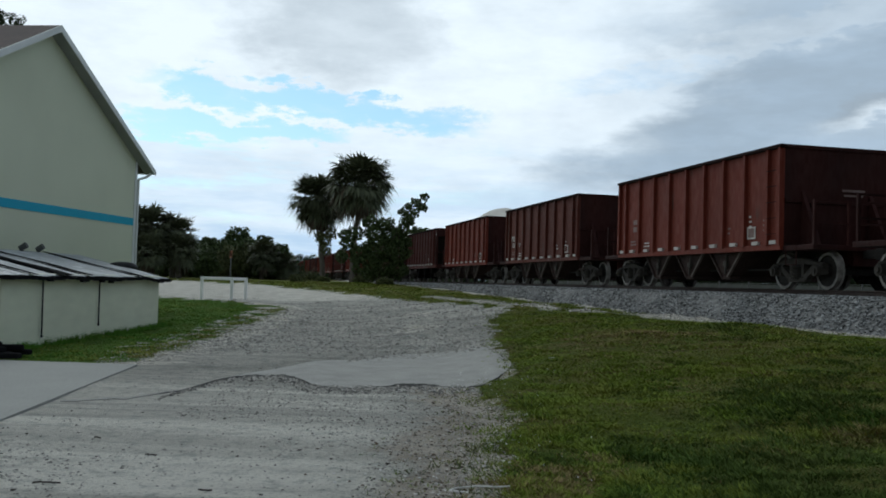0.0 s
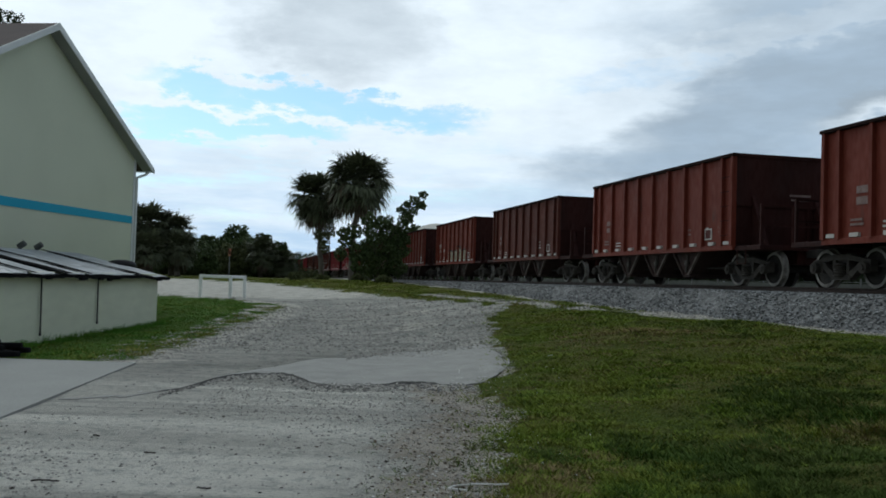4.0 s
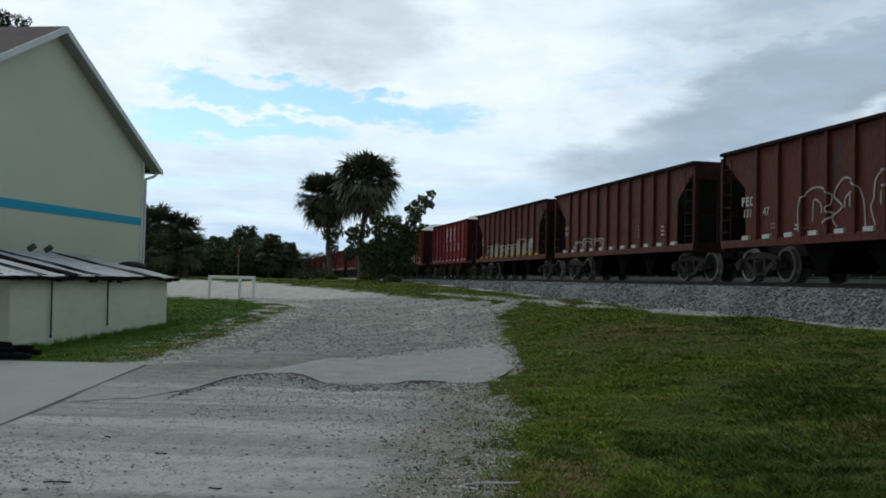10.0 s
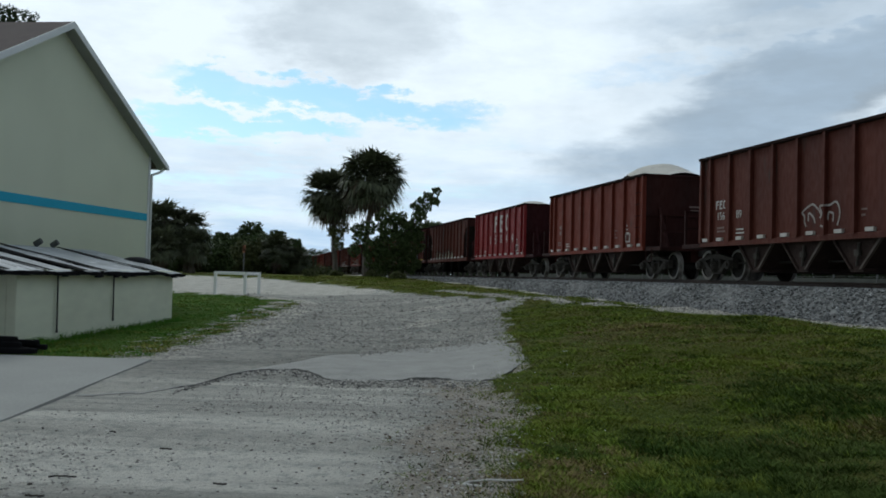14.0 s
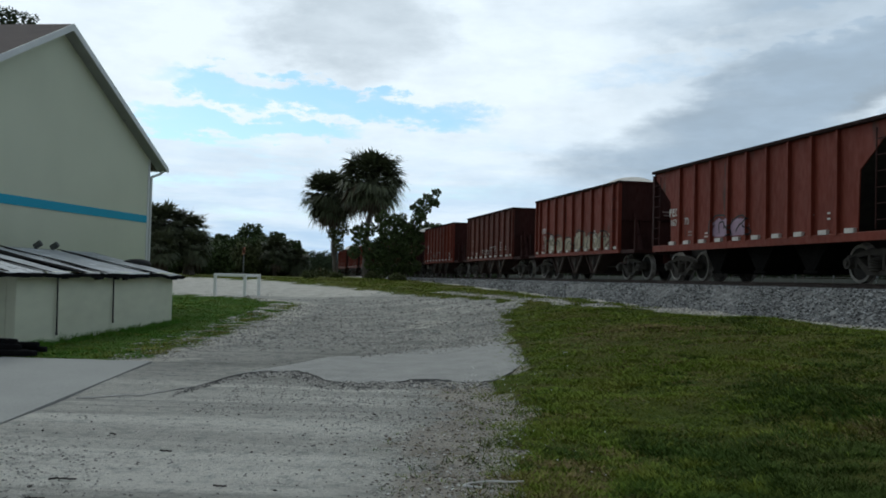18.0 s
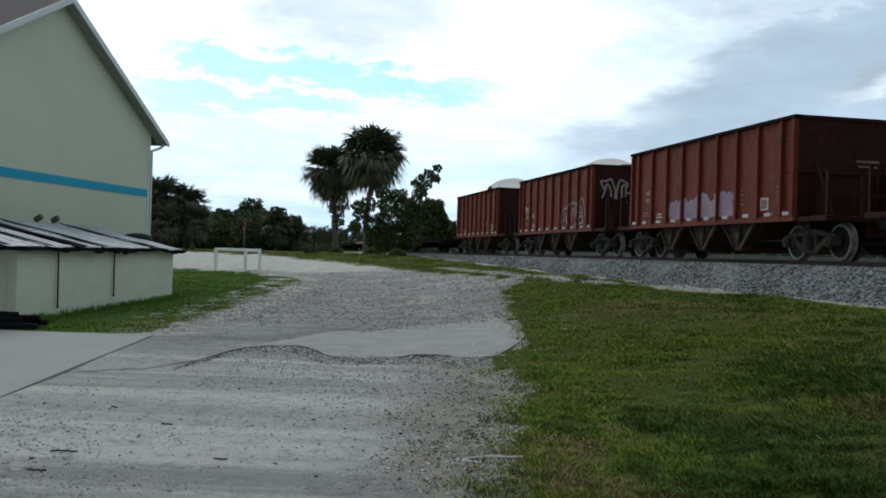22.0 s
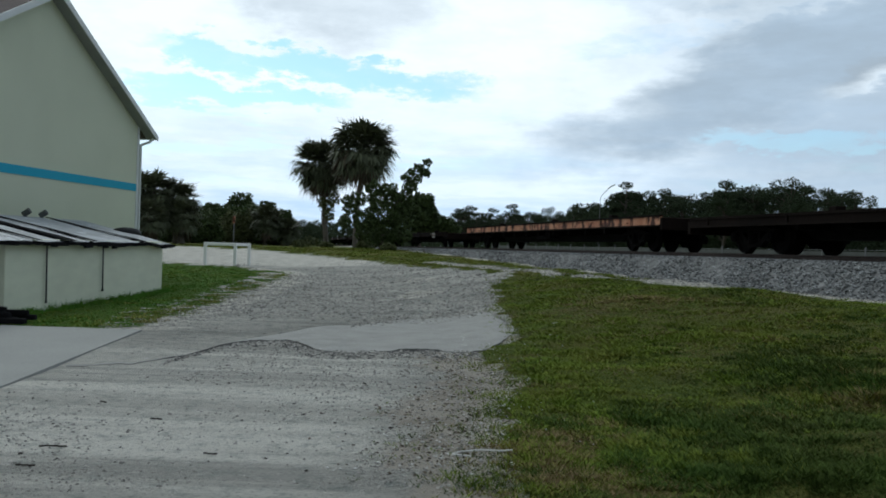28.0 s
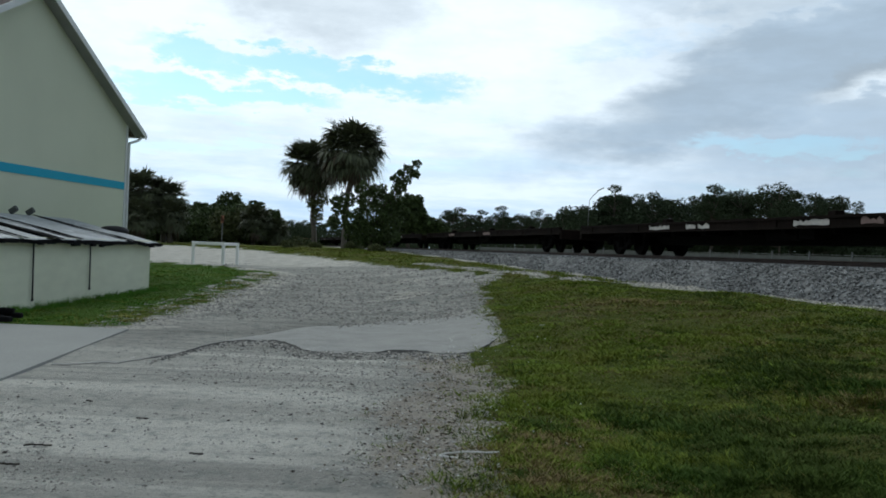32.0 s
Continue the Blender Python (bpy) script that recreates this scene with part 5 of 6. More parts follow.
# ------------------------------------------------------------------ far side fence, lamp, signs
def make_far_things():
    fence = thing("chain_fence", "grey wire fence with galvanised posts beyond the line", "fence")
    for i in range(34):
        x, y, _ = on_track(-4 + i * 3.0, 25.5)
        part("post", Geo().rod((x, y, 0.4), (x, y, 2.15), 0.035, 6), M["zinc"], fence)
        x2, y2, _ = on_track(-1 + i * 3.0, 25.5)
        if i < 33:
            part("mesh_panel", Geo().prism([(0.05, 0.5), (2.95, 0.5), (2.95, 1.95), (0.05, 1.95)], -0.008, 0.008).moved(pose(x, y, 0, 0, 0, math.degrees(math.atan2(y2 - y, x2 - x)))), M["mesh"], fence, "grey privacy slats")
    for z in (1.0, 1.55, 2.1):
        part("wire", Geo().rod(on_track(-4, 25.5, z), on_track(95, 25.5, z), 0.012, 4), M["zinc"], fence)
    lamp = thing("street_lamp", "slim leaning street lamp above the pines", "street lamp")
    part("pole", Geo().rod((17.2, 108, 0.8), (17.38, 108, 7.83), 0.06, 8, 0.03), M["zinc"], lamp)
    part("arm", Geo().rod((17.38, 108, 7.83), (17.75, 108, 8.3), 0.035, 6).rod((17.75, 108, 8.3), (18.4, 108, 8.95), 0.035, 6), M["zinc"], lamp)
    part("lamp_head", Geo().box(-0.45, 0.45, -0.1, 0.1, 0, 0.14, 0.03).moved(pose(18.62, 108, 9.02, 0, -30, 0)), M["trim"], lamp)
    sign = thing("road_sign_post", "thin grey post with a small plate by the road", "sign post", at=pose(*at_ground(-15.0, 67)))
    part("post", Geo().rod((0, 0, -0.2), (0, 0, 2.3), 0.04, 6), M["zinc"], sign)
    part("plate", Geo().box(-0.1, 0.1, -0.06, -0.045, 1.75, 2.25, 0.005), M["orange"], sign, "small faded orange plate")
    shop = thing("distant_building", "tiny pale building far along the line", "building", at=pose(-42, 262, 0.5))
    part("wall", Geo().box(-4, 4, -3, 3, 0, 5.2), M["trim"], shop)
    part("roof", Geo().box(-4.4, 4.4, -3.4, 3.4, 5.2, 5.6), M["soffit"], shop)
    part("window", Geo().box(-2.5, -1, -3.06, -3.0, 2, 3.4), M["black"], shop)
    part("window", Geo().box(1, 2.5, -3.06, -3.0, 2, 3.4), M["black"], shop)


make_far_things()


# ------------------------------------------------------------------ train
HEAD = TRACK_YAW - 90                  # a car's own x axis points the way it runs
RIBS_A = [-5.08, -4.52, -3.39, -2.26, -1.13, 0, 1.13, 2.26, 3.39, 4.52, 5.08]
WORDS = {}


def lettering(text, size, mat):
    """Writing as a mesh in the x-z plane, seen from -y."""
    key = (text, size, mat.name)
    if key not in WORDS:
        cu = bpy.data.curves.new("writing", "FONT")
        cu.body, cu.size, cu.extrude, cu.align_x = text, size, 0.003, "CENTER"
        ob = bpy.data.objects.new("writing", cu)
        scene.collection.objects.link(ob)
        me = bpy.data.meshes.new_from_object(ob.evaluated_get(bpy.context.evaluated_depsgraph_get()))
        bpy.data.objects.remove(ob)
        me.transform(pose(0, 0, 0, 90, 0, 0))
        me.materials.clear()
        me.materials.append(mat)
        WORDS[key] = me
    return WORDS[key]


def strokes(letter, h, w, s):
    """A heavy painted initial made of plain bars."""
    g = Geo()

    def bar(x0, x1, z0, z1):
        g.box(x0 - w / 2, x1 - w / 2, -0.004, 0.004, z0, z1)

    if letter == "third":
        v, n = [], 22
        for i in range(n + 1):
            a = math.radians(48 + 264 * i / n)
            c, k = math.cos(a), math.sin(a)
            for r in (1.0, 1 - 1.9 * s / w if w < h else 0.6):
                v.append((w / 2 * c * r, -0.004, h / 2 + k * (h / 2 - (1 - r) * w / 2)))
        g.add(v, [(2 * i, 2 * i + 1, 2 * i + 3, 2 * i + 2) for i in range(n)])
        return g
    bar(0, s, 0, h)
    bar(s, w, h - s, h), bar(s, w * 0.85, h * 0.47, h * 0.47 + s)
    if letter == "second":
        bar(s, w, 0, s)
    return g


def wheel_geo():
    return Geo().lathe([(0.02, 0.08), (0.12, 0.08), (0.13, 0.02), (0.36, 0.03), (0.38, 0.07), (0.45, 0.07), (0.46, -0.04), (0.5, -0.05), (0.5, -0.075), (0.37, -0.075), (0.35, -0.02), (0.12, -0.02), (0.02, -0.05)], n=24)


GEAR = {}


def add_truck(parent, x):
    """Bolster with two side frames, springs and four wheels."""
    if not GEAR:
        GEAR["bolster"] = Geo().box(-0.2, 0.2, -1.0, 1.0, 0.42, 0.78, 0.03).box(-0.3, 0.3, -0.35, 0.35, 0.7, 0.9).mesh("truck", M["steel"])
        frame_geo = Geo()
        for sgn in (-1, 1):
            def arm(pts):
                q = [(sgn * x, z) for x, z in pts]
                frame_geo.prism(q if sgn > 0 else q[::-1], -0.085, 0.085)
            arm([(0.3, 0.64), (0.82, 0.57), (1.06, 0.57), (1.08, 0.64), (0.82, 0.66), (0.34, 0.76)])
            arm([(0.28, 0.2), (0.4, 0.24), (0.82, 0.56), (0.74, 0.64), (0.3, 0.36)])
            arm([(0.68, 0.34), (0.76, 0.34), (0.8, 0.62), (0.68, 0.62)])
            arm([(1.0, 0.36), (1.07, 0.38), (1.07, 0.6), (0.98, 0.6)])
            arm([(0.2, 0.3), (0.3, 0.34), (0.3, 0.74), (0.2, 0.8)])
        frame_geo.box(-0.36, 0.36, -0.1, 0.1, 0.18, 0.3, 0.02).box(-0.36, 0.36, -0.09, 0.09, 0.64, 0.78, 0.02)
        for sx in (-0.91, 0.91):
            frame_geo.rod((sx, -0.2, 0.457), (sx, -0.05, 0.457), 0.135, 12)
            frame_geo.rod((sx, -0.24, 0.457), (sx, -0.2, 0.457), 0.07, 8)
        GEAR["frame"] = frame_geo.mesh("side_frame", M["frame"])
        coil = [(0.06, 0.26)] + [(0.17 if k % 2 else 0.13, 0.26 + 0.03 * k) for k in range(11)] + [(0.06, 0.58)]
        spring = Geo().lathe(coil, n=12).moved(pose(0, 0, 0, 90, 0, 0))
        GEAR["spring"] = spring.mesh("spring", M["frame"])
        wheel = wheel_geo().mesh("wheel", M["wheelface"])
        wheel.materials.append(M["wheel"])
        for f in wheel.polygons:
            if min(math.hypot(wheel.vertices[i].co.x, wheel.vertices[i].co.z) for i in f.vertices) > 0.37 and len(f.vertices) == 4:
                f.material_index = 1
        GEAR["wheel"] = wheel
        GEAR["axle"] = Geo().rod((0, -0.75, 0), (0, 0.75, 0), 0.085, 8).mesh("axle", M["steel"])
    t = part("truck", GEAR["bolster"], None, parent)
    t.location = (x, 0, 0)
    for s in (-1, 1):
        f = part("side_frame", GEAR["frame"], None, t)
        f.matrix_local = pose(0, 0.98 * s, 0, 0, 0, 0 if s < 0 else 180)
        sp = part("spring", GEAR["spring"], None, t)
        sp.location = (0, 1.06 * s, 0)
    for dx in (-0.91, 0.91):
        ax = part("axle", GEAR["axle"], None, t)
        ax.location = (dx, 0, 0.457)
        for s in (-1, 1):
            w = part("wheel", GEAR["wheel"], None, t)
            w.matrix_local = pose(dx, 0.755 * s, 0.457, 0, 0, 180 if s < 0 else 0)
    return t


def add_couplers(parent, half, reach):
    for s in (-1, 1):
        g = Geo().box(half, reach - 0.22, -0.1, 0.1, 0.78, 0.98).box(reach - 0.25, reach + 0.06, -0.17, 0.14, 0.74, 1.02, 0.03)
        g.rod((reach - 0.3, 0.3, 0.85), (reach - 0.05, 0.33, 0.5), 0.025, 5)
        part("coupler", g.moved(pose(0, 0, 0, 0, 0, 0 if s > 0 else 180)), M["steel"], parent)


def load_mesh(half, seed, rim, peaks):
    """Heaped crushed limestone, one or two mounds."""
    g = Geo()
    nx, ny = 44, 14
    v = []
    for i in range(nx + 1):
        x = -half + 2 * half * i / nx
        for j in range(ny + 1):
            y = -1.4 + 2.8 * j / ny
            z = -0.5
            for px, h, w in peaks:
                z = max(z, 0.68 * h * math.exp(-abs((x - px) / (0.5 * w)) ** 1.5) - 0.26 * y * y)
            z = 0.1 * math.log(math.exp(z / 0.1) + math.exp(-0.42 / 0.1))
            v.append((x, y, rim + z + 0.04 * noise.noise(Vector((x * 1.3, y * 1.3, seed)))))
    g.add(v, [(i * (ny + 1) + j, (i + 1) * (ny + 1) + j, (i + 1) * (ny + 1) + j + 1, i * (ny + 1) + j + 1) for i in range(nx) for j in range(ny)])
    me = g.mesh("stone_load", M["rock"])
    me.polygons.foreach_set("use_smooth", [True] * len(me.polygons))
    return me


def end_platform(car, half, reach, paint):
    for s in (-1, 1):
        turn = pose(0, 0, 0, 0, 0, 0 if s > 0 else 180)
        plat = part("end_platform", Geo().box(half, reach, -1.5, 1.5, 1.08, 1.2, 0.01).box(half, reach - 0.1, -0.35, 0.35, 0.72, 1.08).moved(turn), paint, car)
        for y in (-1.42, -0.5, 0.5, 1.42):
            part("post", Geo().box(reach - 0.12, reach - 0.05, y - 0.035, y + 0.035, 1.2, 2.25).moved(turn), paint, plat)
        for z in (1.7, 2.22):
            part("handrail", Geo().box(reach - 0.11, reach - 0.06, -1.45, 1.45, z, z + 0.05).moved(turn), paint, plat)
        for y in (-0.95, 0.95):
            part("brace", Geo().prism([(half, 1.2), (half + 0.75, 1.2), (half, 2.6)], y - 0.05, y + 0.05).moved(turn), paint, plat)


def hopper_box():
    """The short open car: ribbed box, four chutes, railed end platforms."""
    car = thing("hopper_car", "oxide red ribbed open hopper car heaped with crushed limestone", "railway car", "cars of the train")
    P = M["rust1"]
    half, top = 5.15, 3.75
    rib = Geo().prism([(-0.065, 1.22), (0.065, 1.22), (0.05, 3.67), (-0.05, 3.67)], -1.6, -1.5).mesh("rib", P)
    for s in (-1, 1):
        turn = pose(0, 0, 0, 0, 0, 0 if s < 0 else 180)
        side = part("side_sheet", Geo().box(-half, half, -1.5, -1.47, 1.24, 3.66).moved(turn), P, car)
        part("top_rail", Geo().box(-half - 0.05, half + 0.05, -1.62, -1.43, 3.67, top, 0.015).moved(turn), M["rail_edge"], side)
        part("side_sill", Geo().box(-half, half, -1.56, -1.42, 1.1, 1.24, 0.012).moved(turn), P, side)
        for x in RIBS_A:
            r = part("rib", rib, None, side)
            r.matrix_local = turn @ pose(x, 0, 0)
        for i in range(10):
            x = (RIBS_A[i] + RIBS_A[i + 1]) / 2
            if s < 0:
                part("reflector", Geo().box(x - 0.15, x + 0.15, -1.575, -1.5, 1.25, 1.34), M["mark"], side, "dirty white reflective plate")
        for z in (1.5, 1.9, 2.3, 2.7, 3.1):
            part("grab_iron", Geo().rod((4.6, -1.64, z), (5.05, -1.64, z), 0.012, 4).moved(turn), M["rust_shade"], side)
        step = Geo().rod((5.3, -1.5, 0.72), (5.75, -1.5, 0.72), 0.014, 4).rod((5.3, -1.5, 0.72), (5.3, -1.5, 1.2), 0.014, 4).rod((5.75, -1.5, 0.72), (5.75, -1.5, 1.2), 0.014, 4)
        part("stirrup_step", step.moved(turn), M["rust_shade"], side)
        # ends take the darker coat that stands for shade between cars
        end = part("end_sheet", Geo().box(half - 0.03, half, -1.47, 1.47, 1.22, 3.7).moved(turn), M["rust_shade"], car)
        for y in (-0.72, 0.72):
            part("end_post", Geo().box(half, half + 0.07, y - 0.05, y + 0.05, 1.2, 2.3).moved(turn), M["rust_shade"], end)
        part("end_rail", Geo().box(half - 0.06, half + 0.04, -1.55, 1.55, 3.66, top - 0.004).moved(turn), M["rust_shade"], end)
        part("end_rib", Geo().box(half, half + 0.06, -1.47, 1.47, 2.3, 2.4).moved(turn), M["rust_shade"], end)
        part("stencil", Geo().box(half + 0.075, half + 0.08, 0.1, 0.75, 2.62, 2.68).box(half + 0.075, half + 0.08, 0.15, 0.7, 2.5, 2.55).moved(turn), M["faint"], end, "faded stencilled lines")
    part("centre_sill", Geo().box(-6.3, 6.3, -0.22, 0.22, 0.72, 1.08), M["steel"], car)
    part("floor", Geo().box(-half, half, -1.45, 1.45, 1.2, 1.26), M["steel"], car)
    for x in (-2.2, 0.0, 2.15):
        ch = part("hopper_chute", Geo().prism([(x - 0.15, 0.42), (x + 0.15, 0.42), (x + 0.98, 1.22), (x - 0.98, 1.22)], -1.36, 1.36), M["chute"], car)
        part("gate_frame", Geo().box(x - 0.24, x + 0.24, -1.38, 1.38, 0.36, 0.45, 0.01), M["chute"], ch)
        for sgn in (-1, 1):
            lip = [(x + sgn * 0.13, 0.42), (x + sgn * 0.2, 0.42), (x + sgn * 1.0, 1.2), (x + sgn * 0.9, 1.2)]
            # only the right-hand rib of each chute gets the paler edge colour
            part("chute_rib", Geo().prism(lip if sgn > 0 else lip[::-1], -1.43, -1.36), M["chute_edge"] if sgn > 0 else M["chute"], ch)
        part("gate_lever", Geo().rod((x + 0.05, -1.42, 0.5), (x + 0.12, -1.42, 1.02), 0.035, 6).box(x - 0.02, x + 0.16, -1.46, -1.38, 0.72, 0.86, 0.01), M["frame"], ch)
    part("brake_pipe", Geo().rod((-4.0, -0.9, 0.5), (4.0, -0.9, 0.5), 0.03, 6), M["steel"], car)
    end_platform(car, half, 6.45, M["rust_shade"])
    add_couplers(car, 6.3, 7.12)
    for x in (-5.1, 5.1):
        add_truck(car, x)
    return car


def hopper_slope(half, label, square=False):
    """The longer car whose sides are cut away over sloping ends."""
    car = thing("long_hopper_car", label, "railway car", "cars of the train")
    P = M["rust2"]
    top = 3.75
    ribs = [i * 1.02 for i in range(-5, 6)] if half < 6.3 else [i * 1.03 + 0.515 for i in range(-6, 6)]
    lo = half - (0.62 if square else 1.25)
    rib = Geo().prism([(-0.06, 1.22), (0.06, 1.22), (0.05, 3.66), (-0.05, 3.66)], -1.59, -1.5).mesh("rib", P)
    for s in (-1, 1):
        turn = pose(0, 0, 0, 0, 0, 0 if s < 0 else 180)
        side = part("side_sheet", Geo().prism([(-lo, 1.24), (lo, 1.24), (lo, 3.4), (half - 0.05, 3.5), (half - 0.05, 3.66), (-half + 0.05, 3.66), (-half + 0.05, 3.5), (-lo, 3.4)] if square else [(-lo, 1.24), (lo, 1.24), (lo + 0.05, 2.65), (half - 0.05, 3.5), (half - 0.05, 3.66), (-half + 0.05, 3.66), (-half + 0.05, 3.5), (-lo - 0.05, 2.65)], -1.5, -1.47).moved(turn), P, car)
        part("top_rail", Geo().box(-half - 0.04, half + 0.04, -1.62, -1.43, 3.66, top, 0.015).moved(turn), M["rail_edge"], side)
        part("side_sill", Geo().box(-half, half, -1.57, -1.42, 1.06, 1.26, 0.015).moved(turn), P, side)
        for x in ribs:
            if abs(x) < lo + 0.15:
                r = part("rib", rib, None, side)
                r.matrix_local = turn @ pose(x, 0, 0)
        for i in range(len(ribs) - 1):
            x = (ribs[i] + ribs[i + 1]) / 2
            if s < 0 and abs(x) < lo:
                part("reflector", Geo().box(x - 0.17, x + 0.17, -1.585, -1.5, 1.25, 1.36), M["mark"], side, "dirty white reflective plate")
        # posts, ladders and end parts wear the same shade-darkened coat
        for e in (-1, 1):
            part("corner_post", Geo().box(e * half - 0.07, e * half + 0.07, -1.56, -1.44, 1.26, 3.6).moved(turn), M["rust_shade"], side)
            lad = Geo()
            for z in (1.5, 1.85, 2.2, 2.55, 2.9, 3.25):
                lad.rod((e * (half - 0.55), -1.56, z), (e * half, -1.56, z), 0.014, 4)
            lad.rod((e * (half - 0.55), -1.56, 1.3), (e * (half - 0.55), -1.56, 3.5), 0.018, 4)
            part("ladder", lad.moved(turn), M["rust_shade"], side)
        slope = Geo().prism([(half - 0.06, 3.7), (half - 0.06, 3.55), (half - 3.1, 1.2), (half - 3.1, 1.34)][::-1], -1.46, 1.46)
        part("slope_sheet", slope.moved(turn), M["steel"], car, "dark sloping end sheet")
        part("end_rail", Geo().box(half - 0.1, half + 0.05, -1.5, 1.5, 3.2, top - 0.004).moved(turn), M["rust_shade"], car)
        part("end_sill", Geo().box(half - 0.14, half + 0.04, -1.5, 1.5, 1.0, 1.3).moved(turn), M["rust_shade"], car)
        part("end_brace", Geo().box(half - 0.1, half - 0.02, -0.75, -0.65, 1.3, 3.42).box(half - 0.1, half - 0.02, 0.65, 0.75, 1.3, 3.42).box(half - 0.1, half - 0.02, -1.45, 1.45, 2.1, 2.16).moved(turn), M["rust_shade"], car)
    part("centre_sill", Geo().box(-half, half, -0.22, 0.22, 0.72, 1.06), M["steel"], car)
    # chutes blackened, with the shade under the body in their colour
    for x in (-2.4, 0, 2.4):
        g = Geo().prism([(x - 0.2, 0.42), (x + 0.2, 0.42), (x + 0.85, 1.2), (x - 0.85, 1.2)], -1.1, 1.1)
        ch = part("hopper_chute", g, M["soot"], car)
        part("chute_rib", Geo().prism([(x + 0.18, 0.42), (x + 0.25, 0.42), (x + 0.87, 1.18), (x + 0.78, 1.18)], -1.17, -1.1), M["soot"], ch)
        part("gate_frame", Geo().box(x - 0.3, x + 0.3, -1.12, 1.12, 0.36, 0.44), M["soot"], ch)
    add_couplers(car, half, half + 0.62)
    for x in (-half + 1.2, half - 1.2):
        add_truck(car, x)
    return car


def flat_car(paint, label, half=13.3):
    car = thing("flat_car", label, "railway car", "cars of the train")
    orange = paint is M["orange"]
    z = -0.11 if orange else -0.28
    deck = part("deck", Geo().box(-half, half, -1.42, 1.42, 1.1 + z, 1.22 + z), M["deckwood"], car)
    for s in (-1, 1):
        turn = pose(0, 0, 0, 0, 0, 0 if s < 0 else 180)
        sill = part("side_sill", Geo().box(-half, half, -1.5, -1.42, (0.98 if orange else 1.06) + z, 1.28 + z, 0.012).moved(turn), paint, car)
        part("sill_lip", Geo().box(-half, half, -1.54, -1.42, 1.24 + z, 1.3 + z).box(-half, half, -1.55, -1.42, (0.93 if orange else 1.01) + z, (0.98 if orange else 1.06) + z).moved(turn), M["flat"] if orange else paint, sill)
        for i in range(7):
            x = -half + 1.1 + i * (2 * half - 2.2) / 6
            part("stake_pocket", Geo().box(x - 0.05, x + 0.05, -1.53, -1.5, 1.06 + z, 1.24 + z).moved(turn), paint, sill)
        part("end_beam", Geo().box(half - 0.02, half + 0.14, -1.5, 1.5, 0.82 + z, 1.2 + z).moved(turn), M["flat"], car)
        for x in (-6.5, 2.0, 8.7):
            part("pedestal", Geo().box(x - 0.15, x + 0.15, -1.35, -1.1, 1.22 + z, 1.42 + z, 0.02).moved(turn), M["flat"], deck)
    # underframe colour holds the shade beneath the deck
    part("centre_sill", Geo().prism([(-half, 0.82), (-9.6, 0.82), (-8.4, 0.38), (8.4, 0.38), (9.6, 0.82), (half, 0.82), (half, 0.92), (-half, 0.92)], -0.42, 0.42), M["soot"], car)
    for i in range(9):
        x = -8 + 2 * i
        part("cross_bearer", Geo().prism([(x - 0.08, 0.62), (x + 0.08, 0.62), (x + 0.08, 0.92), (x - 0.08, 0.92)], -1.3, 1.3), M["soot"], car)
    part("brake_gear", Geo().rod((-1.2, -0.9, 0.62), (0.2, -0.9, 0.62), 0.16, 10).box(0.4, 1.0, -1.1, -0.7, 0.5, 0.85), M["steel"], car)
    add_couplers(car, half, half + 0.72)
    for x in (-half + 2.9, half - 2.9):
        add_truck(car, x)
    # running gear recoloured black to stand for shade under the deck
    for o in car.children_recursive:
        if o.type == "MESH" and o.data.materials[0] in (M["wheel"], M["wheelface"], M["frame"], M["steel"]):
            for slot in o.material_slots:
                slot.link = "OBJECT"
                slot.material = M["soot"]
    return car


def rib_face(x, ribs):
    return -1.615 if min(abs(x - r) for r in ribs) < 0.08 else -1.512


def painted(x0, x1, tops, z0, ribs, step=0.05, rows=9):
    """A coat of spray paint laid over sheet and ribs, thin at its upper edge and ends. tops: its height at a place."""
    cols = max(4, int((x1 - x0) / step))
    g, fade = Geo(), []
    v, on = [], []
    for i in range(cols + 1):
        x = x0 + (x1 - x0) * i / cols
        on.append(bool(ribs) and min(abs(x - r) for r in ribs) < 0.075)
        hi = max(z0 + 0.05, tops(x))
        end = min(1.0, 5 * min(i, cols - i) / cols + 0.1)
        for k in range(rows + 1):
            v.append((x, -1.614 if on[-1] else -1.513, z0 + (hi - z0) * k / rows))
            fade.append(min(end, 1.0 if k < rows - 2 else 0.33 * (rows - k)) + 0.12)
    n = rows + 1
    g.add(v, [(i * n + k, (i + 1) * n + k, (i + 1) * n + k + 1, i * n + k + 1) for i in range(cols) for k in range(rows) if on[i] == on[i + 1]])
    return g, fade


def coat(car, geo, fade, mat, label, turn=None):
    me = (geo.moved(turn) if turn else geo).mesh("graffiti_fill", M[mat])
    me.attributes.new("fade", "FLOAT", "POINT").data.foreach_set("value", np.array(fade, np.float32))
    return part("graffiti_fill", me, None, car, label)


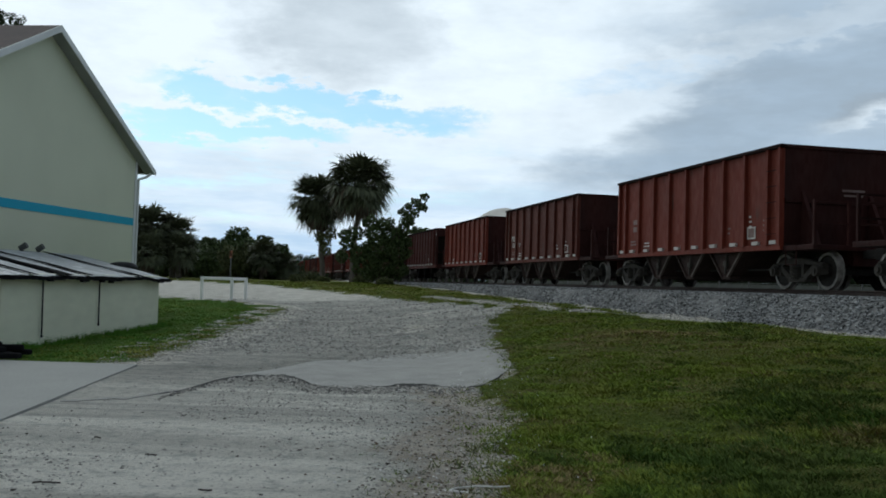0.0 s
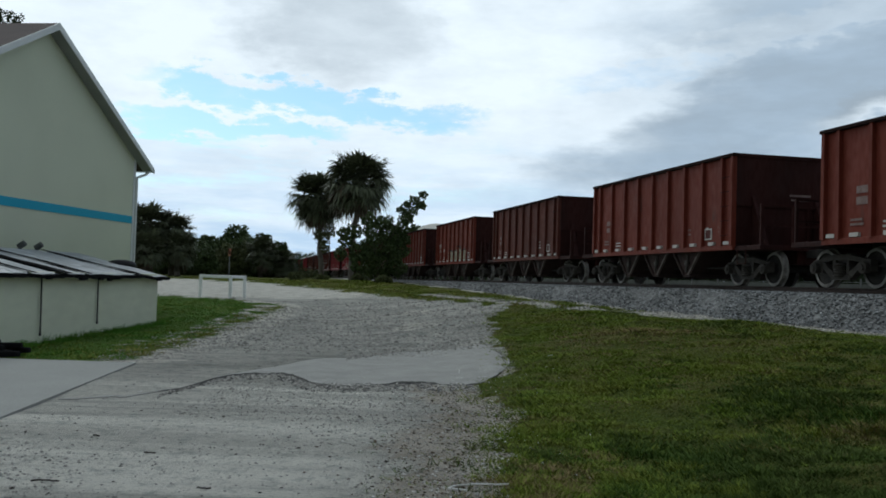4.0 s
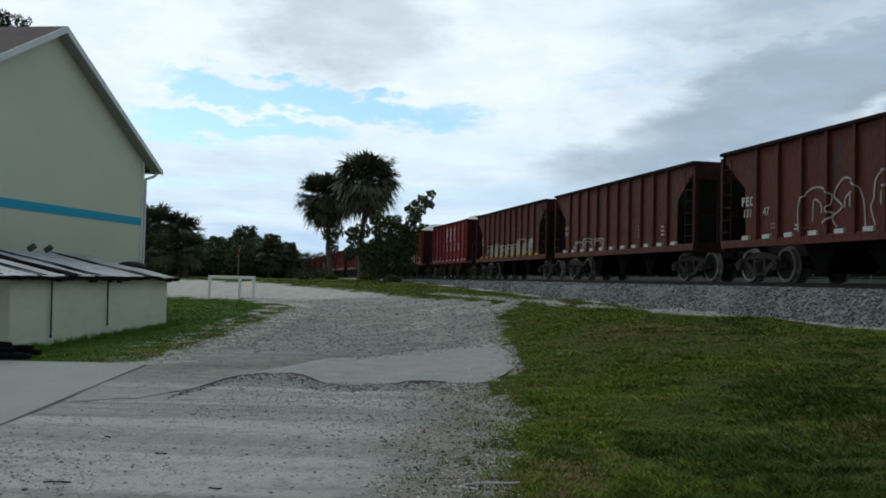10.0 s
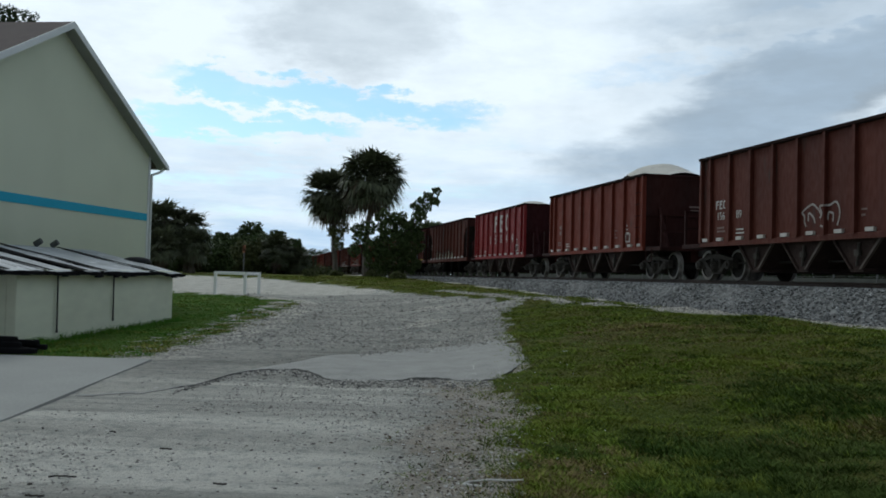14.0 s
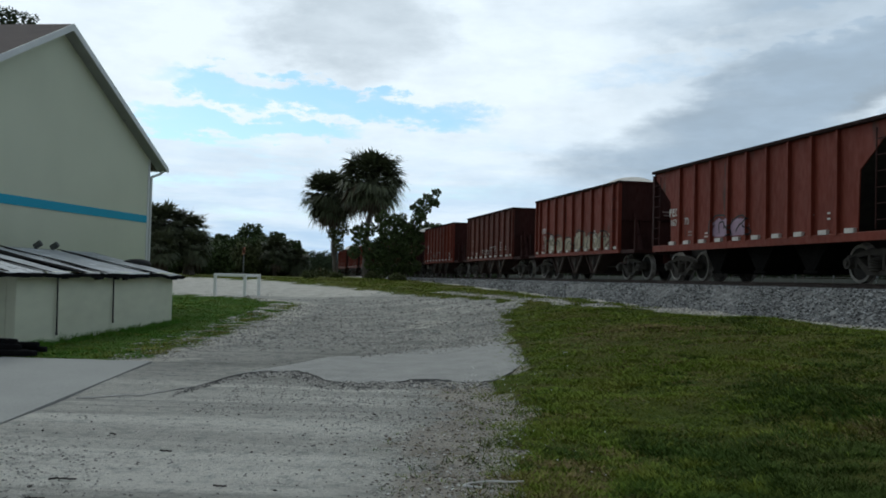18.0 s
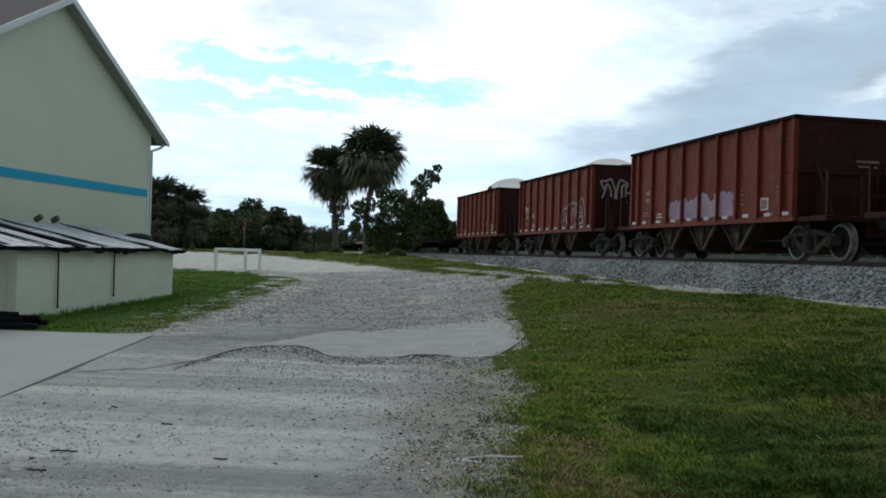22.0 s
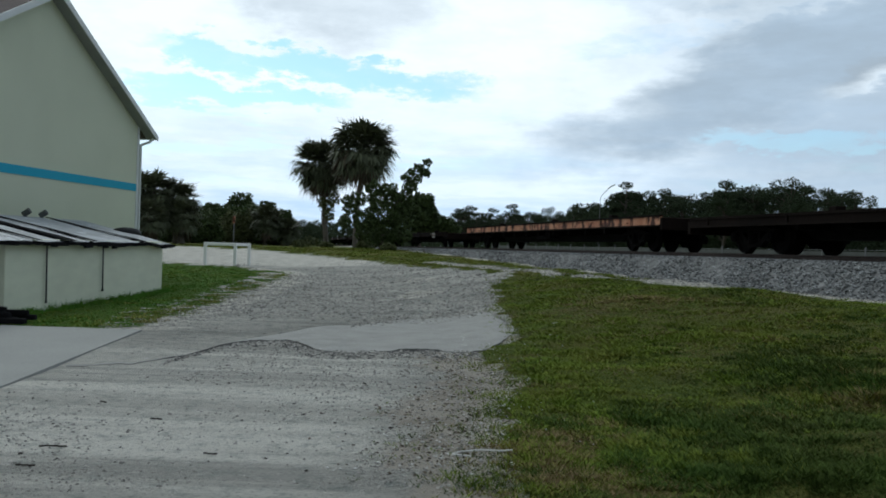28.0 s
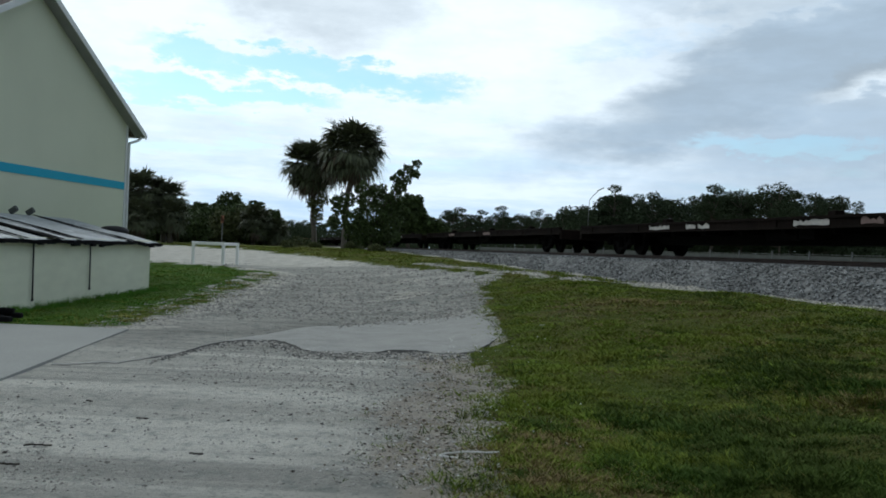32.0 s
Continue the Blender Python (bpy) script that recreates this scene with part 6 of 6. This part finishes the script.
def brushed(pts, w, ribs):
    """A sprayed line along smoothed points."""
    fine = []
    for i in range(len(pts) - 1):
        a, b, c, d = pts[max(0, i - 1)], pts[i], pts[i + 1], pts[min(len(pts) - 1, i + 2)]
        for k in range(7):
            t = k / 7
            fine.append(tuple(0.5 * (2 * b[j] + (c[j] - a[j]) * t + (2 * a[j] - 5 * b[j] + 4 * c[j] - d[j]) * t * t + (3 * b[j] - a[j] - 3 * c[j] + d[j]) * t ** 3) for j in (0, 1)))
    fine.append(pts[-1])
    v = []
    for i, (x, z) in enumerate(fine):
        n, p = fine[min(i + 1, len(fine) - 1)], fine[max(i - 1, 0)]
        dx, dz = n[0] - p[0], n[1] - p[1]
        d = math.hypot(dx, dz) + 1e-6
        y = (rib_face(x, ribs) if ribs else -1.512) - 0.004
        v += [(x - dz / d * w, y, z + dx / d * w), (x + dz / d * w, y, z - dx / d * w)]
    return Geo().add(v, [(2 * i, 2 * i + 2, 2 * i + 3, 2 * i + 1) for i in range(len(fine) - 1)])


def spray(car, x0, x1, z0, z1, mat, seed, ribs, ink=True, fill=True, letters=4, line="tag_ink", square=False, turn=None, w=0.026):
    """Sprayed shapes that drape over sheet and ribs: a worn coat and hooked outlines."""
    rng = random.Random(seed)
    gaps = [rng.uniform(0.62, 1.0) for _ in range(letters)]

    def tops(x):
        t = (x - x0) / (x1 - x0) * letters
        k = min(letters - 1, max(0, int(t)))
        arch = 1.0 if square else abs(math.sin(math.pi * (t - k))) ** 0.3
        return z0 + (z1 - z0) * gaps[k] * (0.6 + 0.4 * arch) + 0.14 * noise.noise(Vector((x * 1.7, seed, 0))) + 0.08 * noise.noise(Vector((x * 6, seed, 2)))

    if fill:
        g, fade = painted(x0, x1, tops, z0, ribs)
        coat(car, g, fade, mat, "worn sprayed graffiti", turn)
    if ink:
        for k in range(letters):
            cx, wx = x0 + (x1 - x0) * (k + 0.5) / letters, (x1 - x0) / letters * 0.5
            wz = (z1 - z0) * gaps[k] * 0.5
            flip = rng.choice((-1, 1))
            ring = [(-0.8, -0.9), (-0.95, 0.1), (-0.55, 0.9), (0.2, 0.95), (0.75, 0.6), (0.5, 0.05), (0.9, -0.5), (0.55, -0.95)]
            pts = [(cx + flip * wx * (a + rng.uniform(-0.22, 0.22)), z0 + wz * (1 + b + rng.uniform(-0.2, 0.2))) for a, b in ring]
            hook = [(-0.3 + rng.uniform(-0.2, 0.2), -0.6), (-0.2, rng.uniform(-0.1, 0.5)), (0.25, rng.uniform(0.1, 0.6)), (0.3, rng.uniform(-0.5, 0.0))]
            for run in (pts, [(cx + flip * wx * a, z0 + wz * (1 + b)) for a, b in hook]):
                geo = brushed(run, w, ribs)
                part("graffiti_line", geo.moved(turn) if turn else geo, M[line], car, "sprayed outline")


def small_marks(car, seed, ribs, half):
    """Stencilled data too small to read: plain bars and plates."""
    rng = random.Random(seed)
    right = [r for r in ribs if r > 1][:3]
    if half > 5.5:
        half -= 1.5
    for i, x in enumerate((half - 2.55, half - 1.45, half - 0.75)):
        g = Geo()
        for k in range(rng.randint(2, 4)):
            z = 1.6 + 0.13 * k
            g.box(x - 0.13, x + 0.13 * rng.uniform(-0.3, 1), -1.516, -1.508, z, z + 0.045)
        part("stencil", g, M["faint"] if rng.random() < 0.6 else M["mark"], car, "small stencilled lines")
    if rng.random() < 0.6:
        x = half - 1.45
        plate = part("data_plate", Geo().box(x - 0.2, x + 0.2, -1.52, -1.505, 1.42, 1.74), M["mark"], car, "white bordered data panel")
        part("panel_field", Geo().box(x - 0.15, x + 0.15, -1.524, -1.519, 1.46, 1.7), M["rust3"] if rng.random() < 0.7 else M["faint"], plate, "darker field")
    x = -half + 2.3
    part("stencil", Geo().box(x - 0.22, x + 0.22, -1.516, -1.508, 1.42, 1.46).box(x - 0.2, x + 0.18, -1.516, -1.508, 1.52, 1.56), M["mark"], car, "small stencilled lines")
    x = -half + 1.2
    part("stencil", Geo().box(x - 0.2, x + 0.25, -1.516, -1.508, 1.5, 1.55).box(x - 0.2, x + 0.2, -1.516, -1.508, 1.6, 1.65), M["faint"], car, "small stencilled lines")


def initials(car, x, z, h, mat, step, w=None):
    for k, name in enumerate(("first", "second", "third")):
        ob = part("painted_initial", strokes(name, h, w or h * 0.62, h * 0.2), mat, car, "white painted initial")
        ob.location = (x + k * step, -1.512, z)


def repaint(car, paint):
    """Another coat on all painted parts of a car."""
    for o in car.children_recursive:
        if o.material_slots and o.material_slots[0].material in (M["rust1"], M["rust2"]):
            o.material_slots[0].link = "OBJECT"
            o.material_slots[0].material = paint
        # red cars get the red copy of the shade-darkened end coat
        elif paint is M["red"] and o.material_slots and o.material_slots[0].material is M["rust_shade"]:
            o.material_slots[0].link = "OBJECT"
            o.material_slots[0].material = M["red_shade"]


BOX = hopper_box()
LONG = hopper_slope(6.5, "brown ribbed hopper car with dark sloping ends and limestone load")
WIDE = hopper_slope(6.05, "maroon ribbed hopper car with framed open ends and limestone load", True)
MID = hopper_slope(6.05, "maroon ribbed hopper car with open framed ends and limestone load")
RIBS_L = [i * 1.03 + 0.515 for i in range(-6, 6)]
RIBS_M = [i * 1.02 for i in range(-5, 6)]
FLAT_DARK = flat_car(M["flat"], "sooty dark empty flat car")
FLAT_ORANGE = flat_car(M["orange"], "empty flat car with rusty orange sides")
# heaps of the load along each car: (place, height, width), by the car's rear end at the start
HEAPS = {60.15: ((0.6, 0.75, 3.2), (3.2, 1.0, 2.6)), 31.6: ((-0.5, 0.45, 4.5), (2.5, 0.5, 3.0)), 160.5: ((1.4, 1.0, 2.6),), 176.0: ((1.0, 0.9, 2.6),), 217.8: ((0.7, 0.8, 3.2),),
         203.4: ((-0.6, 0.55, 2.4), (2.0, 0.6, 2.2)), 304.1: ((0.4, 0.6, 3.0), (3.8, 0.75, 2.4)), 275.2: ((2.6, 0.75, 3.0),), 289.8: ((0.2, 0.6, 3.0), (3.6, 0.95, 2.8)),
         318.4: ((1.8, 0.6, 3.0),), 332.9: ((3.2, 1.0, 3.0),), 347.3: ((1.5, 0.7, 3.0),), 476.3: ((3.6, 0.6, 3.0),), 504.8: ((3.0, 0.8, 3.0),), 461.7: ((3.4, 0.75, 2.8),),
         519.4: ((-0.6, 0.65, 2.4), (2.6, 1.2, 3.2)), 418.5: ((2.6, 0.75, 3.0),), 88.7: ((2.5, 0.8, 3.5),), 75.2: ((0.6, 0.6, 3.0),), 103.0: ((1.0, 0.7, 3.0), (3.6, 0.85, 2.6))}
FLUSH = ((-2.0, 0.25, 3.0), (2.4, 0.3, 3.0))

# kind, rear end in metres along the line at the start, coat, number, sprays
TRAIN = [
    ("A", 2.9, "rust2", "", []), ("A", 17.25, "rust1", "", []),
    ("A", 31.6, "rust1", "", [("line", -2.4, 1.9, 1.45, 2.05, "tag_cream", 3)]),
    ("A", 46.0, "rust2", "158 19", []), ("A", 60.15, "rust1", "", []), ("D", 75.2, "rust3", "", []),
    ("A", 88.7, "rust3", "156 13", []), ("A", 103.0, "rust1", "", []), ("A", 117.3, "rust1", "", []), ("A", 131.6, "rust2", "", []),
    ("A", 146.0, "rust1", "155 59", [("fill", -1.6, 3.2, 1.32, 2.1, "tag_cream", 4)]), ("A", 160.5, "rust1", "", []),
    ("B", 176.0, "rust2", "137 41", [("smear", -0.9, 5.0, 1.3, 2.5, "tag_cream", 6), ("fill", -0.4, 4.9, 1.3, 1.9, "tag_pale", 5)]),
    ("A", 189.1, "rust1", "15 200", [("smear", -2.3, -0.5, 1.32, 2.15, "tag_green", 2), ("fill", -0.8, 4.3, 1.32, 2.5, "tag_grey", 4)]),
    ("A", 203.4, "red", "15231", [("block", -2.2, 1.55, 1.3, 2.0, "tag_pale", 4)]), ("A", 217.8, "red", "15069", []),
    ("B", 233.3, "rust2", "131 47", [("line", -2.6, 2.4, 1.4, 2.55, "tag_dusty", 4)]), ("B", 248.0, "rust2", "", [("line", -4.2, -0.8, 1.4, 1.8, "tag_dusty", 3)]),
    ("B", 262.3, "rust2", "", [("smear", -3.9, 4.7, 1.3, 2.1, "tag_cream", 8), ("line", -3.7, 4.7, 1.35, 2.05, "tag_dusty", 7), ("smear", 3.2, 4.8, 1.6, 2.2, "tag_grey", 2)]), ("A", 275.2, "red", "15028", [("line", -2.4, 2.2, 1.4, 2.1, "tag_grey", 4)]),
    ("A", 289.8, "rust1", "", [("block", -2.25, 2.25, 1.32, 2.3, "tag_grey", 4)]), ("A", 304.1, "rust1", "", [("line", -0.6, 4.7, 1.38, 1.75, "tag_dusty", 6)]),
    ("A", 318.4, "rust2", "156 89", [("line", 0.15, 1.75, 1.42, 2.0, "tag_dusty", 2)]), ("A", 332.9, "rust1", "", []), ("A", 347.3, "red", "15044", []),
    ("B", 362.6, "rust2", "", [("fill", -3.5, 2.5, 1.3, 1.9, "tag_cream", 5)]), ("B", 376.9, "rust2", "131 01", [("fill", -3.0, 3.6, 1.32, 2.5, "tag_teal", 5)]),
    ("B", 391.2, "rust1", "", []), ("C", 405.2, "rust1", "160 70", [("fill", -2.0, 0.2, 1.4, 2.1, "tag_mauve", 2)]),
    ("A", 418.5, "rust1", "15 409", [("fill", -3.9, 4.2, 1.32, 2.25, "tag_cream", 6)]), ("A", 432.8, "rust2", "", [("line", -1.6, 1.8, 1.4, 1.9, "tag_dusty", 4)]),
    ("A", 447.3, "rust1", "154 77", [("line", -2.2, 0.9, 1.5, 2.0, "faint", 3)]), ("A", 461.7, "rust2", "130 37", []),
    ("A", 476.3, "rust1", "", [("smear", -5.0, 5.0, 1.3, 2.45, "tag_cream", 7), ("smear", 2.9, 3.45, 2.0, 3.45, "tag_cream", 1), ("smear", -1.7, -1.1, 2.0, 3.1, "tag_cream", 1)]), ("A", 490.6, "rust1", "", [("smear", -2.2, 2.2, 1.33, 2.15, "tag_mauve", 3)]),
    ("A", 504.8, "rust1", "155 45", [("line", 1.2, 4.2, 1.35, 2.4, "tag_dusty", 3)]), ("A", 519.4, "rust1", "", []),
    ("F", 551.1, "flat", "", [(-7.5, "red")]), ("F", 579.3, "orange", "", []),
    ("F", 610.5, "flat", "", [(-3.0, "faint")]), ("F", 639.2, "orange", "", []), ("F", 671.5, "flat", "", [(9.0, "mark"), (-7.4, "mark")]),
    ("F", 702.0, "flat", "", [(-6.5, "mark"), (-4.0, "mark"), (-1.5, "tag_cream"), (1.5, "mark"), (4.0, "faint")]), ("F", 731.0, "flat", "", [(-6, "faint"), (-2, "tag_cream"), (2, "faint")]),
    ("F", 759.5, "flat", "", [(5, "mark")]), ("F", 788.0, "flat", "", []), ("F", 816.5, "flat", "", [(2, "faint")]), ("F", 845.0, "orange", "", []),
]
CARS = []


def build_train():
    used = set()
    for i, (kind, rear, coat, number, sprays) in enumerate(TRAIN):
        proto, half, ribs = {"A": (BOX, 5.15, RIBS_A), "B": (LONG, 6.5, RIBS_L), "C": (MID, 6.05, RIBS_M), "D": (WIDE, 6.05, RIBS_M), "F": (FLAT_ORANGE if coat == "orange" else FLAT_DARK, 13.3, [])}[kind]
        u = rear - half
        home = pose(*on_track(u), 0, math.degrees(GRADE), HEAD)
        if proto.name in used:
            car = copy_thing(proto, home)
        else:
            used.add(proto.name)
            car = None
        CARS.append([car, proto, u, home])
    for (kind, rear, coat, number, sprays), rec, i in zip(TRAIN, CARS, range(len(TRAIN))):
        if rec[0] is None:
            rec[0] = rec[1]
            rec[0].matrix_world = rec[3]
        car = rec[0]
        half, ribs = {"A": (5.15, RIBS_A), "B": (6.5, RIBS_L), "C": (6.05, RIBS_M), "D": (6.05, RIBS_M), "F": (13.3, [])}[kind]
        if kind == "F":
            for x, m in sprays:
                rr = random.Random(int(x * 10) + i)
                if rear in (551.1, 671.5):
                    plate = part("emblem_plate", Geo().box(x - 0.38, x + 0.5, -1.53, -1.5, 0.64, 1.0, 0.01), M[m], car, "painted square plate under the deck side")
                    g = Geo()
                    for k in range(3):
                        g.box(x - 0.27 + 0.24 * k, x - 0.09 + 0.24 * k, -1.536, -1.53, 0.75, 0.9)
                    part("emblem", g, M["mark"] if m == "red" else M["faint"], plate, "plain emblem bars")
                    continue
                v = []
                for k in range(15):
                    a = x - 0.75 + 0.1 * k
                    v += [(a, -1.504, 0.79 + rr.uniform(0, 0.03)), (a, -1.504, 0.92 + rr.uniform(-0.05, 0.06))]
                part("side_panel", Geo().add(v, [(2 * k, 2 * k + 2, 2 * k + 3, 2 * k + 1) for k in range(14)]), M[m], car, "sprayed patch on the deck side")
            if coat == "orange":
                rr = random.Random(i)
                for k in range(14):
                    x = -12.4 + k * 1.75 + rr.uniform(-0.5, 0.5)
                    z = rr.uniform(0.92, 1.06)
                    part("worn_lettering", Geo().box(x, x + rr.uniform(0.15, 0.75), -1.509, -1.5, z, z + rr.uniform(0.02, 0.05)), M["rust2"] if rr.random() < 0.7 else M["flat"], car, "dark worn lettering")
            continue
        part("stone_load", load_mesh(5.1 if kind == "A" else 4.3, i, 3.7, HEAPS.get(rear, FLUSH)), None, car, "heaped pale crushed limestone")
        repaint(car, M[coat])
        red = coat == "red"
        if red:
            tagged(car, "bright red hopper car with white initials, heaped with limestone")
            initials(car, -0.57, 2.5, 0.92, M["mark"], 1.13, 0.5)
            for k, ch in enumerate(number):
                ob = part("painted_figure", lettering(ch, 0.66, M["mark"]), None, car, "white painted figure")
                ob.location = (-1.7 + k * 1.13, -1.512, 1.9)
        elif number:
            x = -half + 1.45
            bay = [(a + b) / 2 for a, b in zip(ribs, ribs[1:])]
            x = min(bay, key=lambda v: abs(v - x))
            nxt = min(b for b in bay if b > x + 0.1)
            initials(car, x - 0.21, 2.16, 0.25, M["mark"], 0.21)
            a, b = number.split()
            for txt, px in ((a, x), (b, nxt)):
                ob = part("painted_figure", lettering(txt, 0.31, M["mark"]), None, car, "white painted car number")
                ob.location = (px - (0.1 if txt == b else 0), -1.512, 1.86)
        else:
            x = -half + 1.45
            part("stencil", Geo().box(x - 0.25, x + 0.2, -1.516, -1.508, 1.95, 2.12).box(x - 0.25, x + 0.15, -1.516, -1.508, 2.2, 2.36), M["faint"], car, "worn car number")
        small_marks(car, i, ribs, half)
        if number in ("131 01", "130 37") or rear == 262.3:
            for o in car.children_recursive:
                if o.name.startswith("reflector"):
                    o.material_slots[0].link = "OBJECT"
                    o.material_slots[0].material = M["yellow"]
                    o["label"] = "yellow reflective plate"
        if number in ("15231", "155 45"):
            turn = pose(half + 0.012 - 1.512, 0, 0, 0, 0, 90)
            if red:
                spray(car, -0.95, 0.75, 2.44, 3.06, "tag_grey", 5, [], True, True, 4, "tag_ink", True, turn, 0.022)
            else:
                spray(car, -1.25, 0.7, 2.3, 3.4, "tag_grey", 9, [], True, False, 3, "tag_dusty", False, turn, 0.035)
        for mode, x0, x1, z0, z1, mat, n in sprays:
            if mode == "block":
                spray(car, x0, x1, z0, z1, mat, i + 1, ribs, False, True, n, square=True)
            elif mode == "smear":
                spray(car, x0, x1, z0, z1, mat, i + 1, ribs, False, True, n)
            elif mode == "fill":
                spray(car, x0, x1, z0, z1, mat, i + 1, ribs, True, True, n, "mark" if mat == "tag_teal" else "tag_ink")
            else:
                spray(car, x0, x1, z0, z1, mat, i + 1, ribs, True, False, n, mat)
        if sprays and "ribbed" in car["label"]:
            tagged(car, car["label"].replace("ribbed", "graffiti-marked"))


build_train()
BODY_DROP = 0.13                       # loaded bodies sit low on their springs
for car, proto, _, _ in CARS:
    for o in car.children:
        base = o.name.split(".")[0]
        if proto in (BOX, LONG, MID, WIDE) and base not in ("truck", "coupler", "centre_sill", "brake_pipe"):
            o.location.z -= BODY_DROP


def motions():
    """The whole train runs past at one speed."""
    for car, _, u, _ in CARS:
        walk(car, [(t, pose(*on_track(u - SPEED * t), 0, math.degrees(GRADE), HEAD)) for t in (0.0, 8.0, 16.0, 24.0, 32.0)])


motions()
